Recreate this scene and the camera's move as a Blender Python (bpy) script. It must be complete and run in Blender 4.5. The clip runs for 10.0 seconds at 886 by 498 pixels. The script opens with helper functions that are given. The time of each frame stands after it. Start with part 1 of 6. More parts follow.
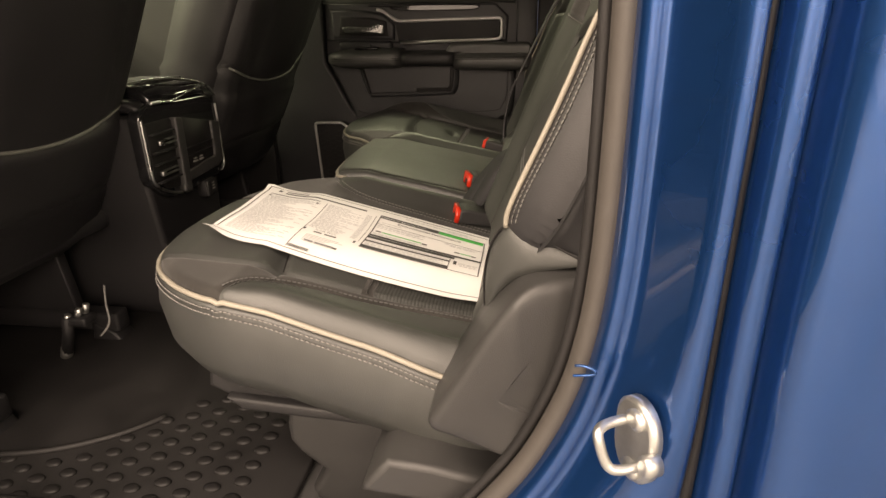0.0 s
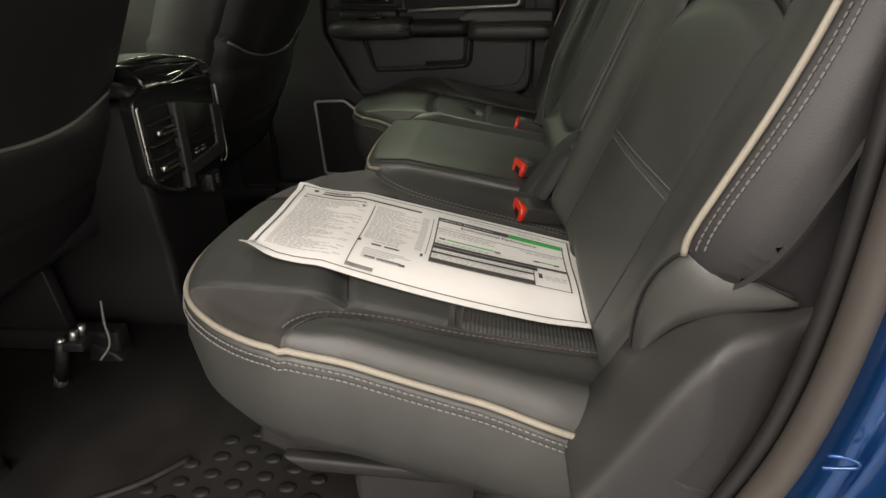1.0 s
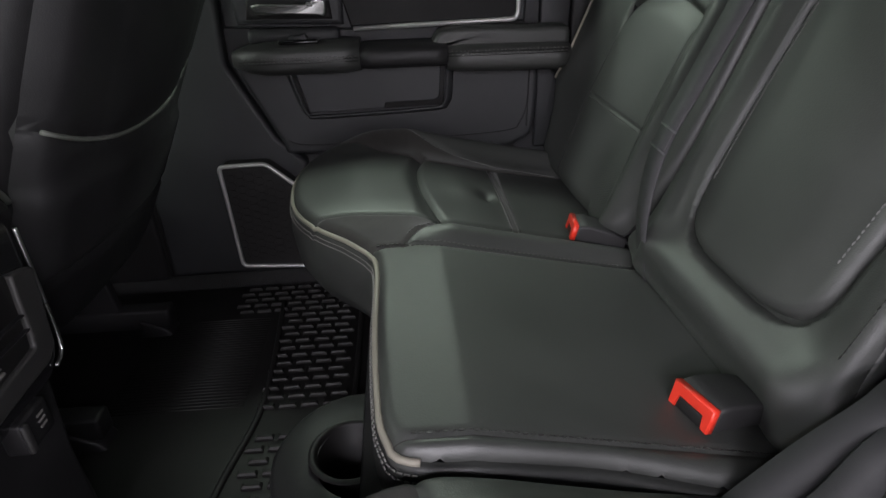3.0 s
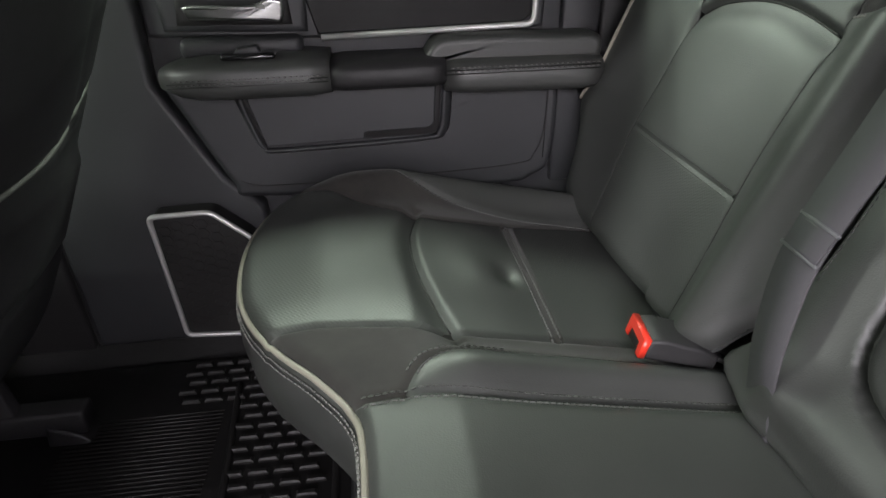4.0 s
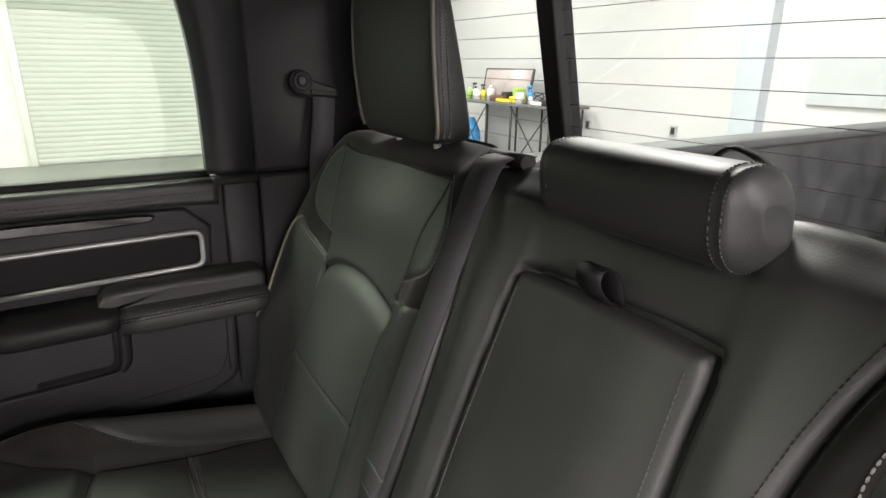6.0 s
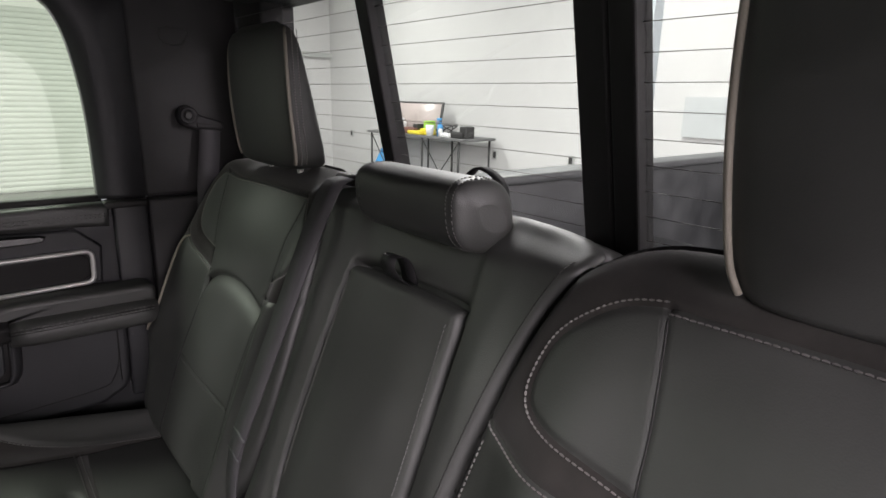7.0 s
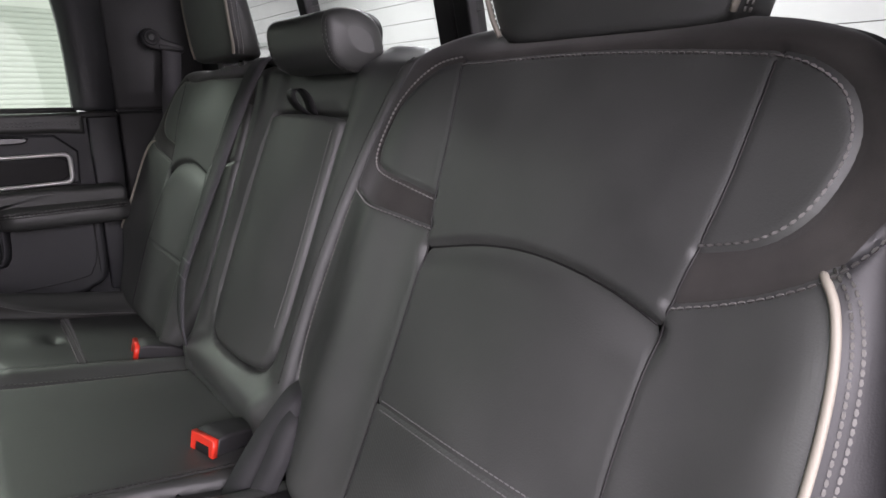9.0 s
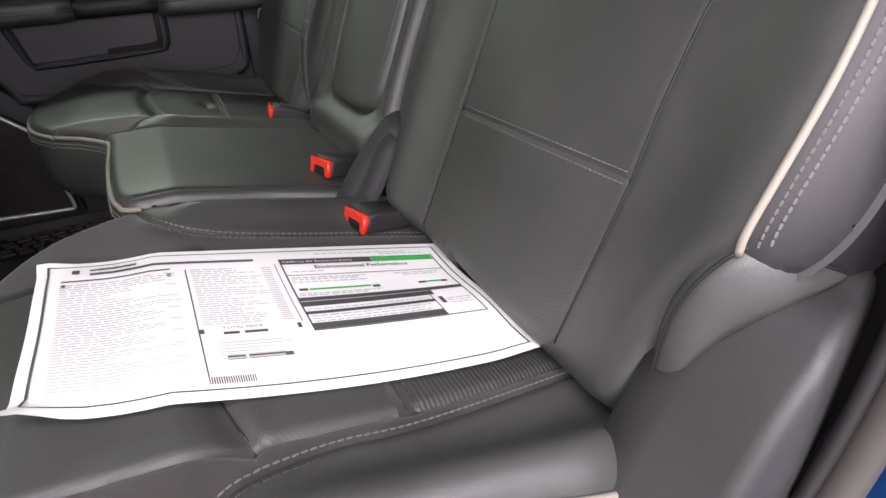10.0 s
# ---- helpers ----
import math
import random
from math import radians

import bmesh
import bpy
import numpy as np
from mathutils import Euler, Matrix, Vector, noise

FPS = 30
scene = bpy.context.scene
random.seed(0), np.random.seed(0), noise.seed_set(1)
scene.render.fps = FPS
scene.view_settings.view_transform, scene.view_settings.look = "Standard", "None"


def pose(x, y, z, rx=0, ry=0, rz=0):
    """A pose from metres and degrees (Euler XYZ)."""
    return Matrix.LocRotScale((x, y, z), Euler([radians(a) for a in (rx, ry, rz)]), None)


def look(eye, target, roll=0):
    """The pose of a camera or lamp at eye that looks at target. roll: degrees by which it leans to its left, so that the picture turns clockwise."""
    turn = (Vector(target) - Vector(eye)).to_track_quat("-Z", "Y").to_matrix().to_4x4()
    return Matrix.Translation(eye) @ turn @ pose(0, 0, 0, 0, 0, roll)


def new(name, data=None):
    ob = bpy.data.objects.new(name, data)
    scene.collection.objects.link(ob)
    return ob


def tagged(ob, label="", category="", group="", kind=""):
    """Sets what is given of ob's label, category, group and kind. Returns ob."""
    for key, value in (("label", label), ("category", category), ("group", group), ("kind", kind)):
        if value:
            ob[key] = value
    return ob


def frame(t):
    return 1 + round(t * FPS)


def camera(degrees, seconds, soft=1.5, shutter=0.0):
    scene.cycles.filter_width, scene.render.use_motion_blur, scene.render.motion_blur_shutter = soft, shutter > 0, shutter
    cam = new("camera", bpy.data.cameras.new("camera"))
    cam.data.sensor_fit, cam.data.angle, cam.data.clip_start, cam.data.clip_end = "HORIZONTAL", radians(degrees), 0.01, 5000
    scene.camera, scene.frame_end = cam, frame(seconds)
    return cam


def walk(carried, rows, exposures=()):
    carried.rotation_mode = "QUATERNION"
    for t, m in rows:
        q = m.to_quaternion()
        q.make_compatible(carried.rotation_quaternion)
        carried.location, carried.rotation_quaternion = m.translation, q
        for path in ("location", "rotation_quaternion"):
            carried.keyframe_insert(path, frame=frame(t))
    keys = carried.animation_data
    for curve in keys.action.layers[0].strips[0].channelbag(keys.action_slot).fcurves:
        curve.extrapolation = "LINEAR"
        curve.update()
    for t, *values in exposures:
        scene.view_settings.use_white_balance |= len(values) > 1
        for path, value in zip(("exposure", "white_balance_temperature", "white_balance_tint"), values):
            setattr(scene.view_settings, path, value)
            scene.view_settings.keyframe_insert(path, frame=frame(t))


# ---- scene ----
cam = camera(75.3, 10.0)
PATH = [
    (0, (0.076, -1.269, 0.658), (-0.207, 0.564, -0.088), -1.3),
    (0.5, (-0.027, -1.188, 0.642), (-0.289, 0.633, -0.143), -1.6),
    (1, (-0.08, -1.133, 0.653), (-0.277, 0.673, -0.183), -1.9),
    (1.5, (-0.131, -0.98, 0.664), (-0.234, 0.825, -0.192), -1.9),
    (2, (-0.199, -0.811, 0.682), (-0.237, 0.994, -0.178), -1.9),
    (2.5, (-0.275, -0.642, 0.697), (-0.213, 1.155, -0.178), -2.1),
    (2.7, (-0.289, -0.585, 0.703), (-0.195, 1.205, -0.184), -2.0),
    (3.8, (-0.292, -0.222, 0.721), (-0.136, 1.53, -0.232), -1.7),
    (4, (-0.302, -0.176, 0.721), (-0.108, 1.568, -0.238), -1.5),
    (4.5, (-0.277, -0.104, 0.748), (0.046, 1.619, -0.215), -1.2),
    (5, (-0.261, -0.136, 0.856), (0.323, 1.517, -0.107), -0.1),
    (5.5, (-0.23, -0.226, 0.928), (0.552, 1.442, 0.149), 0.1),
    (6, (-0.189, -0.322, 0.964), (0.814, 1.296, 0.35), 0.6),
    (6.2, (-0.177, -0.363, 0.974), (0.879, 1.232, 0.389), 0.3),
    (7.3, (-0.208, -0.593, 0.98), (1.063, 0.869, 0.486), 1.5),
    (7.5, (-0.208, -0.623, 0.972), (1.071, 0.834, 0.482), 1.3),
    (8, (-0.21, -0.689, 0.944), (1.083, 0.758, 0.461), 0.8),
    (8.5, (-0.224, -0.757, 0.889), (1.086, 0.676, 0.411), 0.7),
    (9, (-0.225, -0.819, 0.784), (1.007, 0.669, 0.265), -0.5),
    (9.5, (-0.248, -0.884, 0.702), (0.745, 0.669, -0.073), -0.9),
    (10, (-0.232, -0.927, 0.647), (0.503, 0.659, -0.324), -3.4),
]
EXPOSURES = [(0.0, 0.05, 9200, 16), (0.5, -0.15, 8600, 12), (1.0, -0.5, 7400, 9), (1.5, -0.55, 7000, 11), (2.0, -0.95, 6550, 13), (2.7, -0.2, 6200, 14), (3.8, 1.1, 6250, 14), (4.5, 1.2, 6550, 14),
             (5.0, 1.4, 6500, 15), (5.5, 0.9, 6500, 15), (6.2, 0.5, 6800, 15), (7.5, 0.2, 6400, 21), (8.5, 0.4, 6350, 21), (9.0, 0.4, 6300, 21), (9.5, 0.6, 6500, 21), (10.0, 0.35, 6400, 19)]
walk(cam, [(t, look(eye, target, roll)) for t, eye, target, roll in PATH], EXPOSURES)


# ---- light ----
world = bpy.data.worlds.new("world")
scene.world = world
world.use_nodes = True
world.node_tree.nodes["Background"].inputs[0].default_value = (0.9, 0.95, 1.0, 1)
world.node_tree.nodes["Background"].inputs[1].default_value = 0.05
# unseen ceiling lamps of the shop: place and power, set to balance the light
LAMPS = [(-1.0, -2.3, 135), (-1.0, -4.6, 150), (-2.6, -7.2, 460), (0.4, -7.2, 170), (-1.0, -9.0, 220), (-4.6, -2.3, 160), (-4.6, -4.6, 380), (-4.6, -7.8, 480), (-8.0, -4.6, 460), (-8.0, -0.3, 400), (-8.0, 3.0, 300),
         (-4.6, 3.4, 90), (-4.6, 8.0, 70), (-0.6, 2.9, 80), (-0.5, 4.4, 95), (-2.5, 4.4, 110), (-1.0, 8.0, 175), (3.0, -4.6, 160), (4.8, -8.6, 600), (3.6, 3.0, 290), (3.6, 8.0, 250)]
CEILING = 3.6
GROUND = -0.72


# ---- small helpers ----
def mesh_of(name, verts, faces, uv=None, smooth=True):
    me = bpy.data.meshes.new(name)
    me.from_pydata([tuple(map(float, v)) for v in verts], [], [tuple(int(i) for i in f) for f in faces])
    if uv is not None:
        layer = me.uv_layers.new(name="plan")
        idx = np.zeros(len(me.loops), dtype=np.int32)
        me.loops.foreach_get("vertex_index", idx)
        layer.data.foreach_set("uv", np.asarray(uv, dtype=np.float32)[idx].ravel())
    if smooth:
        me.polygons.foreach_set("use_smooth", [True] * len(me.polygons))
    me.update()
    return me


def part(name, data, material, parent=None, label=""):
    """Link (verts, faces), a bmesh or a mesh as one object under parent."""
    if isinstance(data, bmesh.types.BMesh):
        me = bpy.data.meshes.new(name)
        data.to_mesh(me)
        data.free()
    elif isinstance(data, tuple):
        me = mesh_of(name, *data)
    else:
        me = data
    if not me.materials:
        me.materials.append(material)
    ob = new(name, me)
    if parent is not None:
        ob.parent = parent
    if label:
        ob["label"] = label
    return ob


def thing(name, label, category, group="", kind="", at=(0, 0, 0)):
    ob = new(name)
    ob.location = at
    return tagged(ob, label, category, group, kind)


def rbox(x0, x1, y0, y1, z0, z1, r=0.004, seg=2):
    bm = bmesh.new()
    bmesh.ops.create_cube(bm, size=1)
    for v in bm.verts:
        v.co = Vector(((x0 + x1) / 2 + v.co.x * (x1 - x0), (y0 + y1) / 2 + v.co.y * (y1 - y0), (z0 + z1) / 2 + v.co.z * (z1 - z0)))
    if r > 0:
        bmesh.ops.bevel(bm, geom=bm.edges[:], offset=r, segments=seg, profile=0.5, affect="EDGES")
        for f in bm.faces:
            f.smooth = True
    return bm


def prism(points, lo, hi, axis="y", r=0.004, seg=2):
    """A polygon given in the two other axes, drawn out along axis from lo to hi, with rounded edges."""
    bm = bmesh.new()
    def place(p, d):
        return {"x": (d, p[0], p[1]), "y": (p[0], d, p[1]), "z": (p[0], p[1], d)}[axis]
    low = [bm.verts.new(place(p, lo)) for p in points]
    high = [bm.verts.new(place(p, hi)) for p in points]
    n = len(points)
    bm.faces.new(low)
    bm.faces.new(high[::-1])
    for i in range(n):
        bm.faces.new((low[i], low[(i + 1) % n], high[(i + 1) % n], high[i]))
    bmesh.ops.recalc_face_normals(bm, faces=bm.faces[:])
    if r > 0:
        caps = [e for e in bm.edges if sum(len(f.verts) == n for f in e.link_faces) == 1] if n != 4 else bm.edges[:]
        bmesh.ops.bevel(bm, geom=caps, offset=r, segments=seg, profile=0.5, affect="EDGES")
        for f in bm.faces:
            f.smooth = len(f.verts) <= 4
    return bm


def smooth_line(points, n, closed=False):
    """A Catmull-Rom curve through points, resampled to n even steps."""
    p = np.asarray(points, float)
    k = len(p)
    out = []
    for i in range(k if closed else k - 1):
        a, b, c, d = (p[(i + j) % k] if closed else p[min(max(i + j, 0), k - 1)] for j in (-1, 0, 1, 2))
        for t in np.linspace(0, 1, 12, endpoint=False):
            out.append(0.5 * (2 * b + (c - a) * t + (2 * a - 5 * b + 4 * c - d) * t * t + (3 * b - a - 3 * c + d) * t ** 3))
    out.append(p[0] if closed else p[-1])
    out = np.array(out)
    s = np.concatenate([[0], np.cumsum(np.linalg.norm(np.diff(out, axis=0), axis=1))])
    want = np.linspace(0, s[-1], n + 1 if closed else n)
    res = np.stack([np.interp(want, s, out[:, j]) for j in range(p.shape[1])], 1)
    return res[:-1] if closed else res


def tube(points, r, sides=8, closed=False, flat=1.0):
    p = np.asarray(points, float)
    n = len(p)
    tang = np.roll(p, -1, 0) - np.roll(p, 1, 0)
    if not closed:
        tang[0], tang[-1] = p[1] - p[0], p[-1] - p[-2]
    tang /= np.linalg.norm(tang, axis=1)[:, None] + 1e-12
    up = np.array([0.13, 0.21, 1.0])
    verts, faces = [], []
    u = np.cross(tang[0], up)
    u /= np.linalg.norm(u)
    for i in range(n):
        u = u - tang[i] * (u @ tang[i])
        u /= np.linalg.norm(u) + 1e-12
        w = np.cross(tang[i], u)
        for k in range(sides):
            a = 2 * math.pi * k / sides
            verts.append(p[i] + r * (math.cos(a) * u + flat * math.sin(a) * w))
    for i in range(n if closed else n - 1):
        j = (i + 1) % n
        for k in range(sides):
            m = (k + 1) % sides
            faces.append((i * sides + k, i * sides + m, j * sides + m, j * sides + k))
    if not closed:
        faces.append(tuple(range(sides - 1, -1, -1)))
        faces.append(tuple((n - 1) * sides + k for k in range(sides)))
    return (verts, faces)


def loft(rings, closed_ring=True, caps=True):
    """Skin a list of rings of equal point counts."""
    n = len(rings[0])
    verts = [tuple(v) for ring in rings for v in ring]
    faces = []
    for i in range(len(rings) - 1):
        for k in range(n if closed_ring else n - 1):
            m = (k + 1) % n
            faces.append((i * n + k, i * n + m, (i + 1) * n + m, (i + 1) * n + k))
    if caps and closed_ring:
        faces.append(tuple(range(n - 1, -1, -1)))
        faces.append(tuple((len(rings) - 1) * n + k for k in range(n)))
    return (verts, faces)


def fixed(data):
    """(verts, faces) as a bmesh with outward normals and smooth faces."""
    bm = bmesh.new()
    vs = [bm.verts.new(tuple(map(float, v))) for v in data[0]]
    for f in data[1]:
        try:
            bm.faces.new([vs[i] for i in f])
        except ValueError:
            pass
    bmesh.ops.remove_doubles(bm, verts=bm.verts[:], dist=1e-6)
    bmesh.ops.recalc_face_normals(bm, faces=bm.faces[:])
    for f in bm.faces:
        f.smooth = len(f.verts) <= 4
    return bm


def join(*parts_):
    verts, faces = [], []
    for v, f in parts_:
        k = len(verts)
        verts += [tuple(p) for p in v]
        faces += [tuple(i + k for i in g) for g in f]
    return (verts, faces)


def superoval(cx, cy, rx, ry, n=32, p=2.6):
    out = []
    for k in range(n):
        a = 2 * math.pi * k / n
        c, s = math.cos(a), math.sin(a)
        out.append((cx + rx * math.copysign(abs(c) ** (2 / p), c), cy + ry * math.copysign(abs(s) ** (2 / p), s)))
    return out


def round_poly(points, r, n=5):
    """A closed polygon with its corners rounded off."""
    p = np.asarray(points, float)
    out = []
    for i in range(len(p)):
        a, b, c = p[i - 1], p[i], p[(i + 1) % len(p)]
        u, v = a - b, c - b
        k = min(r, 0.45 * np.linalg.norm(u), 0.45 * np.linalg.norm(v))
        s, e = b + u / np.linalg.norm(u) * k, b + v / np.linalg.norm(v) * k
        for t in np.linspace(0, 1, n):
            out.append((1 - t) ** 2 * s + 2 * t * (1 - t) * b + t * t * e)
    return np.array(out)


def ribbon(points, width_dir, w, thick=0.0014, n=40):
    line = smooth_line(points, n)
    dirs = np.asarray(width_dir, float)
    dirs = np.tile(dirs, (n, 1)) if dirs.ndim == 1 else smooth_line(dirs, n)
    rings = []
    for i in range(n):
        t = line[min(i + 1, n - 1)] - line[max(i - 1, 0)]
        t /= np.linalg.norm(t)
        d = dirs[i] - t * (dirs[i] @ t)
        d /= np.linalg.norm(d)
        u = np.cross(t, d)
        rings.append([tuple(line[i] + d * w / 2 * a + u * thick * b) for a, b in ((-1, -1), (1, -1), (1, 1), (-1, 1))])
    return fixed(loft(rings))


# ---- padded panels cut out of a fine sheet in its own flat plan ----
def sheet(x0, x1, y0, y1, step):
    nx, ny = int(round((x1 - x0) / step)), int(round((y1 - y0) / step))
    xs, ys = np.linspace(x0, x1, nx + 1), np.linspace(y0, y1, ny + 1)
    pts = np.stack(np.meshgrid(xs, ys, indexing="ij"), -1).reshape(-1, 2)
    tris = []
    for i in range(nx):
        for j in range(ny):
            a, b, c, d = i * (ny + 1) + j, (i + 1) * (ny + 1) + j, (i + 1) * (ny + 1) + j + 1, i * (ny + 1) + j + 1
            tris += [(a, b, c), (a, c, d)] if (i + j) % 2 else [(a, b, d), (b, c, d)]
    return pts, np.array(tris)


def line_dist(pts, line, closed=False):
    line = np.asarray(line, float)
    ends = np.roll(line, -1, 0) if closed else line[1:]
    starts = line if closed else line[:-1]
    best = np.full(len(pts), 1e9)
    for a, b in zip(starts, ends):
        ab = b - a
        t = np.clip(((pts - a) @ ab) / (ab @ ab + 1e-12), 0, 1)
        best = np.minimum(best, np.linalg.norm(pts - a - t[:, None] * ab, axis=1))
    return best


def inside(pts, poly):
    poly = np.asarray(poly, float)
    res = np.zeros(len(pts), bool)
    for a, b in zip(poly, np.roll(poly, -1, 0)):
        if a[1] != b[1]:
            cross = ((a[1] > pts[:, 1]) != (b[1] > pts[:, 1])) & (pts[:, 0] < (b[0] - a[0]) * (pts[:, 1] - a[1]) / (b[1] - a[1]) + a[0])
            res ^= cross
    return res


def signed(pts, poly):
    d = line_dist(pts, poly, True)
    return np.where(inside(pts, poly), -d, d)


def clip(pts, tris, f, snap):
    f = np.where(np.abs(f) < snap, 0.0, f)
    s = np.sign(f)[tris]
    pure_in, pure_out = (s <= 0).all(1), (s >= 0).all(1) & ~(s <= 0).all(1)
    ins, outs = [tuple(t) for t in tris[pure_in]], [tuple(t) for t in tris[pure_out]]
    extra, made = [], {}
    def cross(a, b):
        key = (min(a, b), max(a, b))
        if key not in made:
            made[key] = len(pts) + len(extra)
            extra.append(pts[a] + (pts[b] - pts[a]) * (f[a] / (f[a] - f[b])))
        return made[key]
    for tri in tris[~pure_in & ~pure_out]:
        pin, pout = [], []
        for k in range(3):
            a, b = int(tri[k]), int(tri[(k + 1) % 3])
            if f[a] <= 0:
                pin.append(a)
            if f[a] >= 0:
                pout.append(a)
            if f[a] * f[b] < 0:
                c = cross(a, b)
                pin.append(c)
                pout.append(c)
        ins += [(pin[0], pin[k], pin[k + 1]) for k in range(1, len(pin) - 1)]
        outs += [(pout[0], pout[k], pout[k + 1]) for k in range(1, len(pout) - 1)]
    allp = np.vstack([pts, np.array(extra).reshape(-1, 2)])
    def tidy(tr):
        if not tr:
            return np.zeros((0, 2)), np.zeros((0, 3), int)
        tr = np.array(tr)
        used, inv = np.unique(tr, return_inverse=True)
        return allp[used], inv.reshape(tr.shape)
    return tidy(ins), tidy(outs)


def panels(outline, cuts, step, lift, parent, rest, flip=False):
    """Cut the sheet inside outline into named panels. lift maps the plan to space."""
    lo, hi = outline.min(0) - step, outline.max(0) + step
    pts, tris = sheet(lo[0], hi[0], lo[1], hi[1], step)
    (pts, tris), _ = clip(pts, tris, signed(pts, outline), step * 0.12)
    made = []
    for name, poly, material, label in cuts:
        (p, t), (pts, tris) = clip(pts, tris, signed(pts, np.asarray(poly, float)), step * 0.12)
        if len(t):
            made.append((name, p, t, material, label))
    left = np.arange(len(pts))
    while len(tris):
        low = np.minimum.reduce([left[tris[:, k]] for k in range(3)])
        fresh = left.copy()
        for k in range(3):
            np.minimum.at(fresh, tris[:, k], low)
        if (fresh == left).all():
            break
        left = fresh
    for root in (np.unique(left[tris[:, 0]]) if len(tris) else []):
        t = tris[left[tris[:, 0]] == root]
        if len(t) > 30:
            used, inv = np.unique(t, return_inverse=True)
            made.append((rest[0], pts[used], inv.reshape(t.shape), rest[1], rest[2]))
    for name, p, t, material, label in made:
        t = t[:, ::-1] if flip else t
        part(name, mesh_of(name, lift(p), t, p), material, parent, label)


def offset_line(line, d, closed=True):
    p = np.asarray(line, float)
    t = np.roll(p, -1, 0) - np.roll(p, 1, 0)
    if not closed:
        t[0], t[-1] = p[1] - p[0], p[-1] - p[-2]
    t /= np.linalg.norm(t, axis=1)[:, None] + 1e-12
    return p + d * np.stack([t[:, 1], -t[:, 0]], 1)


def groove(pts, line, depth, width):
    return -depth * np.exp(-(line_dist(pts, line) / width) ** 2)


def stitches(line, lift, length=0.0046, gap=0.0016, r=0.0007, raise_=0.0004):
    """A row of thread stitches along a line of the plan."""
    line = np.asarray(line, float)
    s = np.concatenate([[0], np.cumsum(np.linalg.norm(np.diff(line, axis=0), axis=1))])
    k = max(2, int(s[-1] / (length + gap)))
    mids = (np.arange(k) + 0.5) * s[-1] / k
    def at(v):
        return np.stack([np.interp(v, s, line[:, 0]), np.interp(v, s, line[:, 1])], 1)
    a, b, c = lift(at(mids - length / 2)), lift(at(mids + length / 2)), lift(at(mids) + np.array([1e-3, 0])) 
    d, e = lift(at(mids) + np.array([0, 1e-3])), lift(at(mids))
    nrm = np.cross(c - e, d - e)
    nrm /= np.linalg.norm(nrm, axis=1)[:, None] + 1e-12
    verts, faces = [], []
    for i in range(k):
        t = b[i] - a[i]
        t /= np.linalg.norm(t) + 1e-12
        w, n0 = np.cross(t, nrm[i]), nrm[i]
        m = (a[i] + b[i]) / 2
        base = len(verts)
        for sg in (1, -1):
            for q in ((a[i], 0.55), (m, 1.0), (b[i], 0.55)):
                for ww in (-1, 1):
                    verts.append(q[0] + w * ww * r * q[1] + n0 * sg * (r * q[1] + raise_))
        for o in (0, 6):
            faces += [(base + o, base + o + 1, base + o + 3, base + o + 2), (base + o + 2, base + o + 3, base + o + 5, base + o + 4)]
        for x, y in ((0, 2), (2, 4), (1, 3), (3, 5), (0, 1), (4, 5)):
            faces.append((base + x, base + y, base + y + 6, base + x + 6))
    return (verts, faces)


# ---- materials ----
def material(name, build):
    m = bpy.data.materials.new(name)
    m.use_nodes = True
    nt = m.node_tree
    bsdf = nt.nodes["Principled BSDF"]
    build(nt, bsdf)
    return m


def node(nt, kind, **values):
    n = nt.nodes.new(kind)
    for k, v in values.items():
        if k in n.inputs:
            n.inputs[k].default_value = v
    return n


def mathn(nt, op, a, b=None, c=None):
    n = nt.nodes.new("ShaderNodeMath")
    n.operation = op
    for i, v in enumerate((a, b, c)):
        if v is None:
            continue
        if isinstance(v, (int, float)):
            n.inputs[i].default_value = v
        else:
            nt.links.new(v, n.inputs[i])
    return n.outputs[0]


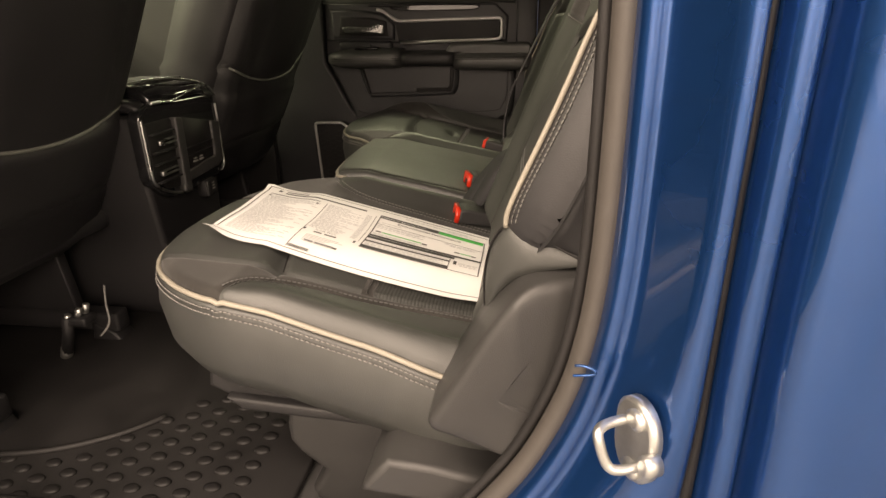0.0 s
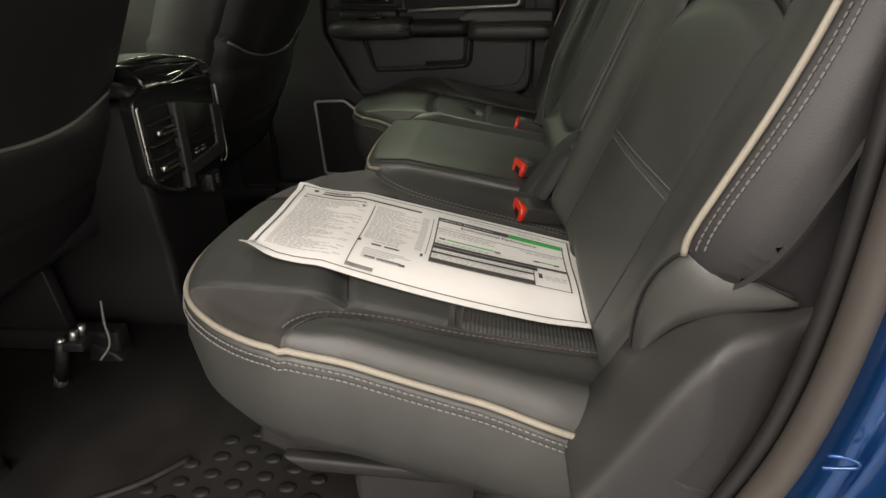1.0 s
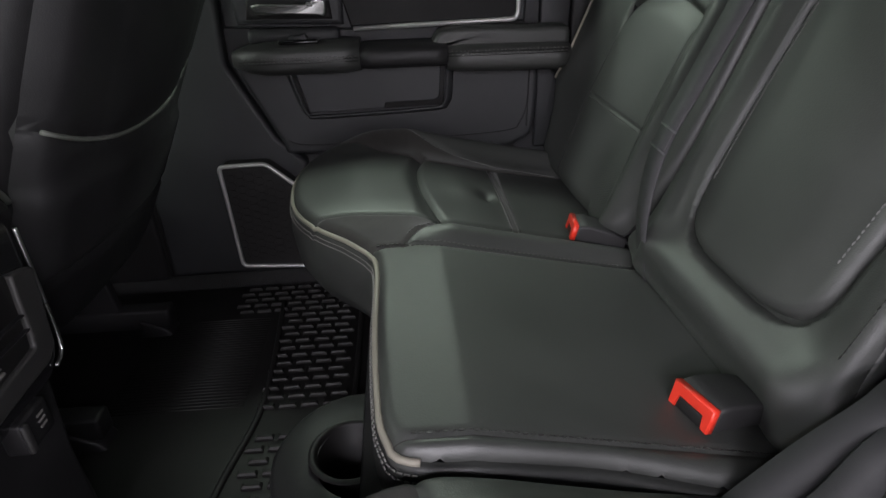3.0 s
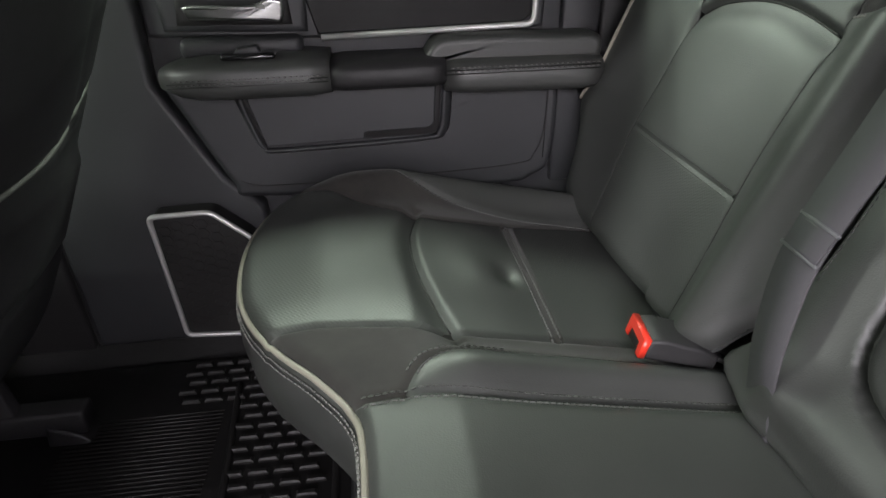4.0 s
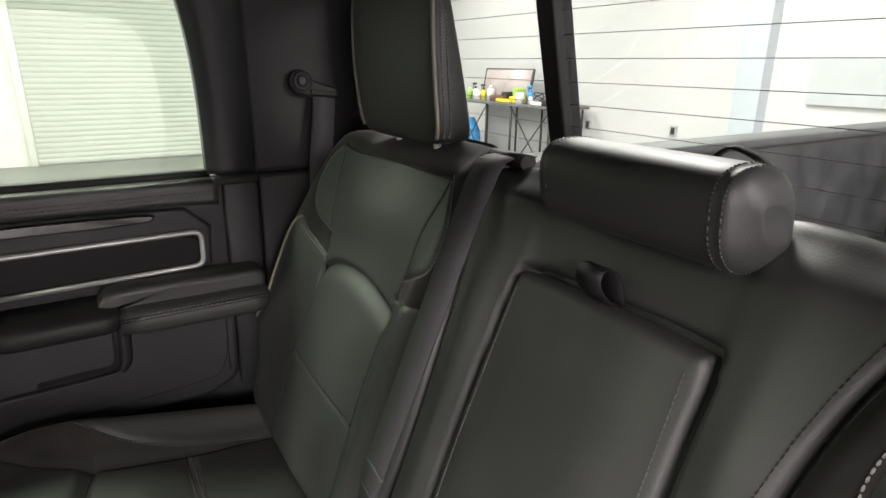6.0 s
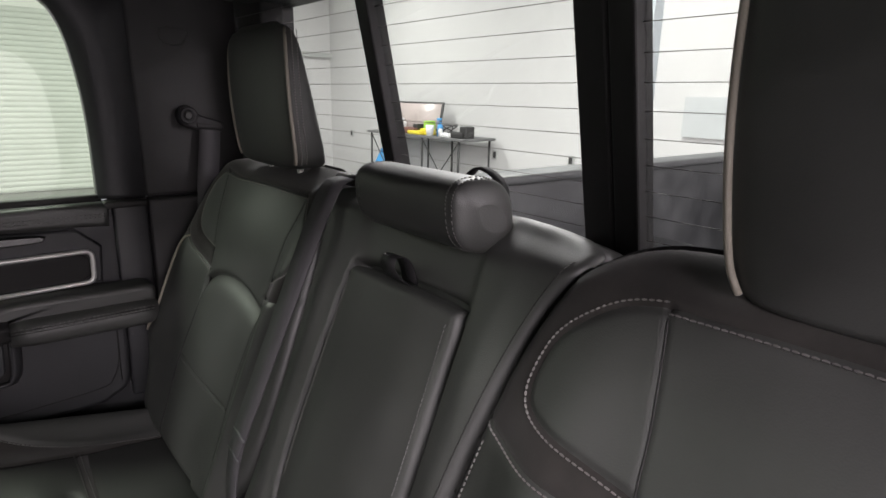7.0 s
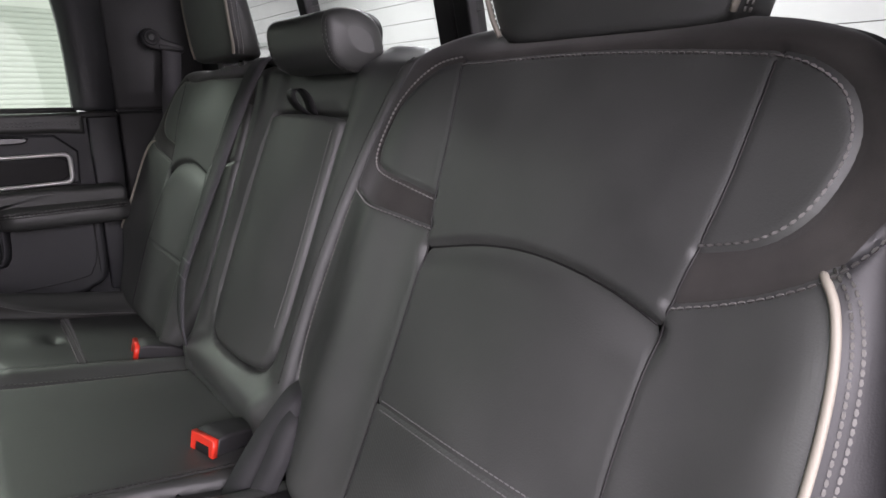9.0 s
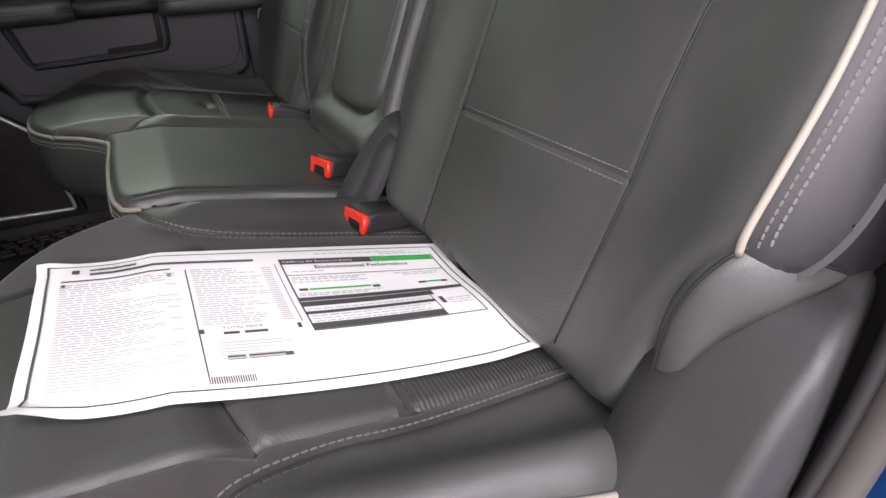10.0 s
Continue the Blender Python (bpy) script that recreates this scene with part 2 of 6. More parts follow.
def surface(name, base, rough, metal=0.0, vary=0.25, scale=6.0, grain=400.0, bump=0.15, bump_dist=0.0006, rough_vary=0.12, sheen=0.0, spec=0.5, coat=0.0, cell=False, emboss="", wrinkle=0.0, dust=0.0):
    """A procedural surface: two scales of tone and gloss, fine relief, and a pressed pattern if asked."""
    def build(nt, b):
        co = nt.nodes.new("ShaderNodeTexCoord")
        big = node(nt, "ShaderNodeTexNoise", Scale=scale, Detail=4.0, Roughness=0.6)
        fine = node(nt, "ShaderNodeTexNoise", Scale=grain, Detail=3.0, Roughness=0.6)
        for n in (big, fine):
            nt.links.new(co.outputs["Object"], n.inputs["Vector"])
        ramp = node(nt, "ShaderNodeMapRange")
        nt.links.new(big.outputs["Fac"], ramp.inputs["Value"])
        for k, v in (("From Min", 0.3), ("From Max", 0.7), ("To Min", 1 - vary), ("To Max", 1 + vary)):
            ramp.inputs[k].default_value = v
        tone = mathn(nt, "MULTIPLY_ADD", fine.outputs["Fac"], vary * 0.8, 1 - vary * 0.4)
        tone = mathn(nt, "MULTIPLY", tone, ramp.outputs[0])
        col = nt.nodes.new("ShaderNodeMix")
        col.data_type, col.blend_type = "RGBA", "MULTIPLY"
        col.inputs[0].default_value = 1.0
        col.inputs[6].default_value = (*base, 1)
        comb = nt.nodes.new("ShaderNodeCombineColor")
        for i in range(3):
            nt.links.new(tone, comb.inputs[i])
        nt.links.new(comb.outputs[0], col.inputs[7])
        final = col.outputs[2]
        if dust:
            spots = node(nt, "ShaderNodeTexNoise", Scale=85.0, Detail=2.0, Roughness=0.7)
            nt.links.new(co.outputs["Object"], spots.inputs["Vector"])
            amount = mathn(nt, "MULTIPLY", mathn(nt, "SMOOTH_MAX", mathn(nt, "SUBTRACT", spots.outputs["Fac"], 0.66), 0.0, 0.02), dust * 8.0)
            film = mathn(nt, "MULTIPLY", mathn(nt, "POWER", big.outputs["Fac"], 3.0), dust * 0.5)
            over = nt.nodes.new("ShaderNodeMix")
            over.data_type = "RGBA"
            nt.links.new(mathn(nt, "MINIMUM", mathn(nt, "ADD", amount, film), 0.8), over.inputs[0])
            nt.links.new(final, over.inputs[6])
            over.inputs[7].default_value = (0.30, 0.29, 0.27, 1)
            final = over.outputs[2]
        nt.links.new(final, b.inputs["Base Color"])
        nt.links.new(mathn(nt, "MULTIPLY_ADD", big.outputs["Fac"], rough_vary * 2, rough - rough_vary), b.inputs["Roughness"])
        b.inputs["Metallic"].default_value = metal
        b.inputs["Specular IOR Level"].default_value = spec
        if sheen:
            b.inputs["Sheen Weight"].default_value = sheen
            b.inputs["Sheen Roughness"].default_value = 0.5
        if coat:
            b.inputs["Coat Weight"].default_value = coat
            b.inputs["Coat Roughness"].default_value = 0.03
        height = fine.outputs["Fac"]
        if cell:
            vor = node(nt, "ShaderNodeTexVoronoi", Scale=cell)
            nt.links.new(co.outputs["Object"], vor.inputs["Vector"])
            height = mathn(nt, "MULTIPLY_ADD", height, 0.35, vor.outputs["Distance"])
        if wrinkle:
            soft = node(nt, "ShaderNodeTexNoise", Scale=38.0, Detail=2.0, Roughness=0.5, Distortion=0.8)
            nt.links.new(co.outputs["Object"], soft.inputs["Vector"])
            height = mathn(nt, "MULTIPLY_ADD", soft.outputs["Fac"], wrinkle * 3.0, height)
        if emboss:
            uv = nt.nodes.new("ShaderNodeUVMap")
            uv.uv_map = "plan"
            sep = nt.nodes.new("ShaderNodeSeparateXYZ")
            nt.links.new(uv.outputs[0], sep.inputs[0])
            u, v = (sep.outputs[0], sep.outputs[1]) if emboss != "chevron_back" else (sep.outputs[1], sep.outputs[0])
            if emboss == "rib":
                wave = mathn(nt, "SINE", mathn(nt, "MULTIPLY", u, 2 * math.pi / 0.0045))
            else:
                zig = mathn(nt, "PINGPONG", v, 0.0048)
                wave = mathn(nt, "SINE", mathn(nt, "MULTIPLY", mathn(nt, "MULTIPLY_ADD", zig, 0.9, u), 2 * math.pi / 0.0046))
            height = mathn(nt, "MULTIPLY_ADD", wave, 0.9, height)
        bm = nt.nodes.new("ShaderNodeBump")
        bm.inputs["Strength"].default_value = bump
        bm.inputs["Distance"].default_value = bump_dist
        nt.links.new(height, bm.inputs["Height"])
        nt.links.new(bm.outputs[0], b.inputs["Normal"])
    return material(name, build)


def glass_of(name, tint=(0.9, 0.95, 0.93), clear=0.9):
    def build(nt, b):
        out = nt.nodes["Material Output"]
        tr = node(nt, "ShaderNodeBsdfTransparent")
        tr.inputs[0].default_value = (*[c * clear for c in tint], 1)
        gl = node(nt, "ShaderNodeBsdfGlossy")
        gl.inputs["Roughness"].default_value = 0.02
        lw = node(nt, "ShaderNodeLayerWeight", Blend=0.5)
        fac = mathn(nt, "MULTIPLY_ADD", mathn(nt, "POWER", lw.outputs["Facing"], 4.0), 0.7, 0.04)
        mix = nt.nodes.new("ShaderNodeMixShader")
        nt.links.new(fac, mix.inputs[0])
        nt.links.new(tr.outputs[0], mix.inputs[1])
        nt.links.new(gl.outputs[0], mix.inputs[2])
        nt.links.new(mix.outputs[0], out.inputs[0])
    return material(name, build)


LEATHER = surface("black_leather", (0.0375, 0.039, 0.0365), 0.50, vary=0.16, scale=9, grain=900, cell=620, bump=0.17, bump_dist=0.0006, spec=0.72, wrinkle=0.10)
EMBOSSED = surface("embossed_leather", (0.0375, 0.039, 0.0365), 0.49, spec=0.68, vary=0.16, scale=9, grain=900, cell=620, bump=0.13, bump_dist=0.0006, emboss="chevron")
EMBOSSED_BACK = surface("embossed_back_leather", (0.0375, 0.039, 0.0365), 0.49, spec=0.68, vary=0.16, scale=9, grain=900, cell=620, bump=0.15, bump_dist=0.0006, emboss="chevron_back")
RIBBED = surface("ribbed_leather", (0.0375, 0.039, 0.0365), 0.48, vary=0.12, scale=9, grain=900, cell=620, bump=0.42, bump_dist=0.0007, emboss="rib")
SUEDE = surface("dark_suede", (0.029, 0.0272, 0.025), 0.92, vary=0.35, scale=14, grain=1400, bump=0.3, bump_dist=0.0005, sheen=0.16, spec=0.15)
PIPING = surface("beige_piping", (0.25, 0.23, 0.19), 0.55, vary=0.1, grain=800, bump=0.1)
THREAD = surface("grey_thread", (0.18, 0.174, 0.165), 0.8, vary=0.15, grain=1500, bump=0.2)
THREAD_MID = surface("mid_grey_thread", (0.11, 0.108, 0.105), 0.8, vary=0.15, grain=1500, bump=0.2)
THREAD_DIM = surface("dark_thread", (0.085, 0.084, 0.082), 0.8, vary=0.15, grain=1500, bump=0.2)
PLASTIC = surface("black_grained_plastic", (0.0185, 0.018, 0.0185), 0.55, vary=0.12, scale=5, grain=700, cell=900, bump=0.25, bump_dist=0.0005, spec=0.35)
COVER = surface("grey_black_plastic", (0.029, 0.0285, 0.028), 0.48, vary=0.12, scale=5, grain=700, cell=900, bump=0.25, bump_dist=0.0005)
DOOR_PLASTIC = surface("black_door_plastic", (0.0265, 0.0272, 0.0292), 0.50, vary=0.12, scale=5, grain=700, cell=900, bump=0.25, bump_dist=0.0005, spec=0.45)
GLOSS = surface("piano_black", (0.010, 0.010, 0.011), 0.08, vary=0.1, grain=60, bump=0.0, rough_vary=0.03, coat=0.6)
INLAY = surface("dark_inlay", (0.010, 0.0095, 0.0095), 0.5, vary=0.2, scale=12, grain=90, bump=0.02, spec=0.2)
BLACK = surface("deep_black_plastic", (0.013, 0.0125, 0.0135), 0.5, spec=0.35, vary=0.15, scale=5, grain=700, cell=900, bump=0.2, bump_dist=0.0005)
CHROME = surface("satin_chrome", (0.56, 0.56, 0.55), 0.27, metal=1.0, vary=0.05, grain=200, bump=0.02, rough_vary=0.05)
SILVER = surface("satin_silver_trim", (0.55, 0.55, 0.54), 0.38, metal=0.55, vary=0.06, grain=300, bump=0.02, rough_vary=0.05)
STEEL = surface("zinc_steel", (0.55, 0.55, 0.53), 0.36, metal=0.92, vary=0.12, scale=30, grain=300, bump=0.08)
BELT = surface("belt_webbing", (0.041, 0.0397, 0.043), 0.7, vary=0.12, scale=20, grain=1600, bump=0.4, bump_dist=0.0006)
DARK_BELT = surface("black_belt_webbing", (0.018, 0.018, 0.019), 0.75, vary=0.15, scale=20, grain=1600, bump=0.4, bump_dist=0.0006)
RED = surface("red_buckle_plastic", (0.62, 0.035, 0.018), 0.35, vary=0.08, grain=300, bump=0.05)
RUBBER = surface("black_rubber", (0.012, 0.0112, 0.0112), 0.55, spec=0.35, vary=0.25, scale=8, grain=300, bump=0.15, rough_vary=0.15)
SEAL = surface("grey_door_seal", (0.052, 0.046, 0.041), 0.6, vary=0.12, scale=10, grain=500, bump=0.1)
CARPET = surface("black_carpet", (0.020, 0.019, 0.019), 0.95, vary=0.35, scale=25, grain=1300, bump=0.8, bump_dist=0.002, sheen=0.2, spec=0.2)
PAINT = surface("blue_car_paint", (0.008, 0.068, 0.235), 0.28, metal=0.8, vary=0.05, grain=1500, bump=0.0, rough_vary=0.03, coat=1.0)
LINER = surface("black_bed_liner", (0.046, 0.048, 0.051), 0.5, vary=0.45, scale=5, grain=150, bump=0.5, bump_dist=0.002, dust=0.5)
# leather darkened to carry the shade on seat sides and front seats
SHADED_LEATHER = surface("shaded_seat_leather", (0.0185, 0.018, 0.019), 0.5, vary=0.12, scale=9, grain=900, cell=620, bump=0.14, bump_dist=0.0006, spec=0.5, wrinkle=0.14)
RAIL = surface("grey_rail_plastic", (0.085, 0.088, 0.09), 0.55, vary=0.12, scale=6, grain=300, bump=0.2)
WIRE = surface("heating_wire", (0.10, 0.09, 0.085), 0.6, vary=0.05)
HEADLINER = surface("dark_headliner", (0.045, 0.044, 0.043), 0.95, vary=0.1, grain=900, bump=0.2)
WALL = surface("white_wall_paint", (0.57, 0.565, 0.555), 0.6, vary=0.03, scale=1.5, grain=60, bump=0.05)
SHUTTER = surface("white_shutter_metal", (0.40, 0.41, 0.395), 0.5, vary=0.04, scale=2, grain=60, bump=0.03)
CONCRETE = surface("grey_concrete", (0.18, 0.18, 0.175), 0.55, vary=0.2, scale=1.2, grain=40, bump=0.1)
PAPER = surface("white_paper", (0.80, 0.80, 0.78), 0.7, vary=0.03, scale=15, grain=300, bump=0.03)
INK = surface("black_ink", (0.06, 0.06, 0.06), 0.7, vary=0.1)
INK_PALE = surface("grey_ink", (0.46, 0.46, 0.46), 0.7, vary=0.1)
GREEN = surface("green_ink", (0.03, 0.42, 0.08), 0.6, vary=0.08)
# dark grey for the unseen wall and ceiling, set to cut bounced light
LOW_BOUNCE_GREY = surface("low_bounce_grey", (0.12, 0.12, 0.118), 0.7, vary=0.05, scale=1.5, grain=60, bump=0.05)
GLASS = glass_of("window_glass", (0.93, 0.95, 0.935))
TINTED = glass_of("green_tinted_glass", (0.89, 0.95, 0.87), 0.97)


# ---- rear bench: backrests ----
RECLINE = radians(22)
UP_B = np.array([math.sin(RECLINE), 0.0, math.cos(RECLINE)])
OUT_B = np.array([-math.cos(RECLINE), 0.0, math.sin(RECLINE)])
BACK_D = 0.1043


def on_back(a, b, h, side):
    """A point of the backrest: a out from the middle of the car, b up the back, h off its plane."""
    p = b[:, None] * UP_B + (BACK_D + h)[:, None] * OUT_B
    p[:, 1] = side * a
    return p


def ease(x, lo, hi):
    t = np.clip((x - lo) / (hi - lo), 0, 1)
    return t * t * (3 - 2 * t)


def edge_roll(pts, outline, r):
    d = np.clip(-signed(pts, outline), 0, r)
    return -(r - np.sqrt(np.maximum(r * r - (r - d) ** 2, 0)))


BACK_OUT = smooth_line([(0.262, 0.885), (0.222, 0.845), (0.196, 0.79), (0.178, 0.72), (0.163, 0.61), (0.155, 0.50), (0.165, 0.42), (0.205, 0.35), (0.25, 0.305),
                        (0.45, 0.285), (0.61, 0.282), (0.665, 0.286), (0.688, 0.308), (0.698, 0.36), (0.710, 0.405), (0.728, 0.432), (0.750, 0.450), (0.763, 0.482), (0.767, 0.53), (0.766, 0.58), (0.761, 0.68), (0.752, 0.760), (0.735, 0.805), (0.706, 0.840), (0.672, 0.864), (0.625, 0.882), (0.55, 0.895), (0.48, 0.900), (0.33, 0.900)], 180, True)
INS_IN = smooth_line([(0.320, 0.842), (0.336, 0.751), (0.341, 0.69), (0.349, 0.631), (0.350, 0.518), (0.345, 0.44), (0.337, 0.345), (0.332, 0.26)], 60)
INS_OUT = smooth_line([(0.649, 0.834), (0.643, 0.748), (0.634, 0.689), (0.624, 0.627), (0.619, 0.534), (0.618, 0.45), (0.608, 0.345), (0.600, 0.26)], 60)
ARCH = smooth_line([(0.330, 0.628), (0.349, 0.634), (0.427, 0.652), (0.495, 0.656), (0.566, 0.646), (0.624, 0.627), (0.64, 0.620)], 40)
LOW_SEAM = np.array([(0.352, 0.459), (0.48, 0.462), (0.618, 0.464)])
TOP_SEAM = smooth_line([(0.320, 0.842), (0.40, 0.843), (0.48, 0.843), (0.57, 0.840), (0.649, 0.834)], 30)
WING_NEAR = smooth_line([(0.320, 0.842), (0.288, 0.834), (0.256, 0.813), (0.230, 0.785), (0.219, 0.745), (0.224, 0.720), (0.250, 0.707), (0.300, 0.697), (0.341, 0.690)], 40)
WING_FAR = np.stack([0.341 - (0.341 - WING_NEAR[:, 0]) * 0.80, WING_NEAR[:, 1]], 1)
WING_OUT = smooth_line([(0.649, 0.834), (0.674, 0.825), (0.698, 0.806), (0.710, 0.780), (0.711, 0.757), (0.704, 0.730), (0.691, 0.710), (0.670, 0.696), (0.634, 0.686)], 40)
BAND_IN = smooth_line([(0.150, 0.694), (0.172, 0.686), (0.215, 0.672), (0.260, 0.664), (0.349, 0.657)], 30)
BAND_OUT = smooth_line([(0.624, 0.646), (0.662, 0.659), (0.695, 0.673), (0.718, 0.689), (0.735, 0.716), (0.752, 0.775), (0.79, 0.82)], 30)
PIPE_B = smooth_line([(0.731, 0.452), (0.735, 0.50), (0.738, 0.55), (0.738, 0.59), (0.736, 0.625), (0.732, 0.651), (0.725, 0.673), (0.714, 0.688)], 60)


def between(line, other):
    return np.vstack([line, other[::-1]])


def piece(line, lo, hi):
    return line[(line[:, 1] >= lo) & (line[:, 1] <= hi)]


def back_height(p, WING_IN=WING_NEAR):
    a, b = p[:, 0], p[:, 1]
    low = 1 - 0.75 * ease(b, 0.62, 0.80)
    h = 0.021 * np.exp(-((a - 0.724) / 0.050) ** 2) * low + 0.024 * np.exp(-((a - 0.262) / 0.050) ** 2) * low
    h += 0.010 * np.exp(-((b - 0.50) / 0.13) ** 2) * np.exp(-((a - 0.485) / 0.15) ** 2)
    h += 0.012 * np.exp(-((a - 0.49) / 0.12) ** 2) * np.exp(-((b - 0.76) / 0.07) ** 2)
    h -= 0.03 * ease(b, 0.84, 0.90)
    for line, depth, width in ((INS_IN, 0.0016, 0.0026), (INS_OUT, 0.0012, 0.0026), (LOW_SEAM, 0.0014, 0.0034), (TOP_SEAM, 0.004, 0.0032),
                               (WING_IN, 0.003, 0.004), (WING_OUT, 0.003, 0.004), (BAND_IN, 0.003, 0.004), (BAND_OUT, 0.003, 0.004)):
        h += groove(p, line, depth, width)
    over = b > np.interp(a, ARCH[:, 0], ARCH[:, 1])
    inset = ease(a, 0.338, 0.356) * (1 - ease(a, 0.618, 0.634))
    h -= 0.0085 * inset * np.exp(-(line_dist(p, ARCH) / np.where(over, 0.0045, 0.020)) ** 2)
    h += edge_roll(p, BACK_OUT, np.where(a < 0.4, 0.020, 0.034))
    return h


def far_spread(a, b):
    """The far back is broader at its edges, and its insert tapers more."""
    wide = a + 0.30 * np.maximum(a - 0.63, 0) + 0.36 * np.maximum(0.341 - a, 0)
    wide += np.interp(b, (0.45, 0.53, 0.627, 0.689, 0.75, 0.842), (-0.006, -0.016, -0.022, -0.015, 0.0, 0.019)) * np.exp(-((a - 0.635) / 0.05) ** 2)
    wide += 0.050 * ease(a, 0.62, 0.70) * (1 - ease(b, 0.43, 0.50))
    return wide - 0.016 * np.exp(-((a - 0.33) / 0.05) ** 2) * ease(b, 0.75, 0.84)


def seat_back(side, label):
    def lift(p):
        wide = far_spread(p[:, 0], p[:, 1]) if side > 0 else p[:, 0]
        tall = p[:, 1] + (0.020 * ease(p[:, 0], 0.58, 0.70) * ease(p[:, 1], 0.76, 0.86) if side > 0 else 0.0)
        return on_back(wide, tall, back_height(p, WING_NEAR if side < 0 else WING_FAR), side)
    base = lift(BACK_OUT)
    rings = []
    for d in (0.0055, 0.004, 0.0025, 0.0012, 0.0004):
        q = offset_line(BACK_OUT, d)
        go = (BACK_OUT - q) / d * 0.0014
        rings.append(lift(q) + np.stack([0 * go[:, 0], side * go[:, 0], 0 * go[:, 0]], 1) + go[:, 1:] * UP_B + 0.0007 * OUT_B)
    for off, drop in ((0.0, 0.0), (0.004, -0.012), (0.003, -0.035), (-0.004, -0.060)):
        q = offset_line(BACK_OUT, -off)
        rings.append(base + np.stack([0 * q[:, 0], side * (q - BACK_OUT)[:, 0], 0 * q[:, 0]], 1) + (q - BACK_OUT)[:, 1:] * UP_B + drop * OUT_B)
    seat = part("seat_back", fixed(loft(rings, caps=False)), SHADED_LEATHER, BENCH, label)
    WING_IN = WING_NEAR if side < 0 else WING_FAR
    hi_in, hi_out = piece(INS_IN, 0.6, 0.9), piece(INS_OUT, 0.6, 0.9)
    head = np.vstack([TOP_SEAM, hi_out[hi_out[:, 1] > 0.629], ARCH[(ARCH[:, 0] < 0.622) & (ARCH[:, 0] > 0.350)][::-1], hi_in[hi_in[:, 1] > 0.636][::-1]])
    wing_in = np.vstack([WING_IN, piece(INS_IN, 0.69, 0.842)[::-1]])
    wing_out = np.vstack([WING_OUT, piece(INS_OUT, 0.688, 0.834)[::-1]])
    bolster_in = np.vstack([BAND_IN, piece(INS_IN, 0.2, 0.657), [(0.10, 0.20), (0.10, 0.70)]])
    bolster_out = np.vstack([BAND_OUT[:18], [(0.726, 0.695)], PIPE_B[::-1][4:], [(0.722, 0.2), (0.60, 0.2)], piece(INS_OUT, 0.2, 0.65)[::-1]])
    side_pad = np.vstack([PIPE_B, [(0.724, 0.696)], BAND_OUT[18:], [(0.85, 0.82), (0.85, 0.2), (0.71, 0.2)]])
    cuts = [("head_panel", head, LEATHER, ""), ("wing_panel", wing_in, LEATHER, ""), ("wing_panel", wing_out, LEATHER, "")]
    cuts += [("bolster", bolster_in, LEATHER, ""), ("bolster", bolster_out, LEATHER, ""), ("side_panel", side_pad, SHADED_LEATHER, "leather side panel, its shade put into the dark colour")]
    lower = np.vstack([piece(INS_IN, 0.1, 0.458), piece(INS_OUT, 0.1, 0.463)[::-1], LOW_SEAM[::-1]])
    middle = np.vstack([piece(INS_IN, 0.461, 0.636)[::-1], ARCH[(ARCH[:, 0] > 0.349) & (ARCH[:, 0] < 0.624)], piece(INS_OUT, 0.466, 0.629), LOW_SEAM[::-1]])
    cuts += [("lower_panel", lower, EMBOSSED_BACK, "herringbone embossed leather panel"), ("middle_panel", middle, LEATHER, "")]
    if side > 0:
        cuts.insert(0, ("inner_edge", np.array([(0.10, 0.66), (0.10, 0.79), (0.214, 0.79), (0.206, 0.72), (0.202, 0.66)]), LEATHER, ""))
    panels(BACK_OUT, cuts, 0.0031, lift, seat, ("yoke", SUEDE, "dark brown-black suede yoke"), flip=(side < 0))
    lifted = lift(PIPE_B) + OUT_B * np.linspace(0.0025, 0.0022, len(PIPE_B))[:, None]
    lifted[-4:] -= OUT_B * np.array([0.0005, 0.0015, 0.0028, 0.0045])[:, None]
    part("piping", tube(lifted, 0.0028, 8), PIPING, seat, "raised beige piping")
    rows = [offset_line(PIPE_B, 0.0066, False)[2:], offset_line(PIPE_B, 0.0112, False)[3:]]
    for r in rows:
        part("stitching", stitches(r, lift, 0.0040, 0.0013, 0.0009), THREAD, seat, "grey thread stitching")
    for line in (piece(INS_IN, 0.30, 0.842), piece(INS_OUT, 0.30, 0.834), ARCH[(ARCH[:, 0] > 0.350) & (ARCH[:, 0] < 0.623)]):
        part("seam", tube(lift(line) + OUT_B * 0.0002, 0.0011, 6), RUBBER, seat, "dark sewn seam")
    for line, d in ((TOP_SEAM, 0.005), (WING_IN, 0.005), (WING_OUT, 0.005)):
        part("stitching", stitches(offset_line(line, d, False), lift, 0.0046, 0.0014, 0.0010), THREAD, seat, "grey thread stitching")
    for line, d in ((BAND_IN[1 if side < 0 else 25:], 0.004), (BAND_OUT[:24], 0.004)):
        part("stitching", stitches(offset_line(line, d, False), lift, 0.0045, 0.0015, 0.0010), THREAD, seat, "grey thread stitching")
    edge = BACK_OUT[(side < 0) & (BACK_OUT[:, 0] < 0.20) & (BACK_OUT[:, 1] > 0.40) & (BACK_OUT[:, 1] < 0.675)]
    if side < 0:
        part("stitching", stitches(edge + [0.013, 0.0], lift, 0.0048, 0.0018, 0.0009), THREAD, seat, "grey thread stitching")
    for d in (-0.005, 0.005):
        part("stitching", stitches(offset_line(smooth_line(LOW_SEAM + [[0.004, 0], [0, 0], [-0.004, 0]], 12), d, False), lift, 0.0044, 0.0014, 0.0005), THREAD_DIM, seat, "dark thread stitching")
    return seat


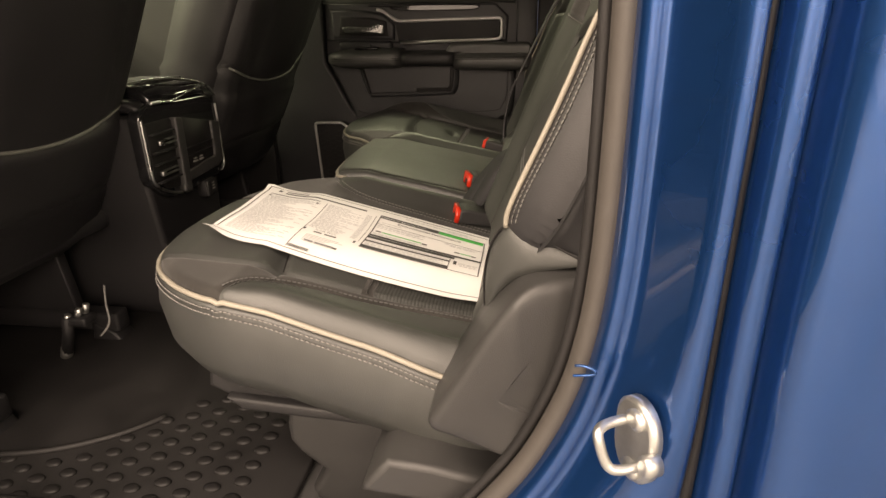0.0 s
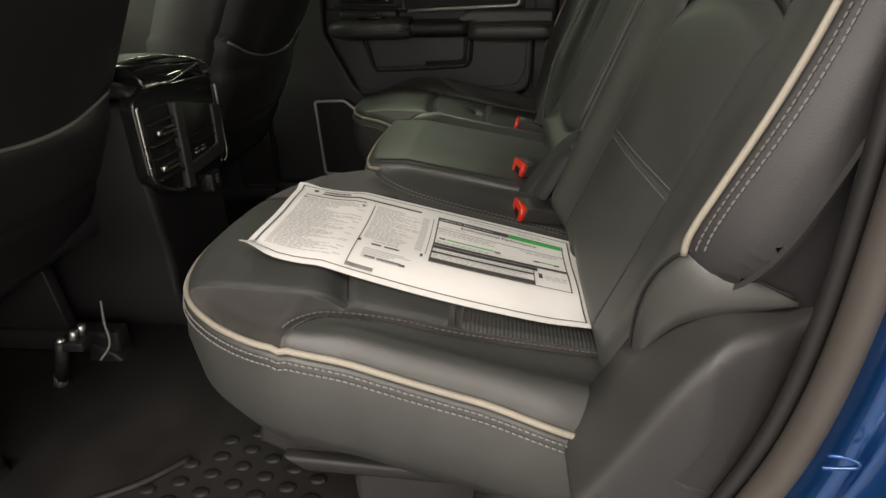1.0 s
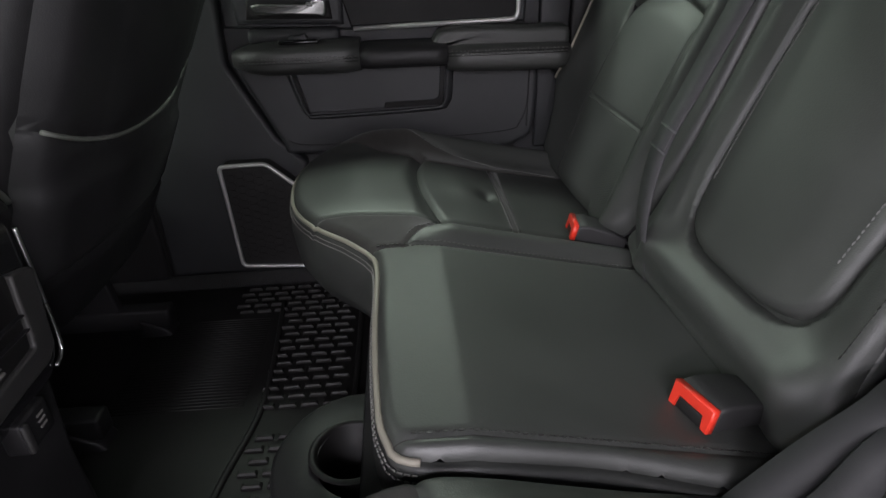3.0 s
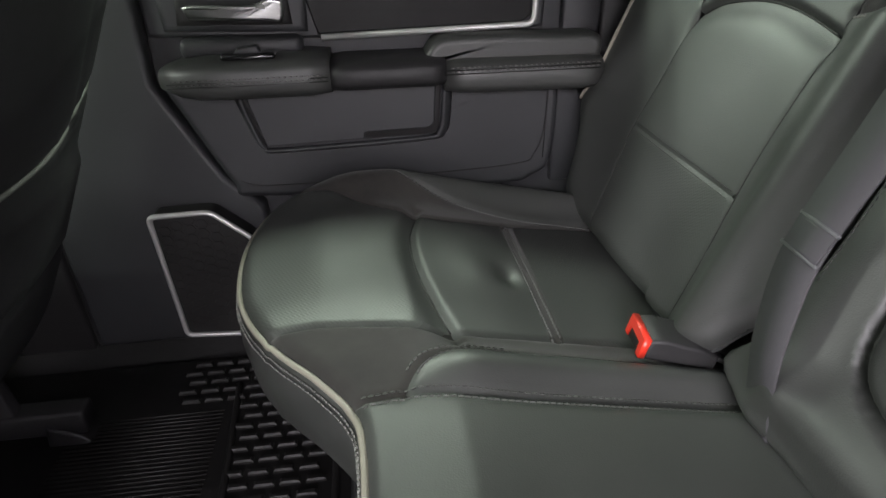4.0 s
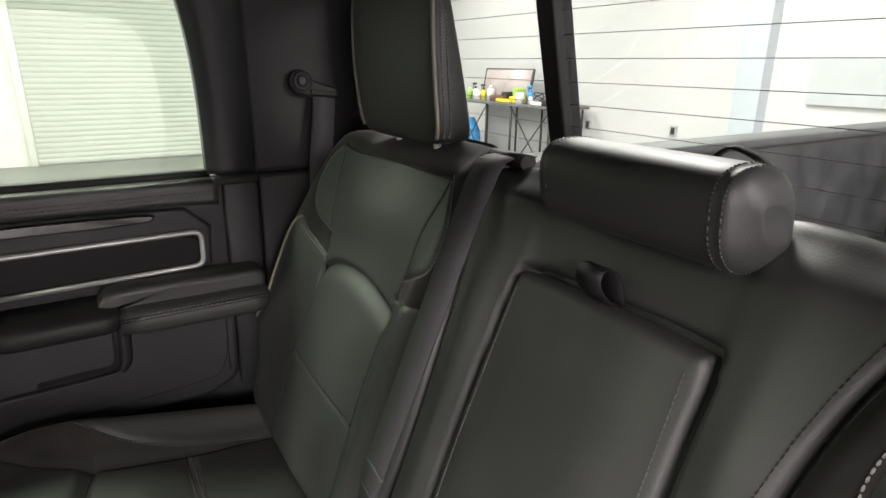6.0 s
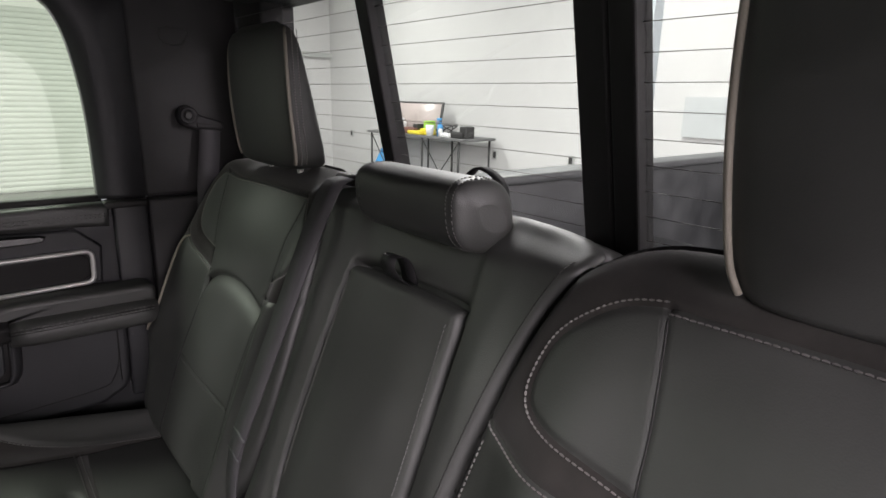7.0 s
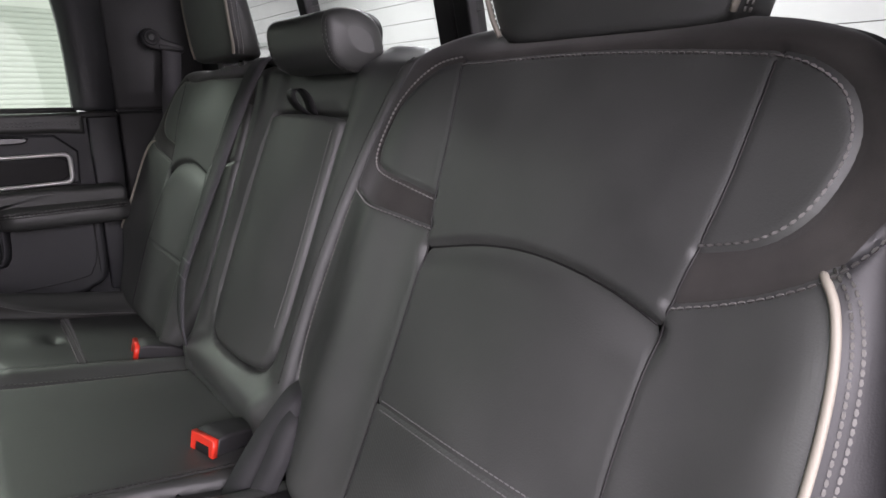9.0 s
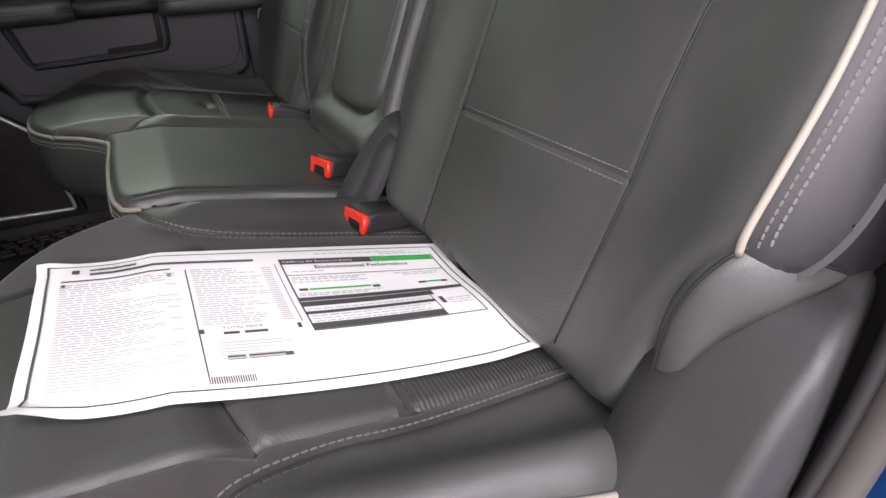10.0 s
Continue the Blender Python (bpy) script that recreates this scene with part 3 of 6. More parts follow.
def headrest(side, label):
    """Outboard headrest: leather front, suede-edged sides with piping, two chrome posts."""
    yc, n = side * (0.486 if side < 0 else 0.474), 40
    low, tall, half = (0.842, 0.270, 0.135) if side < 0 else (0.866, 0.222, 0.132)
    rings = []
    for z in (0.0, 0.06, 0.14, 0.25, 0.37, 0.49, 0.61, 0.72, 0.81, 0.88, 0.93, 0.965, 0.985, 1.0):
        round_top = math.sqrt(max(1 - max((z - 0.80) / 0.20, 0) ** 2.2, 0.0))
        wide = half * (0.972 + 0.028 * math.sin(math.pi * min(z * 1.2, 1)) - 0.05 * max(1 - z / 0.12, 0) ** 2) * (0.72 + 0.28 * round_top)
        if side < 0:
            xf, xb = 0.2235 - 0.045 * z - 0.010 * math.sin(math.pi * z), 0.3075 - 0.060 * z
        else:
            xf, xb = 0.212 - 0.010 * z - 0.006 * math.sin(math.pi * z), 0.284 - 0.054 * z
        xb = xf + (xb - xf) * (0.55 + 0.45 * round_top)
        xf += 0.012 * (1 - round_top)
        rings.append([((xf + xb) / 2 + y0, yc + x0, low + z * tall) for x0, y0 in superoval(0, 0, wide, (xb - xf) / 2, n, 5.0)])
    def shrunk(ring, f, dz):
        cx = sum(p[0] for p in ring) / n
        return [(cx + (p[0] - cx) * f, yc + (p[1] - yc) * f, p[2] + dz) for p in ring]
    bottom = [shrunk(rings[0], 0.78, -0.010), shrunk(rings[0], 0.94, -0.006)]
    top = [shrunk(rings[-1], 0.90, 0.004), shrunk(rings[-1], 0.70, 0.006)]
    rest = part("headrest", fixed(loft(bottom + rings + top)), LEATHER, BENCH, label)
    for s in (1, -1):
        edge, row = [], []
        for ring in rings:
            xs = [p[0] for p in ring]
            mid = (min(xs) + max(xs)) / 2
            w = max(abs(p[1] - yc) for p in ring)
            edge.append((min(xs) + 0.007, yc + s * (w - 0.004), ring[0][2]))
            row.append((min(xs) + 0.016, yc + s * (w + 0.0003), ring[0][2]))
        part("piping", tube(smooth_line(edge[:-2], 40), 0.0030, 8), PIPING, rest, "raised beige piping")
        for dx in (0.0, 0.009):
            line = smooth_line([(p[0] + dx, p[1], p[2]) for p in row[:-2]], 50)
            data = ([], [])
            for i in range(0, 49):
                a, b = line[i], line[i] + (line[i + 1] - line[i]) * 0.62
                data = join(data, tube([a, (a + b) / 2, b], 0.0011, 5))
            part("stitching", data, THREAD, rest, "grey thread stitching")
        post = [(0.262, yc + s * 0.06, 0.80), (0.252, yc + s * 0.06, low + 0.008)]
        part("post", tube(post, 0.006, 12), CHROME, rest, "chrome post")
        part("guide", fixed(loft([[(0.262 + r * math.cos(t), yc + s * 0.06 + 1.3 * r * math.sin(t), z) for t in np.linspace(0, 2 * math.pi, 20, endpoint=False)] for r, z in ((0.019, 0.822), (0.019, 0.836), (0.014, 0.842))])), PLASTIC, rest)
    return rest


# ---- rear bench: centre back with folding armrest ----
CENTRE = smooth_line([(-0.226, 0.872), (-0.196, 0.80), (-0.176, 0.72), (-0.160, 0.60), (-0.153, 0.48), (-0.160, 0.38), (-0.190, 0.31), (0.0, 0.30), (0.238, 0.31), (0.224, 0.38),
                      (0.219, 0.48), (0.225, 0.60), (0.236, 0.72), (0.250, 0.80), (0.268, 0.872), (0.12, 0.892), (-0.12, 0.892)], 140, True)
ARM = smooth_line([(-0.098, 0.762), (-0.099, 0.70), (-0.100, 0.58), (-0.098, 0.47), (-0.091, 0.418), (-0.062, 0.393), (0.020, 0.386), (0.092, 0.391), (0.130, 0.412), (0.143, 0.47), (0.145, 0.58), (0.140, 0.70), (0.134, 0.762), (0.116, 0.772), (0.018, 0.774), (-0.080, 0.772)], 120, True)


def centre_back():
    def frame_h(p):
        a, b = p[:, 0], p[:, 1]
        s = signed(p, ARM)
        h = 0.009 * (np.exp(-((a + 0.138) / 0.026) ** 2) + np.exp(-((a - 0.182) / 0.026) ** 2)) * (1 - 0.6 * ease(b, 0.70, 0.82)) - 0.003
        pad = np.exp(-((a - 0.016 - 0.04 * (b - 0.77)) / (0.116 + 0.05 * (b - 0.77))) ** 16)
        h += np.where(s < 0.008, -0.028 * ease(-s, -0.008, -0.003), 0)
        h += 0.024 * np.exp(-((b - 0.352) / 0.030) ** 2) * ease(a, -0.165, -0.110) * (1 - ease(a, 0.150, 0.205))
        h -= pad * (0.007 * ease(b, 0.765, 0.775) + 0.018 * np.exp(-((b - 0.770) / 0.009) ** 2))
        h -= 0.03 * ease(b, 0.84, 0.89)
        return h + edge_roll(p, CENTRE, 0.012)
    def lift(p):
        return on_back(p[:, 0], p[:, 1], frame_h(p), 1)
    base = frame_h(CENTRE)
    rings = []
    for off, drop in ((0.0, 0.0), (0.002, -0.02), (0.0, -0.055)):
        q = offset_line(CENTRE, -off)
        rings.append(on_back(q[:, 0], q[:, 1], base + drop, 1))
    seat = part("centre_seat_back", fixed(loft(rings)), LEATHER, BENCH, "black leather centre seat back")
    panels(CENTRE, [("head_pad", np.array([(-0.095, 0.772), (0.136, 0.772), (0.132, 0.90), (-0.122, 0.90)]), LEATHER, "")], 0.0036, lift, seat, ("surround", LEATHER, ""))
    for line in ([(-0.142, 0.40), (-0.142, 0.48), (-0.149, 0.60), (-0.165, 0.72), (-0.185, 0.80), (-0.211, 0.858)], [(0.207, 0.44), (0.213, 0.60), (0.224, 0.72), (0.236, 0.80), (0.250, 0.85)]):
        line = smooth_line(line, 40)
        part("stitching", stitches(line, lift, 0.0044, 0.0016, 0.0006), THREAD_DIM, seat, "dark thread stitching")
    def arm_h(p):
        h = 0.011 * np.exp(-((p[:, 0] - 0.022) / 0.095) ** 4) + 0.001
        return h + edge_roll(p, ARM, 0.013)
    def arm_lift(p):
        return on_back(p[:, 0], p[:, 1], arm_h(p), 1)
    base = arm_h(ARM)
    arm = part("armrest", fixed(loft([on_back(ARM[:, 0], ARM[:, 1], base, 1), on_back(ARM[:, 0], ARM[:, 1], base - 0.045, 1)])), LEATHER, BENCH, "black leather folding armrest, folded up")
    panels(ARM, [], 0.0036, arm_lift, arm, ("pad", LEATHER, ""))
    for s in (-1, 1):
        line = smooth_line([(0.020 + s * 0.104, 0.752), (0.021 + s * 0.107, 0.66), (0.022 + s * 0.109, 0.55), (0.022 + s * 0.106, 0.46)], 40)
        part("stitching", stitches(line, arm_lift, 0.0044, 0.0016, 0.0006), THREAD_DIM, arm, "dark thread stitching")
    # pull strap that hangs from the slot above the armrest
    rings, inner = [], []
    for t in np.linspace(0.03, 0.97, 26):
        go, bow = math.sin(math.pi * t), math.sin(2 * math.pi * t)
        b, h = 0.772 + 0.030 * go + 0.008 * bow, -0.014 + 0.044 * go - 0.007 * bow
        nb, nh = 0.60 * math.cos(math.pi * t), -0.80 * math.cos(math.pi * t)
        rings.append([tuple(b * UP_B + (BACK_D + h) * OUT_B + np.array([0, yy, 0])) for yy in (0.0, 0.030)])
        inner.append([tuple(np.array(p) + 0.0022 * (nb * UP_B + nh * OUT_B)) for p in rings[-1]])
    part("pull_strap", fixed(loft([[r[0], r[1], q[1], q[0]] for r, q in zip(rings, inner)])), BLACK, arm, "black webbing pull loop")
    return seat


def centre_headrest():
    def ring(u, grow=0.0, n=40):
        cap = max(abs(u) - 0.80, 0) / 0.20
        e = (1 - 0.62 * cap ** 2.8) * (1 - 0.025 * math.exp(-((abs(u) - 0.82) / 0.016) ** 2))
        out = []
        for k in range(n):
            t = 2 * math.pi * k / n
            c, s = math.cos(t), math.sin(t)
            out.append((0.219 + (0.045 + grow) * e * math.copysign(abs(c) ** 0.78, c) - 0.010 * s, -0.004 + 0.109 * u, 0.857 + (0.042 + grow) * e * math.copysign(abs(s) ** 0.76, s)))
        return out
    half = (0.0, 0.25, 0.5, 0.7, 0.77, 0.80, 0.82, 0.84, 0.86, 0.88, 0.90, 0.92, 0.94, 0.96, 0.975, 0.99, 1.0)
    rest = part("centre_headrest", fixed(loft([ring(u) for u in [-u for u in half[:0:-1]] + list(half)])), LEATHER, BENCH, "low black leather roll headrest")
    for u in (-0.86, -0.78, 0.78, 0.86):
        line = np.array(ring(u, 0.0003, 120))
        data = ([], [])
        for k in range(0, 120, 2):
            m = (k + 1) % 120
            data = join(data, tube([line[k], (line[k] + line[m]) / 2, line[m]], 0.0006, 4))
        part("stitching", data, THREAD_DIM, rest, "dark thread stitching")
    strap = smooth_line([(0.252, -0.030, 0.886), (0.262, -0.041, 0.9005), (0.266, -0.058, 0.8975), (0.268, -0.074, 0.887), (0.266, -0.084, 0.872), (0.262, -0.086, 0.850)], 30)
    part("tether_strap", ribbon(strap, (1.0, 0.25, 0.0), 0.016, 0.0012, 30), DARK_BELT, rest, "black strap behind the headrest")
    for s in (-0.05, 0.05):
        part("post", tube([(0.255, s, 0.79), (0.25, s, 0.84)], 0.006, 10), CHROME, rest, "chrome post")


# ---- rear bench: cushions ----
NEAR_OUT = smooth_line([(0.05, 0.715), (-0.10, 0.716), (-0.21, 0.714), (-0.279, 0.708), (-0.335, 0.686), (-0.385, 0.650), (-0.424, 0.603), (-0.446, 0.550), (-0.457, 0.49), (-0.459, 0.42), (-0.453, 0.345), (-0.436, 0.286), (-0.402, 0.232), (-0.345, 0.192), (-0.28, 0.176), (-0.15, 0.176), (0.05, 0.182),
                        (0.085, 0.30), (0.085, 0.60)], 220, True)
FAR_OUT = smooth_line([(0.05, 0.725), (-0.10, 0.728), (-0.22, 0.732), (-0.32, 0.730), (-0.41, 0.715), (-0.465, 0.675), (-0.488, 0.60), (-0.492, 0.52), (-0.480, 0.43), (-0.455, 0.362), (-0.418, 0.305), (-0.376, 0.255), (-0.342, 0.205), (-0.331, 0.15), (-0.330, 0.02), (-0.326, -0.08), (-0.318, -0.135), (-0.29, -0.160), (-0.15, -0.163), (0.05, -0.168),
                       (0.085, 0.0), (0.085, 0.60)], 320, True)


def seat_lines(front):
    """Seam lines of an outboard cushion; front: x of its front edge."""
    k = front + 0.460
    return dict(
        arc=smooth_line([(-0.236, 0.325), (-0.247, 0.347), (-0.259, 0.40), (-0.264, 0.45), (-0.261, 0.52), (-0.249, 0.58), (-0.235, 0.632), (-0.225, 0.655)], 30),
        ins_in=smooth_line([(-0.47 + k, 0.325), (-0.40 + k, 0.334), (-0.32, 0.341), (-0.247, 0.345), (-0.12, 0.352), (0.10, 0.36)], 40),
        ins_out=smooth_line([(-0.44 + k, 0.585), (-0.40 + k, 0.600), (-0.32, 0.618), (-0.235, 0.632), (-0.12, 0.650), (-0.05, 0.660), (0.02, 0.64), (0.10, 0.61)], 40),
        cross=np.array([(-0.130, 0.34), (-0.126, 0.50), (-0.120, 0.67)]),
        bol_in=smooth_line([(-0.30, 0.165), (-0.293, 0.205), (-0.275, 0.245), (-0.240, 0.270), (-0.18, 0.280), (-0.05, 0.285), (0.09, 0.29)], 40),
        bol_out=smooth_line([(-0.262, 0.74), (-0.255, 0.700), (-0.238, 0.672), (-0.205, 0.657), (-0.15, 0.668), (-0.08, 0.674), (0.0, 0.664), (0.09, 0.65)], 40))


def seat_top(x):
    return 0.362 - 0.25 * np.maximum(x + 0.28, 0) - 0.09 * np.maximum(-x - 0.38, 0)


def outboard_h(p, ln, dent, inner=(0.026, 0.228), outer=(0.018, 0.695, 0.026, -0.30, -0.20)):
    x, a = p[:, 0], p[:, 1]
    h = seat_top(x) + 0.004
    h += (inner[0] + 0.03 * np.maximum(x + 0.2, 0)) * np.exp(-((a - inner[1]) / 0.034) ** 2) * ease(x, -0.31, -0.22)
    h += (outer[0] + 0.04 * np.maximum(x + 0.2, 0)) * np.exp(-((a - outer[1]) / outer[2]) ** 2) * ease(x, outer[3], outer[4])
    h += 0.008 * np.exp(-((a - 0.49) / 0.12) ** 2) * np.exp(-((x + 0.36) / 0.07) ** 2)
    h += 0.006 * np.exp(-((a - 0.49) / 0.10) ** 2) * np.exp(-((x + 0.19) / 0.05) ** 2)
    ahead = x < np.interp(a, ln["arc"][:, 1], ln["arc"][:, 0])
    h -= 0.0085 * np.exp(-(line_dist(p, ln["arc"]) / np.where(ahead, 0.015, 0.006)) ** 2)
    for line, depth, width in ((ln["cross"], 0.0035, 0.0035), (ln["bol_in"], 0.004, 0.004), (ln["bol_out"], 0.004, 0.004)):
        h += groove(p, line, depth, width)
    for line in (ln["ins_in"], ln["ins_out"]):
        h += groove(p, line, 0.004, 0.004)
    if dent:
        h += -0.009 * np.exp(-(((x + 0.150) / 0.013) ** 2 + ((a - 0.442) / 0.022) ** 2)) + 0.003 * np.exp(-(((x + 0.190) / 0.022) ** 2 + ((a - 0.445) / 0.03) ** 2))
    return h


def outboard_cuts(ln):
    ins_in, ins_out, arc = ln["ins_in"], ln["ins_out"], ln["arc"]
    arc = arc[(arc[:, 1] > np.interp(arc[:, 0], ins_in[:, 0], ins_in[:, 1])) & (arc[:, 1] < np.interp(arc[:, 0], ins_out[:, 0], ins_out[:, 1]))]
    xi, xo, ci, co = arc[0, 0], arc[-1, 0], ln["cross"][0, 0], ln["cross"][-1, 0]
    front = np.vstack([[(-0.6, ins_in[0, 1])], ins_in[ins_in[:, 0] < xi], arc, ins_out[ins_out[:, 0] < xo][::-1], [(-0.6, ins_out[0, 1])]])
    mid = np.vstack([arc, ins_out[(ins_out[:, 0] > xo) & (ins_out[:, 0] < co)], ins_in[(ins_in[:, 0] > xi) & (ins_in[:, 0] < ci)][::-1]])
    rear = np.vstack([ins_in[ins_in[:, 0] > ci], ins_out[ins_out[:, 0] > co][::-1]])
    bol_out = np.vstack([ln["bol_out"], [(0.2, ln["bol_out"][-1, 1]), (0.2, 0.9), (ln["bol_out"][0, 0], 0.9)]])
    return front, mid, rear, bol_out


def cushion_skirt(outline, edge, side, label, depth=0.125):
    rings = []
    for off, drop in ((-0.020, -0.035), (0.0, 0.0), (0.005, -0.010), (0.010, -0.045), (0.004, -0.095), (-0.012, -depth), (-0.05, -depth - 0.01)):
        q = offset_line(outline, off)
        rings.append(np.stack([q[:, 0], side * q[:, 1], edge + drop], 1))
    return part("seat_cushion", fixed(loft(rings)), LEATHER, BENCH, label)


def piping_run(outline, edge, side, keep, seat):
    sel = np.array([keep(p) for p in outline])
    start = np.argmax(sel & ~np.roll(sel, 1))
    order = np.roll(np.arange(len(outline)), -start)
    order = order[sel[order]]
    q = offset_line(outline, 0.002)[order]
    line = np.stack([q[:, 0], side * q[:, 1], edge[order] + 0.001], 1)
    part("piping", tube(line, 0.0035, 8), PIPING, seat, "raised beige piping")
    for off, drop in ((0.0070, -0.0085), (0.0085, -0.0150)):
        q = offset_line(outline, off)[order]
        line = np.stack([q[:, 0], side * q[:, 1], edge[order] + drop], 1)
        s = np.concatenate([[0], np.cumsum(np.linalg.norm(np.diff(line, axis=0), axis=1))])
        k = int(s[-1] / 0.0064)
        data = [[], []]
        for i in range(k):
            ab = [np.array([np.interp(v, s, line[:, j]) for j in range(3)]) for v in (s[-1] * i / k, s[-1] * (i + 0.74) / k)]
            v, f = tube([ab[0], (ab[0] + ab[1]) / 2, ab[1]], 0.0009, 5)
            n0 = len(data[0])
            data[0] += list(v)
            data[1] += [tuple(j + n0 for j in g) for g in f]
        part("stitching", tuple(data), THREAD, seat, "grey thread stitching")


def near_cushion():
    ln, side, label = seat_lines(-0.460), -1, "black leather outboard seat cushion with beige piping beside the open door"
    ln["ins_out"] = smooth_line([(-0.47, 0.590), (-0.41, 0.608), (-0.366, 0.615), (-0.306, 0.621), (-0.235, 0.6235), (-0.12, 0.618), (-0.03, 0.606), (0.10, 0.585)], 40)
    ln["bol_out"] = smooth_line([(-0.284, 0.74), (-0.281, 0.711), (-0.273, 0.680), (-0.25, 0.653), (-0.19, 0.638), (-0.126, 0.634), (-0.01, 0.617), (0.09, 0.60)], 40)
    ln["cross"] = np.array([(-0.130, 0.34), (-0.126, 0.50), (-0.122, 0.616)])
    ln["arc"] = ln["arc"][ln["arc"][:, 1] < 0.624]
    def lift(p):
        z = outboard_h(p, ln, False) + edge_roll(p, NEAR_OUT, 0.014)
        z -= 0.014 * ease(p[:, 1], 0.60, 0.715) * ease(p[:, 0], -0.30, 0.0)
        return np.stack([p[:, 0], side * p[:, 1], z], 1)
    front, mid, rear, bol_out = outboard_cuts(ln)
    bol_in = np.vstack([ln["bol_in"], [(0.2, 0.29), (0.2, 0.1), (-0.30, 0.1)]])
    cuts = [("front_panel", front, LEATHER, ""), ("middle_panel", mid, EMBOSSED, "herringbone embossed leather panel"), ("rear_panel", rear, RIBBED, "ribbed leather panel"), ("bolster", bol_in, LEATHER, ""), ("bolster", bol_out, LEATHER, "")]
    edge = lift(NEAR_OUT)[:, 2]
    seat = cushion_skirt(NEAR_OUT, edge, side, label)
    panels(NEAR_OUT, cuts, 0.0036, lift, seat, ("border", SUEDE, "dark suede border"), flip=True)
    part("seam", tube(lift(ln["arc"][(ln["arc"][:, 1] > 0.347) & (ln["arc"][:, 1] < 0.622)]) + [0, 0, 0.0002], 0.0011, 6), RUBBER, seat, "dark sewn seam")
    piping_run(NEAR_OUT, edge, side, lambda p: p[0] < 0.02 and (p[1] > 0.30 or p[0] < -0.40), seat)
    for line, d, th in ((ln["bol_in"][6:], 0.004, THREAD), (ln["bol_in"][6:], -0.006, THREAD), (ln["bol_out"][4:], 0.004, THREAD_MID), (ln["bol_out"][4:14], -0.008, THREAD_MID), (ln["cross"], 0.005, THREAD_DIM), (ln["cross"], -0.005, THREAD_DIM)):
        part("stitching", stitches(offset_line(line, d, False), lift, 0.0048, 0.0016, 0.0009), th, seat, "grey thread stitching")
    return lift


def far_cushion():
    ln, side, label = seat_lines(-0.490), 1, "wide black leather seat cushion under the centre and far places"
    ln["arc"] = smooth_line([(-0.236, 0.292), (-0.250, 0.345), (-0.264, 0.414), (-0.270, 0.470), (-0.269, 0.530), (-0.258, 0.585), (-0.254, 0.604)], 30)
    ln["ins_in"] = smooth_line([(-0.50, 0.320), (-0.44, 0.324), (-0.38, 0.325), (-0.30, 0.316), (-0.242, 0.306), (-0.13, 0.312), (-0.03, 0.318), (0.10, 0.325)], 40)
    ln["ins_out"] = smooth_line([(-0.50, 0.715), (-0.44, 0.698), (-0.37, 0.660), (-0.31, 0.618), (-0.257, 0.592), (-0.20, 0.588), (-0.10, 0.604), (-0.02, 0.624), (0.10, 0.640)], 40)
    ln["bol_in"] = smooth_line([(-0.303, 0.165), (-0.298, 0.206), (-0.281, 0.242), (-0.259, 0.259), (-0.229, 0.265), (-0.154, 0.263), (-0.066, 0.262), (0.09, 0.266)], 40)
    ln["bol_out"] = smooth_line([(-0.330, 0.76), (-0.310, 0.722), (-0.275, 0.692), (-0.225, 0.663), (-0.16, 0.642), (-0.09, 0.632), (-0.02, 0.636), (0.09, 0.645)], 40)
    ln["cross"] = np.array([(-0.124, 0.31), (-0.123, 0.45), (-0.124, 0.602)])
    mid_edge = smooth_line([(-0.335, 0.205), (-0.287, 0.210), (-0.20, 0.204), (-0.05, 0.204), (0.09, 0.208)], 30)
    def lift(p):
        x, a = p[:, 0], p[:, 1]
        w = ease(a, 0.180, 0.232)
        flat = 0.376 - 0.20 * np.maximum(x + 0.25, 0) - 0.004 * (a / 0.15) ** 2 * (np.abs(a) < 0.3) + groove(p, np.array([(-0.31, -0.146), (0.09, -0.152)]), 0.003, 0.004)
        z = w * outboard_h(p, ln, True, (0.024, 0.240), (0.030, 0.690, 0.034, -0.47, -0.33)) + (1 - w) * flat + groove(p, mid_edge, 0.004, 0.006)
        z += edge_roll(p, FAR_OUT, 0.014)
        return np.stack([x, side * a, z], 1)
    front, mid, rear, bol_out = outboard_cuts(ln)
    bol_in = np.vstack([ln["bol_in"][ln["bol_in"][:, 1] > 0.207], [(0.2, 0.266), (0.2, 0.208)], mid_edge[mid_edge[:, 0] > -0.296][::-1]])
    centre = np.vstack([mid_edge, [(0.2, 0.19), (0.2, -0.152), (0.09, -0.152), (-0.31, -0.146), (-0.40, -0.146), (-0.40, 0.200)]])
    cuts = [("centre_panel", centre, LEATHER, ""), ("front_panel", front, EMBOSSED, "finely embossed leather panel"), ("middle_panel", mid, LEATHER, ""), ("rear_panel", rear, EMBOSSED, "finely embossed leather panel"), ("bolster", bol_in, LEATHER, ""), ("bolster", bol_out, LEATHER, ""),
            ("side_strip", np.array([(-0.5, -0.145), (0.2, -0.153), (0.2, -0.3), (-0.5, -0.3)]), LEATHER, "")]
    edge = lift(FAR_OUT)[:, 2]
    seat = cushion_skirt(FAR_OUT, edge, side, label)
    panels(FAR_OUT, cuts, 0.0036, lift, seat, ("border", SUEDE, "dark suede border"))
    part("seam", tube(lift(ln["arc"][(ln["arc"][:, 1] > 0.308) & (ln["arc"][:, 1] < 0.592)]) + [0, 0, 0.0002], 0.0011, 6), RUBBER, seat, "dark sewn seam")
    piping_run(FAR_OUT, edge, side, lambda p: p[0] < -0.285 or (p[1] > 0.5 and p[0] < 0.02), seat)
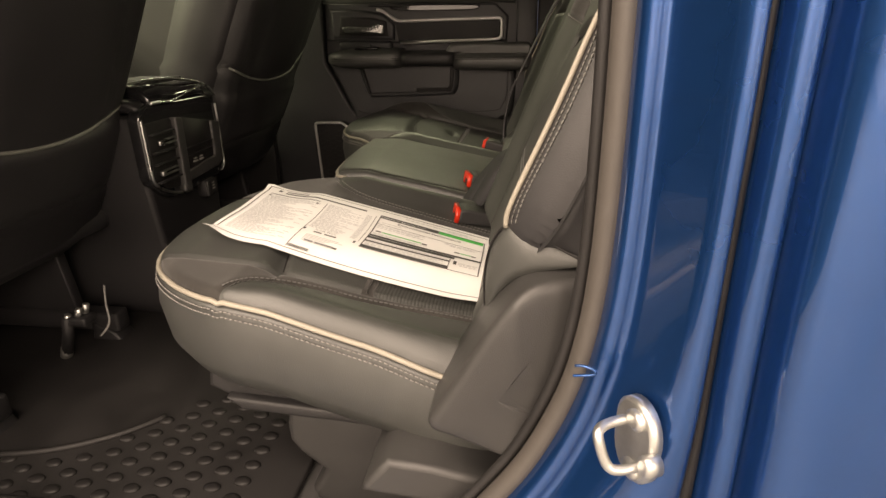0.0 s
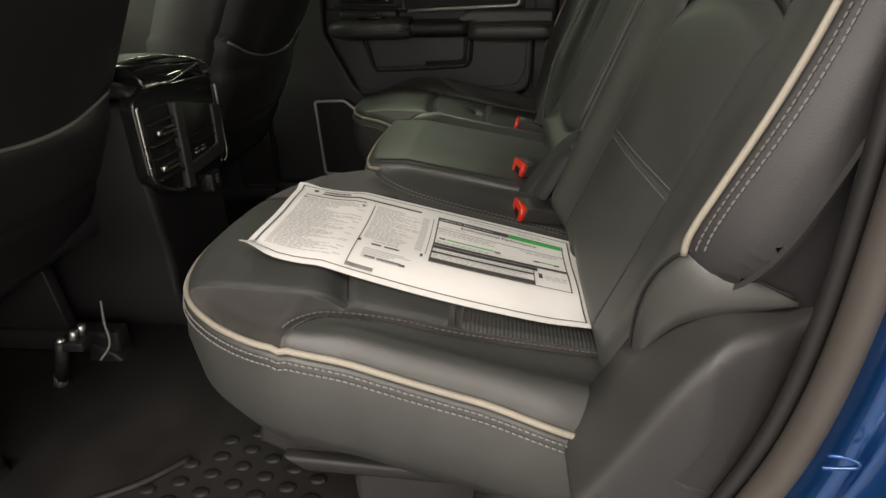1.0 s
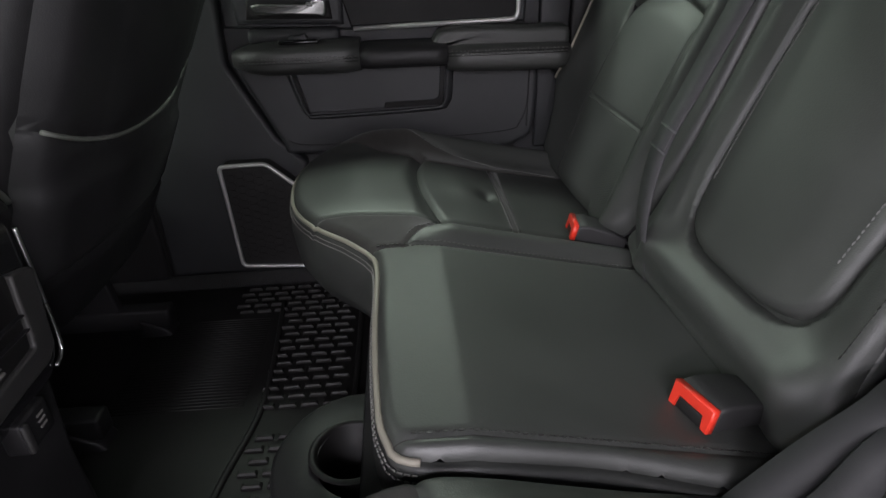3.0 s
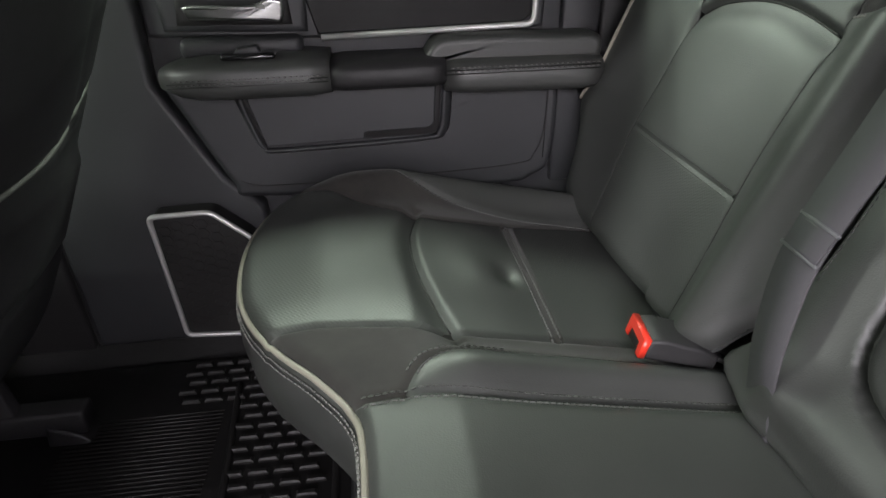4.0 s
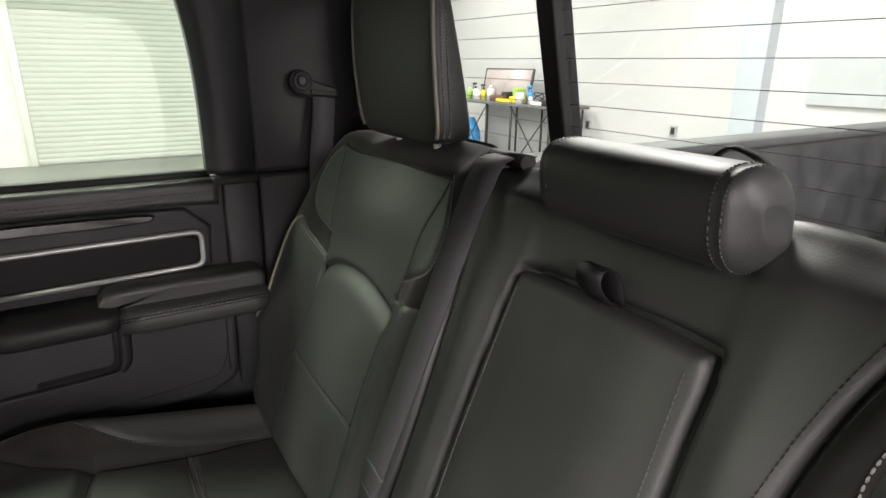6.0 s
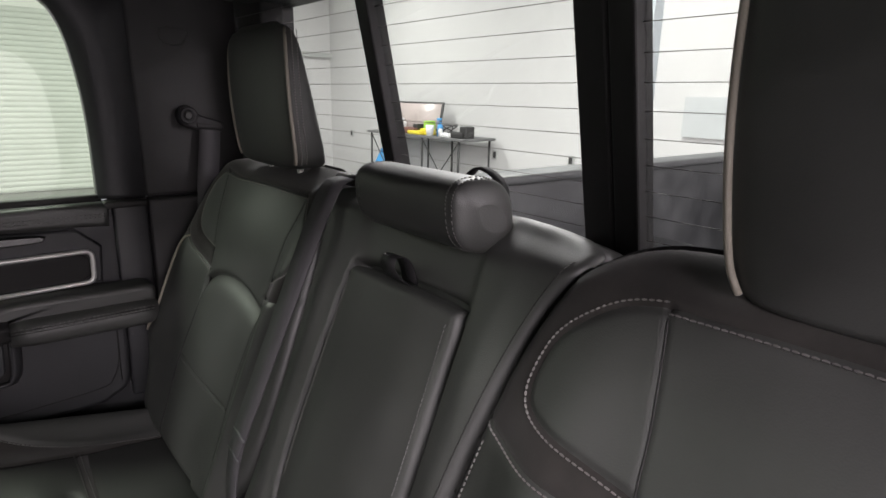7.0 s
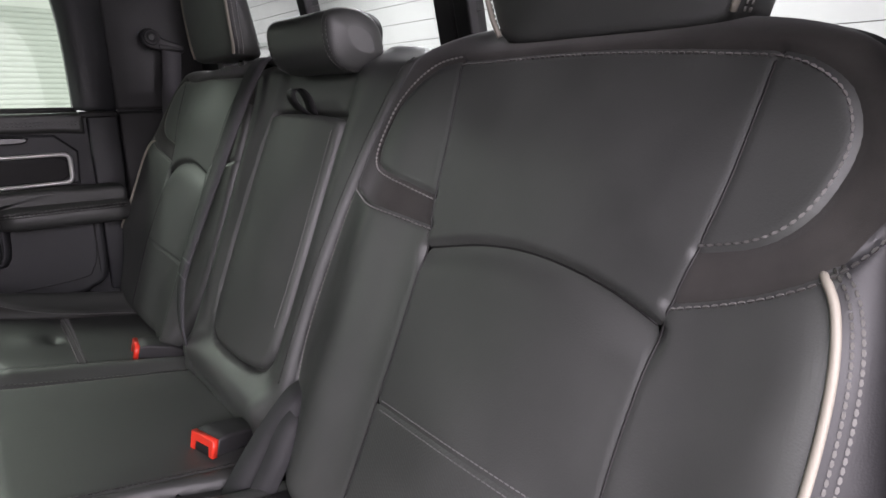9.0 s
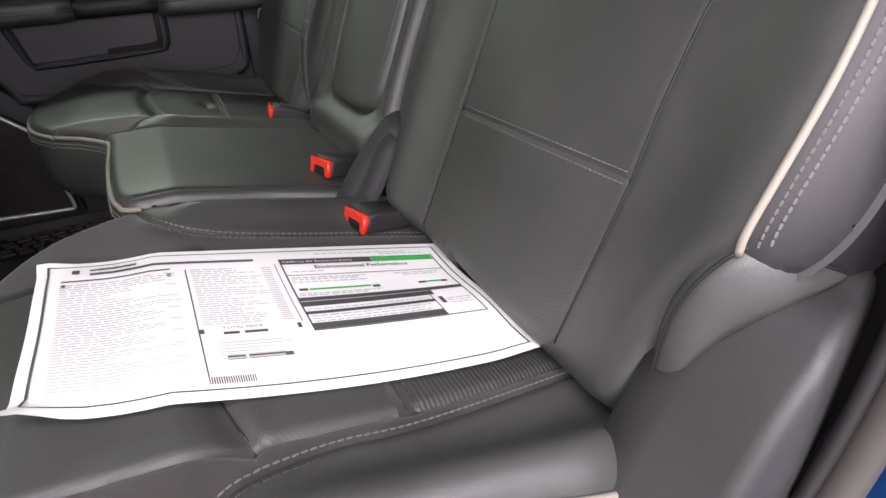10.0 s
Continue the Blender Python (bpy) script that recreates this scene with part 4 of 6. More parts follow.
    for line, d in ((ln["bol_in"][6:], 0.004), (ln["bol_in"][6:16], -0.008), (mid_edge, 0.006), (mid_edge, -0.006), (ln["bol_out"][4:], 0.004), (ln["cross"], 0.005), (ln["cross"], -0.005), (np.array([(-0.30, -0.142), (0.05, -0.148)]), 0.0)):
        part("stitching", stitches(offset_line(line, d, False) if d else line, lift, 0.0048, 0.0016, 0.0009), THREAD_MID, seat, "grey thread stitching")
    return lift


BENCH = thing("rear_bench", "black leather rear bench seat with beige piping and suede trim", "car seat")
seat_back(-1, "black leather seat back with suede yoke")
seat_back(1, "black leather seat back with suede yoke")
headrest(-1, "tall black leather headrest with beige piping")
headrest(1, "tall black leather headrest with beige piping")
centre_back()
centre_headrest()
near_top = near_cushion()
far_cushion()


# ---- shop round the truck ----
def slab(name, x0, x1, y0, y1, z0, z1, mat, label, category, r=0.0):
    return tagged(part(name, rbox(x0, x1, y0, y1, z0, z1, r), mat), label, category, kind="structure")


slab("floor", -10, 6.5, -10, 11.5, GROUND - 0.2, GROUND, CONCRETE, "smooth grey concrete shop floor", "floor")
slab("wall_back", 6.3, 6.5, -10, 11.3, GROUND, CEILING, WALL, "plain white painted shop wall", "wall")
slab("wall_side", -10, 6.5, 11.3, 11.5, GROUND, CEILING, WALL, "plain white painted shop wall", "wall")
slab("wall_front", -10.2, -10, -10, 11.5, GROUND, CEILING, LOW_BOUNCE_GREY, "unseen plain shop wall, dark grey to cut bounced light", "wall")
slab("wall_near", -10, 6.5, -10.2, -10, GROUND, CEILING, WALL, "plain white painted shop wall", "wall")
slab("ceiling", -10.2, 6.6, -10.2, 11.5, CEILING, CEILING + 0.2, LOW_BOUNCE_GREY, "unseen plain shop ceiling, dark grey to cut bounced light", "ceiling")
for lx, ly, watts in LAMPS:
    fix = thing("unseen_ceiling_light", "long white ceiling light fixture, unseen and placed to balance the light", "ceiling light", "shop lights")
    part("housing", rbox(lx - 1.12, lx + 1.12, ly - 0.37, ly + 0.37, CEILING - 0.06, CEILING, 0.01), WALL, fix)
    lamp = bpy.data.lights.new("shop_lamp", "AREA")
    lamp.shape, lamp.size, lamp.size_y, lamp.energy = "RECTANGLE", 2.2, 0.7, watts
    lamp.color = (0.96, 1.0, 0.95) if ly > 0 else (1.0, 0.955, 0.975)
    ob = new("tube_lamp", lamp)
    ob.location = (lx, ly, CEILING - 0.07)
    ob.parent = fix

shutter = thing("roller_door", "closed white roller door with narrow horizontal slats", "roller door")
for k in range(34):
    z = GROUND + 0.02 + k * 0.086
    part("slat", rbox(-0.92, 4.4, 11.255, 11.285, z, z + 0.0848, 0.003, 1), SHUTTER, shutter)
part("rail", rbox(-1.02, -0.90, 11.22, 11.30, GROUND, 2.3, 0.01, 1), WALL, shutter)
part("rail", rbox(4.38, 4.50, 11.22, 11.30, GROUND, 2.3, 0.01, 1), WALL, shutter)
slab("trim", 4.9, 6.3, 11.22, 11.30, 1.76, 1.86, SHUTTER, "pale grey door head on the shop wall", "trim")
slab("column", 6.12, 6.30, 3.37, 3.67, GROUND, CEILING, surface("pale_blue_paint", (0.46, 0.50, 0.525), 0.5, vary=0.03), "pale blue-grey painted column", "column")
slab("notice_board", 6.26, 6.30, 1.2, 2.95, 0.60, 1.05, surface("pale_board", (0.47, 0.49, 0.49), 0.4, vary=0.05), "pale grey board on the white wall", "board")
for oy, oz in ((6.02, 0.12), (4.52, 0.17), (10.4, 0.2)):
    box = thing("wall_outlet", "small grey electrical outlet on the white wall", "outlet", "wall outlets")
    part("plate", rbox(6.275, 6.30, oy - 0.05, oy + 0.05, oz - 0.07, oz + 0.07, 0.006), SHUTTER, box)
    part("socket", rbox(6.268, 6.28, oy - 0.03, oy + 0.03, oz - 0.045, oz + 0.045, 0.004), COVER, box)

# workbench with a monitor and bottles
bench = thing("workbench", "grey work table on crossed metal legs by the white wall", "table")
part("tabletop", rbox(5.50, 6.22, 5.95, 8.55, 0.345, 0.385, 0.008), surface("bench_top", (0.13, 0.13, 0.13), 0.5), bench)
for yy in (6.05, 6.95, 7.60, 8.45):
    for xx in (5.54, 6.18):
        part("leg", tube([(xx, yy, GROUND), (xx, yy, 0.345)], 0.018, 8), COVER, bench)
for y0, y1 in ((6.05, 6.95), (6.95, 6.05), (7.60, 8.45), (8.45, 7.60)):
    part("brace", tube([(5.54, y0, GROUND + 0.05), (5.54, y1, 0.33)], 0.010, 6), COVER, bench)
screen = thing("monitor", "flat monitor with a pale brown screen on the work table", "monitor")
tilt_m = pose(5.84, 7.52, 0.385, 0, 15, 16)
for nm, bm, mt in (("panel", rbox(-0.02, 0.02, -0.42, 0.42, 0.06, 0.62, 0.01), COVER), ("display", rbox(-0.026, -0.019, -0.39, 0.39, 0.09, 0.59, 0.002, 1), surface("screen_face", (0.42, 0.36, 0.34), 0.3, vary=0.12, scale=4)), ("stand", rbox(-0.06, 0.10, -0.14, 0.14, 0.0, 0.02, 0.005), COVER), ("neck", rbox(0.02, 0.05, -0.04, 0.04, 0.0, 0.3, 0.005), COVER)):
    bm.transform(Matrix.Diagonal((1.0, 1.17, 0.86, 1.0)))
    bm.transform(tilt_m)
    part(nm, bm, mt, screen)


LAST = []


def bottle(x, y, r, h, colour, cap, label):
    ob = thing("bottle", label, "bottle", "bottles on the work table")
    t = np.linspace(0, 2 * math.pi, 14, endpoint=False)
    prof = [(r, 0), (r, h * 0.65), (r * 0.9, h * 0.75), (r * 0.4, h * 0.85)]
    part("body", fixed(loft([[(x + q * math.cos(a), y + q * math.sin(a), 0.385 + z) for a in t] for q, z in prof])), colour, ob)
    LAST.append(ob)
    part("cap", fixed(loft([[(x + q * math.cos(a), y + q * math.sin(a), 0.385 + z) for a in t] for q, z in ((r * 0.45, h * 0.84), (r * 0.45, h), (r * 0.3, h * 1.02))])), cap, ob)


YELLOW = surface("yellow_plastic", (0.75, 0.62, 0.05), 0.4, vary=0.05)
CYAN = surface("blue_plastic", (0.05, 0.30, 0.62), 0.4, vary=0.05)
WHITE = surface("white_plastic", (0.75, 0.75, 0.74), 0.4, vary=0.03)
LIME = surface("lime_plastic", (0.30, 0.55, 0.08), 0.4, vary=0.05)
MAROON = surface("brown_cloth", (0.16, 0.075, 0.06), 0.9, vary=0.2, scale=20, grain=300, bump=0.3)


def trigger(owner, x, y, z, mat):
    """Spray head with a bent lever."""
    head = rbox(x - 0.018, x + 0.018, y - 0.020, y + 0.075, z + 0.03, z + 0.065, 0.008, 2)
    ob = part("spray_head", head, mat, owner)
    part("lever", tube(smooth_line([(x, y + 0.05, z + 0.03), (x, y + 0.065, z - 0.01), (x, y + 0.055, z - 0.04)], 8), 0.007, 6), mat, ob)


def spray_bottle(x, y, r, h, colour, cap, label):
    bottle(x, y, r, h, colour, cap, label)
    trigger(LAST[-1], x, y, 0.385 + h * 0.98, cap)


spray_bottle(5.66, 7.86, 0.045, 0.20, YELLOW, COVER, "yellow spray bottle on the work table")
spray_bottle(5.60, 8.02, 0.045, 0.22, WHITE, COVER, "white spray bottle with a black trigger on the work table")
spray_bottle(5.66, 6.64, 0.05, 0.22, CYAN, CYAN, "blue spray bottle on the work table")
bottle(5.58, 8.16, 0.05, 0.20, LIME, WHITE, "lime green bottle on the work table")
bottle(5.72, 7.74, 0.07, 0.24, WHITE, WHITE, "white jug on the work table")
bottle(5.62, 7.98, 0.06, 0.16, WHITE, WHITE, "small white tub on the work table")
bottle(5.60, 6.56, 0.035, 0.15, WHITE, CYAN, "small white bottle with a blue cap on the work table")
TURN_C = np.linspace(0, 2 * math.pi, 18, endpoint=False)
for cx, cy in ((5.60, 6.83), (5.68, 6.93)):
    mug = fixed(loft([[(cx + q * math.cos(a), cy + q * math.sin(a), 0.385 + z) for a in TURN_C] for q, z in ((0.055, 0.0), (0.070, 0.16), (0.064, 0.16), (0.050, 0.012))]))
    tagged(part("paper_cup", mug, WHITE), "white paper cup on the work table", "cup", "cups on the work table")
for name, yy, w, x0, hh, mt, lb, kind in (("work_cloth", 7.20, 0.34, 5.54, 0.06, YELLOW, "folded yellow cloth on the work table", "cloth"), ("work_cloth", 7.02, 0.22, 5.62, 0.10, YELLOW, "crumpled yellow cloth on the work table", "cloth"),
                                          ("work_cloth", 7.44, 0.36, 5.60, 0.10, MAROON, "brown cloth bundle on the work table", "cloth"), ("carton", 7.08, 0.12, 5.70, 0.22, LIME, "pale green carton on the work table", "carton"),
                                          ("tool_tray", 6.22, 0.34, 5.58, 0.09, COVER, "black tool tray on the work table", "tray"), ("tool_case", 6.06, 0.16, 5.62, 0.18, COVER, "black tool case on the work table", "case"),
                                          ("tub", 6.40, 0.22, 5.54, 0.07, WHITE, "low white tub on the work table", "tub"), ("battery_pack", 7.32, 0.12, 5.66, 0.16, COVER, "black battery pack on the work table", "battery")):
    tagged(part(name, rbox(x0, x0 + 0.18, yy - w / 2, yy + w / 2, 0.385, 0.385 + hh, min(0.02, hh * 0.3), 3), mt), lb, kind)
coil = [(5.70 + 0.07 * math.cos(3.1 * a), 6.42 + 0.13 * math.sin(2.3 * a), 0.395 + 0.17 * (0.5 + 0.5 * math.sin(1.7 * a + 0.6))) for a in np.linspace(0, 9, 60)]
coil[0] = (5.70, 6.42, 0.393)
tagged(part("cable_tangle", tube(smooth_line(coil, 140), 0.008, 6), COVER), "loose tangle of black cable on the work table", "cable")
bag = tagged(part("bin_bag", fixed(loft([[(5.75 + r * math.cos(a) * (1 + 0.1 * math.sin(5 * a)), 8.35 + r * math.sin(a), z) for a in np.linspace(0, 2 * math.pi, 24, endpoint=False)] for r, z in ((0.16, GROUND), (0.19, GROUND + 0.25), (0.16, GROUND + 0.55), (0.06, GROUND + 0.78))])), CYAN), "full blue plastic bag beside the work table", "bag")

# ---- cab: floor, roof, back wall ----
truck_floor = slab("cab_floor", -1.95, 0.335, -0.86, 0.86, -0.06, 0.0, CARPET, "black carpeted cab floor", "floor")
slab("headliner", -1.1, 0.36, -0.84, 0.84, 1.205, 1.24, HEADLINER, "dark fabric headliner", "ceiling", 0.01)
slab("cab_back_wall", 0.34, 0.37, -0.86, 0.86, -0.06, 0.80, CARPET, "black carpeted cab back wall", "wall")
for y0, y1 in ((-0.90, -0.70), (0.70, 0.90)):
    slab("cab_back_pillar", 0.315, 0.37, y0, y1, 0.80, 1.21, PLASTIC, "black plastic rear corner trim", "trim", 0.008)

rear_win = thing("rear_window", "sliding rear window with thin heating wires in a black frame", "window", kind="structure")

def on_glass(y, z, d=0.0):
    return (0.338 - 0.22 * (z - 0.86) + d, y, z)


def bar(y0, y1, z0, z1, d0, d1, mat, name, label="", parent=rear_win):
    bm = rbox(0, 1, 0, 1, 0, 1, 0.0)
    for v in bm.verts:
        yy, zz = y0 + (y1 - y0) * v.co.y, z0 + (z1 - z0) * v.co.z
        v.co = Vector(on_glass(yy, zz, d0 + (d1 - d0) * v.co.x))
    if mat is not GLASS:
        bmesh.ops.bevel(bm, geom=bm.edges[:], offset=0.003, segments=2, profile=0.5, affect="EDGES")
    return part(name, bm, mat, parent, label)


for y0, y1 in ((0.213, 0.243), (-0.190, -0.152), (-0.222, -0.192)):
    bar(y0 + 0.004, y1 + 0.004, 0.80, 1.18, -0.012, 0.020, PLASTIC, "window_frame")
bar(-0.75, 0.75, 1.165, 1.205, -0.012, 0.10, PLASTIC, "window_frame")
bar(-0.75, 0.75, 0.785, 0.812, -0.010, 0.02, PLASTIC, "window_sill")
for y0, y1 in ((-0.75, -0.218), (-0.148, 0.217), (0.247, 0.75)):
    bar(y0, y1, 0.812, 1.165, 0.004, 0.008, GLASS, "pane").visible_shadow = False
    for k in range(12):
        z = 0.8374 + k * 0.0268
        part("heating_wire", tube([on_glass(y0, z, 0.003), on_glass(y1, z, 0.003)], 0.00042, 5), WIRE, rear_win)

# truck bed behind the cab
bed = thing("truck_bed", "dusty black lined pickup bed behind the cab", "truck bed")
part("bed_floor", rbox(0.50, 2.98, -0.84, 0.84, 0.18, 0.22, 0.0), LINER, bed)
for s in (-1, 1):
    part("side_wall", prism([(0.50, 0.18), (2.98, 0.18), (2.98, 0.712), (0.50, 0.700)], s * 0.80, s * 0.86, "y", 0.006), LINER, bed)
    part("rail_cap", rbox(0.48, 3.0, min(s * 0.78, s * 0.92), max(s * 0.78, s * 0.92), 0.700, 0.732, 0.010), RAIL, bed, "grey plastic rail cap")
    part("outer_panel", rbox(0.46, 3.0, min(s * 0.90, s * 0.96), max(s * 0.90, s * 0.96), -0.05, 0.698, 0.015), PAINT, bed, "glossy blue painted panel")
part("tailgate", rbox(2.95, 3.02, -0.80, 0.80, 0.18, 0.715, 0.012), LINER, bed)
part("front_wall", rbox(0.46, 0.50, -0.86, 0.86, 0.0, 0.62, 0.006), LINER, bed)
for s in (-0.52, 0.52):
    part("wheel_well", rbox(1.1, 2.1, s - 0.14 if s < 0 else s + 0.02, s - 0.02 if s < 0 else s + 0.30, 0.22, 0.42, 0.05, 4), LINER, bed)

# ---- near side of the cab: door opening, painted jamb, seals ----
OPENING = smooth_line([(-0.78, 1.150), (-0.40, 1.165), (-0.05, 1.150), (0.060, 1.105), (0.115, 1.00), (0.134, 0.85), (0.139, 0.68), (0.140, 0.55), (0.138, 0.46), (0.131, 0.39), (0.116, 0.325), (0.085, 0.25), (0.045, 0.187), (0.0, 0.13), (-0.06, 0.085), (-0.15, 0.052), (-0.30, 0.040), (-0.60, 0.040), (-0.78, 0.06), (-0.86, 0.15), (-0.885, 0.40), (-0.885, 0.85), (-0.86, 1.08)], 220, True)
area = 0.5 * np.sum(OPENING[:, 0] * np.roll(OPENING[:, 1], -1) - np.roll(OPENING[:, 0], -1) * OPENING[:, 1])
GROW = -1.0 if area < 0 else 1.0


def opening_ring(d, y):
    q = offset_line(OPENING, GROW * d)
    w = ease(np.full(len(q), d), 0.050, 0.085) * (q[:, 1] < 0.60)
    low, rear = np.clip(0.56 - q[:, 1], 0, 1), ease(q[:, 0], -0.32, -0.02)
    x = q[:, 0] + w * rear * ease(low, 0.0, 0.16) * (0.142 + d - q[:, 0])
    z = q[:, 1] - w * ease(q[:, 0], -0.55, -0.05) * 0.45 * low
    return [(a, y, b) for a, b in zip(x, z)]


PROFILE = ((0.006, -0.800), (0.009, -0.822), (0.011, -0.832), (0.015, -0.836), (0.022, -0.837), (0.026, -0.834), (0.030, -0.838), (0.034, -0.846), (0.043, -0.864), (0.053, -0.886), (0.057, -0.895), (0.062, -0.899), (0.067, -0.899), (0.070, -0.893),
           (0.071, -0.870), (0.079, -0.870), (0.080, -0.895), (0.084, -0.903), (0.089, -0.905), (0.094, -0.905), (0.098, -0.901), (0.099, -0.878), (0.107, -0.878), (0.108, -0.905), (0.112, -0.917), (0.122, -0.924), (0.15, -0.932), (0.22, -0.936), (0.30, -0.935), (0.31, -0.89))
jamb = tagged(part("door_jamb", fixed(loft([opening_ring(d, y) for d, y in PROFILE], caps=False)), PAINT), "glossy blue painted door jamb and cab corner", "door jamb", kind="structure")
# inner trim takes the darkest black, for shade beside the seal
trim_in = tagged(part("sill_trim", fixed(loft([opening_ring(d, y) for d, y in ((0.045, -0.735), (0.030, -0.755), (0.008, -0.785), (0.010, -0.797))], caps=False)), RUBBER), "black plastic trim round the door opening, darkened for the gap's shade", "trim", kind="structure")
seal = thing("door_seal", "grey-brown rubber seal round the open door", "door seal")
part("bulb", fixed(loft([opening_ring(0.004 + 0.0115 * math.cos(a), -0.806 + 0.013 * math.sin(a)) for a in np.linspace(0, 2 * math.pi, 13)], caps=False)), SEAL, seal)
part("lip", fixed(loft([opening_ring(-0.010 + 0.006 * math.cos(a), -0.794 + 0.006 * math.sin(a)) for a in np.linspace(0, 2 * math.pi, 9)], caps=False)), RUBBER, seal)

# added black strips stand in for the shade inside the panel gaps
for d in (0.075, 0.103):
    part("gap_shade_strip", fixed(loft([opening_ring(d + 0.0037 * math.cos(a), -0.879 + 0.005 * math.sin(a)) for a in np.linspace(0, 2 * math.pi, 9)], caps=False)), RUBBER, seal, "black strip added for the shade in the panel gap")

striker = thing("door_striker", "zinc-plated door striker loop bolted to the blue jamb", "door striker")


def on_striker(s, n, z):
    """s along the pillar face, n off it."""
    return (0.170 + 0.43 * s - 0.90 * n, -0.8825 - 0.90 * s - 0.43 * n, 0.343 + 0.86 * z)


TURN = np.linspace(0, 2 * math.pi, 28, endpoint=False)
part("plate", fixed(loft([[on_striker(rs * math.cos(a) * (0.80 + 0.2 * abs(math.sin(a))), n, rz * math.sin(a)) for a in TURN] for rs, rz, n in ((0.030, 0.044, -0.004), (0.030, 0.044, 0.004), (0.026, 0.040, 0.006))])), STEEL, striker)
part("loop", tube(smooth_line([on_striker(*p) for p in ((-0.006, 0.004, 0.020), (-0.004, 0.024, 0.022), (0.0, 0.036, 0.022), (0.004, 0.039, 0.015), (0.010, 0.034, -0.008), (0.014, 0.026, -0.014), (0.016, 0.004, -0.014))], 40), 0.0042, 10), STEEL, striker, "bent steel loop")
for bz in (0.027, -0.028):
    part("bolt", fixed(loft([[on_striker(0.004 + r * math.cos(a), n, bz + r * math.sin(a)) for a in TURN] for r, n in ((0.010, 0.003), (0.010, 0.009), (0.006, 0.011))])), STEEL, striker)
part("bumper", fixed(loft([[on_striker(0.026 + r * math.cos(a), n, -0.004 + 1.4 * r * math.sin(a)) for a in TURN] for r, n in ((0.008, 0.0), (0.008, 0.012), (0.005, 0.014))])), STEEL, striker)
part("clip", tube(smooth_line([(0.121, -0.846, 0.384), (0.128, -0.849, 0.386), (0.136, -0.851, 0.384), (0.137, -0.851, 0.380), (0.129, -0.849, 0.377), (0.120, -0.846, 0.374)], 24), 0.0013, 8), PAINT, striker, "small blue painted wire clip")


def corner_trim(s, label):
    pil = thing("pillar_trim", label, "pillar trim")
    part("upper_cover", prism([(0.092, 0.755), (0.340, 0.755), (0.340, 1.205), (0.085, 1.205), (0.088, 1.10)], s * 0.845, s * 0.89, "y", 0.008), PLASTIC, pil)
    part("lower_cover", prism([(0.092, 0.02), (0.340, 0.02), (0.340, 0.750), (0.092, 0.750)], s * 0.835, s * 0.88, "y", 0.008), PLASTIC, pil)
    q = [(0.150, 1.11), (0.205, 1.11), (0.202, 1.088), (0.190, 1.078), (0.165, 1.078), (0.153, 1.088), (0.150, 1.11)]
    part("emblem_line", tube(smooth_line([(x, s * 0.8445, z) for x, z in q], 40), 0.0012, 5), PLASTIC, pil)
    return pil


# added plate that stops light leaking through the slot between the covers
slab("trim", 0.10, 0.335, 0.862, 0.892, 0.70, 0.80, PLASTIC, "hidden black plate added to block light behind the pillar trim", "trim")
corner_trim(1, "black plastic pillar trim behind the closed door")
# upper and lower covers coloured extra dark for the deep gap's shade
pn = thing("pillar_trim", "black plastic pillar trim beside the open door, darkened for the gap's shade", "pillar trim")
part("upper_cover", prism([(0.168, 0.60), (0.345, 0.60), (0.345, 1.205), (0.12, 1.205), (0.146, 1.06), (0.164, 0.90)], -0.776, -0.800, "y", 0.006), RUBBER, pn)
part("lower_cover", prism([(0.162, 0.36), (0.345, 0.36), (0.345, 0.595), (0.168, 0.595)], -0.776, -0.798, "y", 0.006), RUBBER, pn)
part("floor_cover", prism([(0.02, 0.02), (0.345, 0.02), (0.345, 0.355), (0.125, 0.355), (0.085, 0.25), (0.0, 0.13), (-0.1, 0.06), (-0.1, 0.02)], -0.78, -0.81, "y", 0.006), BLACK, pn)

# roof, front end and front side walls that close the cab
roof = tagged(part("cab_roof", rbox(-1.15, 0.42, -0.93, 0.93, 1.245, 1.29, 0.02), PAINT), "glossy blue painted cab roof", "roof", kind="structure")
for s in (-1, 1):
    slab("cab_front_side", -2.0, -0.92, min(s * 0.86, s * 0.93), max(s * 0.86, s * 0.93), -0.1, 0.74, PAINT, "blue painted front door skin", "wall")
    slab("centre_pillar", -0.97, -0.885, min(s * 0.84, s * 0.92), max(s * 0.84, s * 0.92), 0.0, 1.245, PLASTIC, "black plastic centre pillar", "pillar", 0.01)
    slab("front_door_trim", -1.95, -0.90, min(s * 0.825, s * 0.858), max(s * 0.825, s * 0.858), 0.0, 0.75, PLASTIC, "plain black front door trim", "trim", 0.008)
    slab("roof_rail", -1.15, 0.42, min(s * 0.862, s * 0.925), max(s * 0.862, s * 0.925), 1.185, 1.243, PLASTIC, "black plastic roof side rail", "trim")
slab("roof_end", 0.375, 0.42, -0.86, 0.86, 1.17, 1.243, PLASTIC, "black plastic trim over the rear window", "trim")
slab("cab_corner", 0.12, 0.42, 0.893, 0.93, -0.05, 1.183, PAINT, "blue painted cab corner", "wall")
slab("cab_corner", 0.372, 0.42, 0.76, 0.891, -0.05, 1.17, BLACK, "black edge of the cab behind the rear glass", "wall")
slab("cab_corner", 0.372, 0.42, -0.90, -0.76, -0.05, 1.17, PAINT, "blue painted cab corner", "wall")
slab("dashboard", -2.05, -1.60, -0.86, 0.86, 0.0, 0.72, PLASTIC, "plain black dashboard", "dashboard", 0.04)
slab("firewall", -2.10, -2.04, -0.93, 0.93, -0.1, 0.74, PLASTIC, "plain black firewall", "wall")

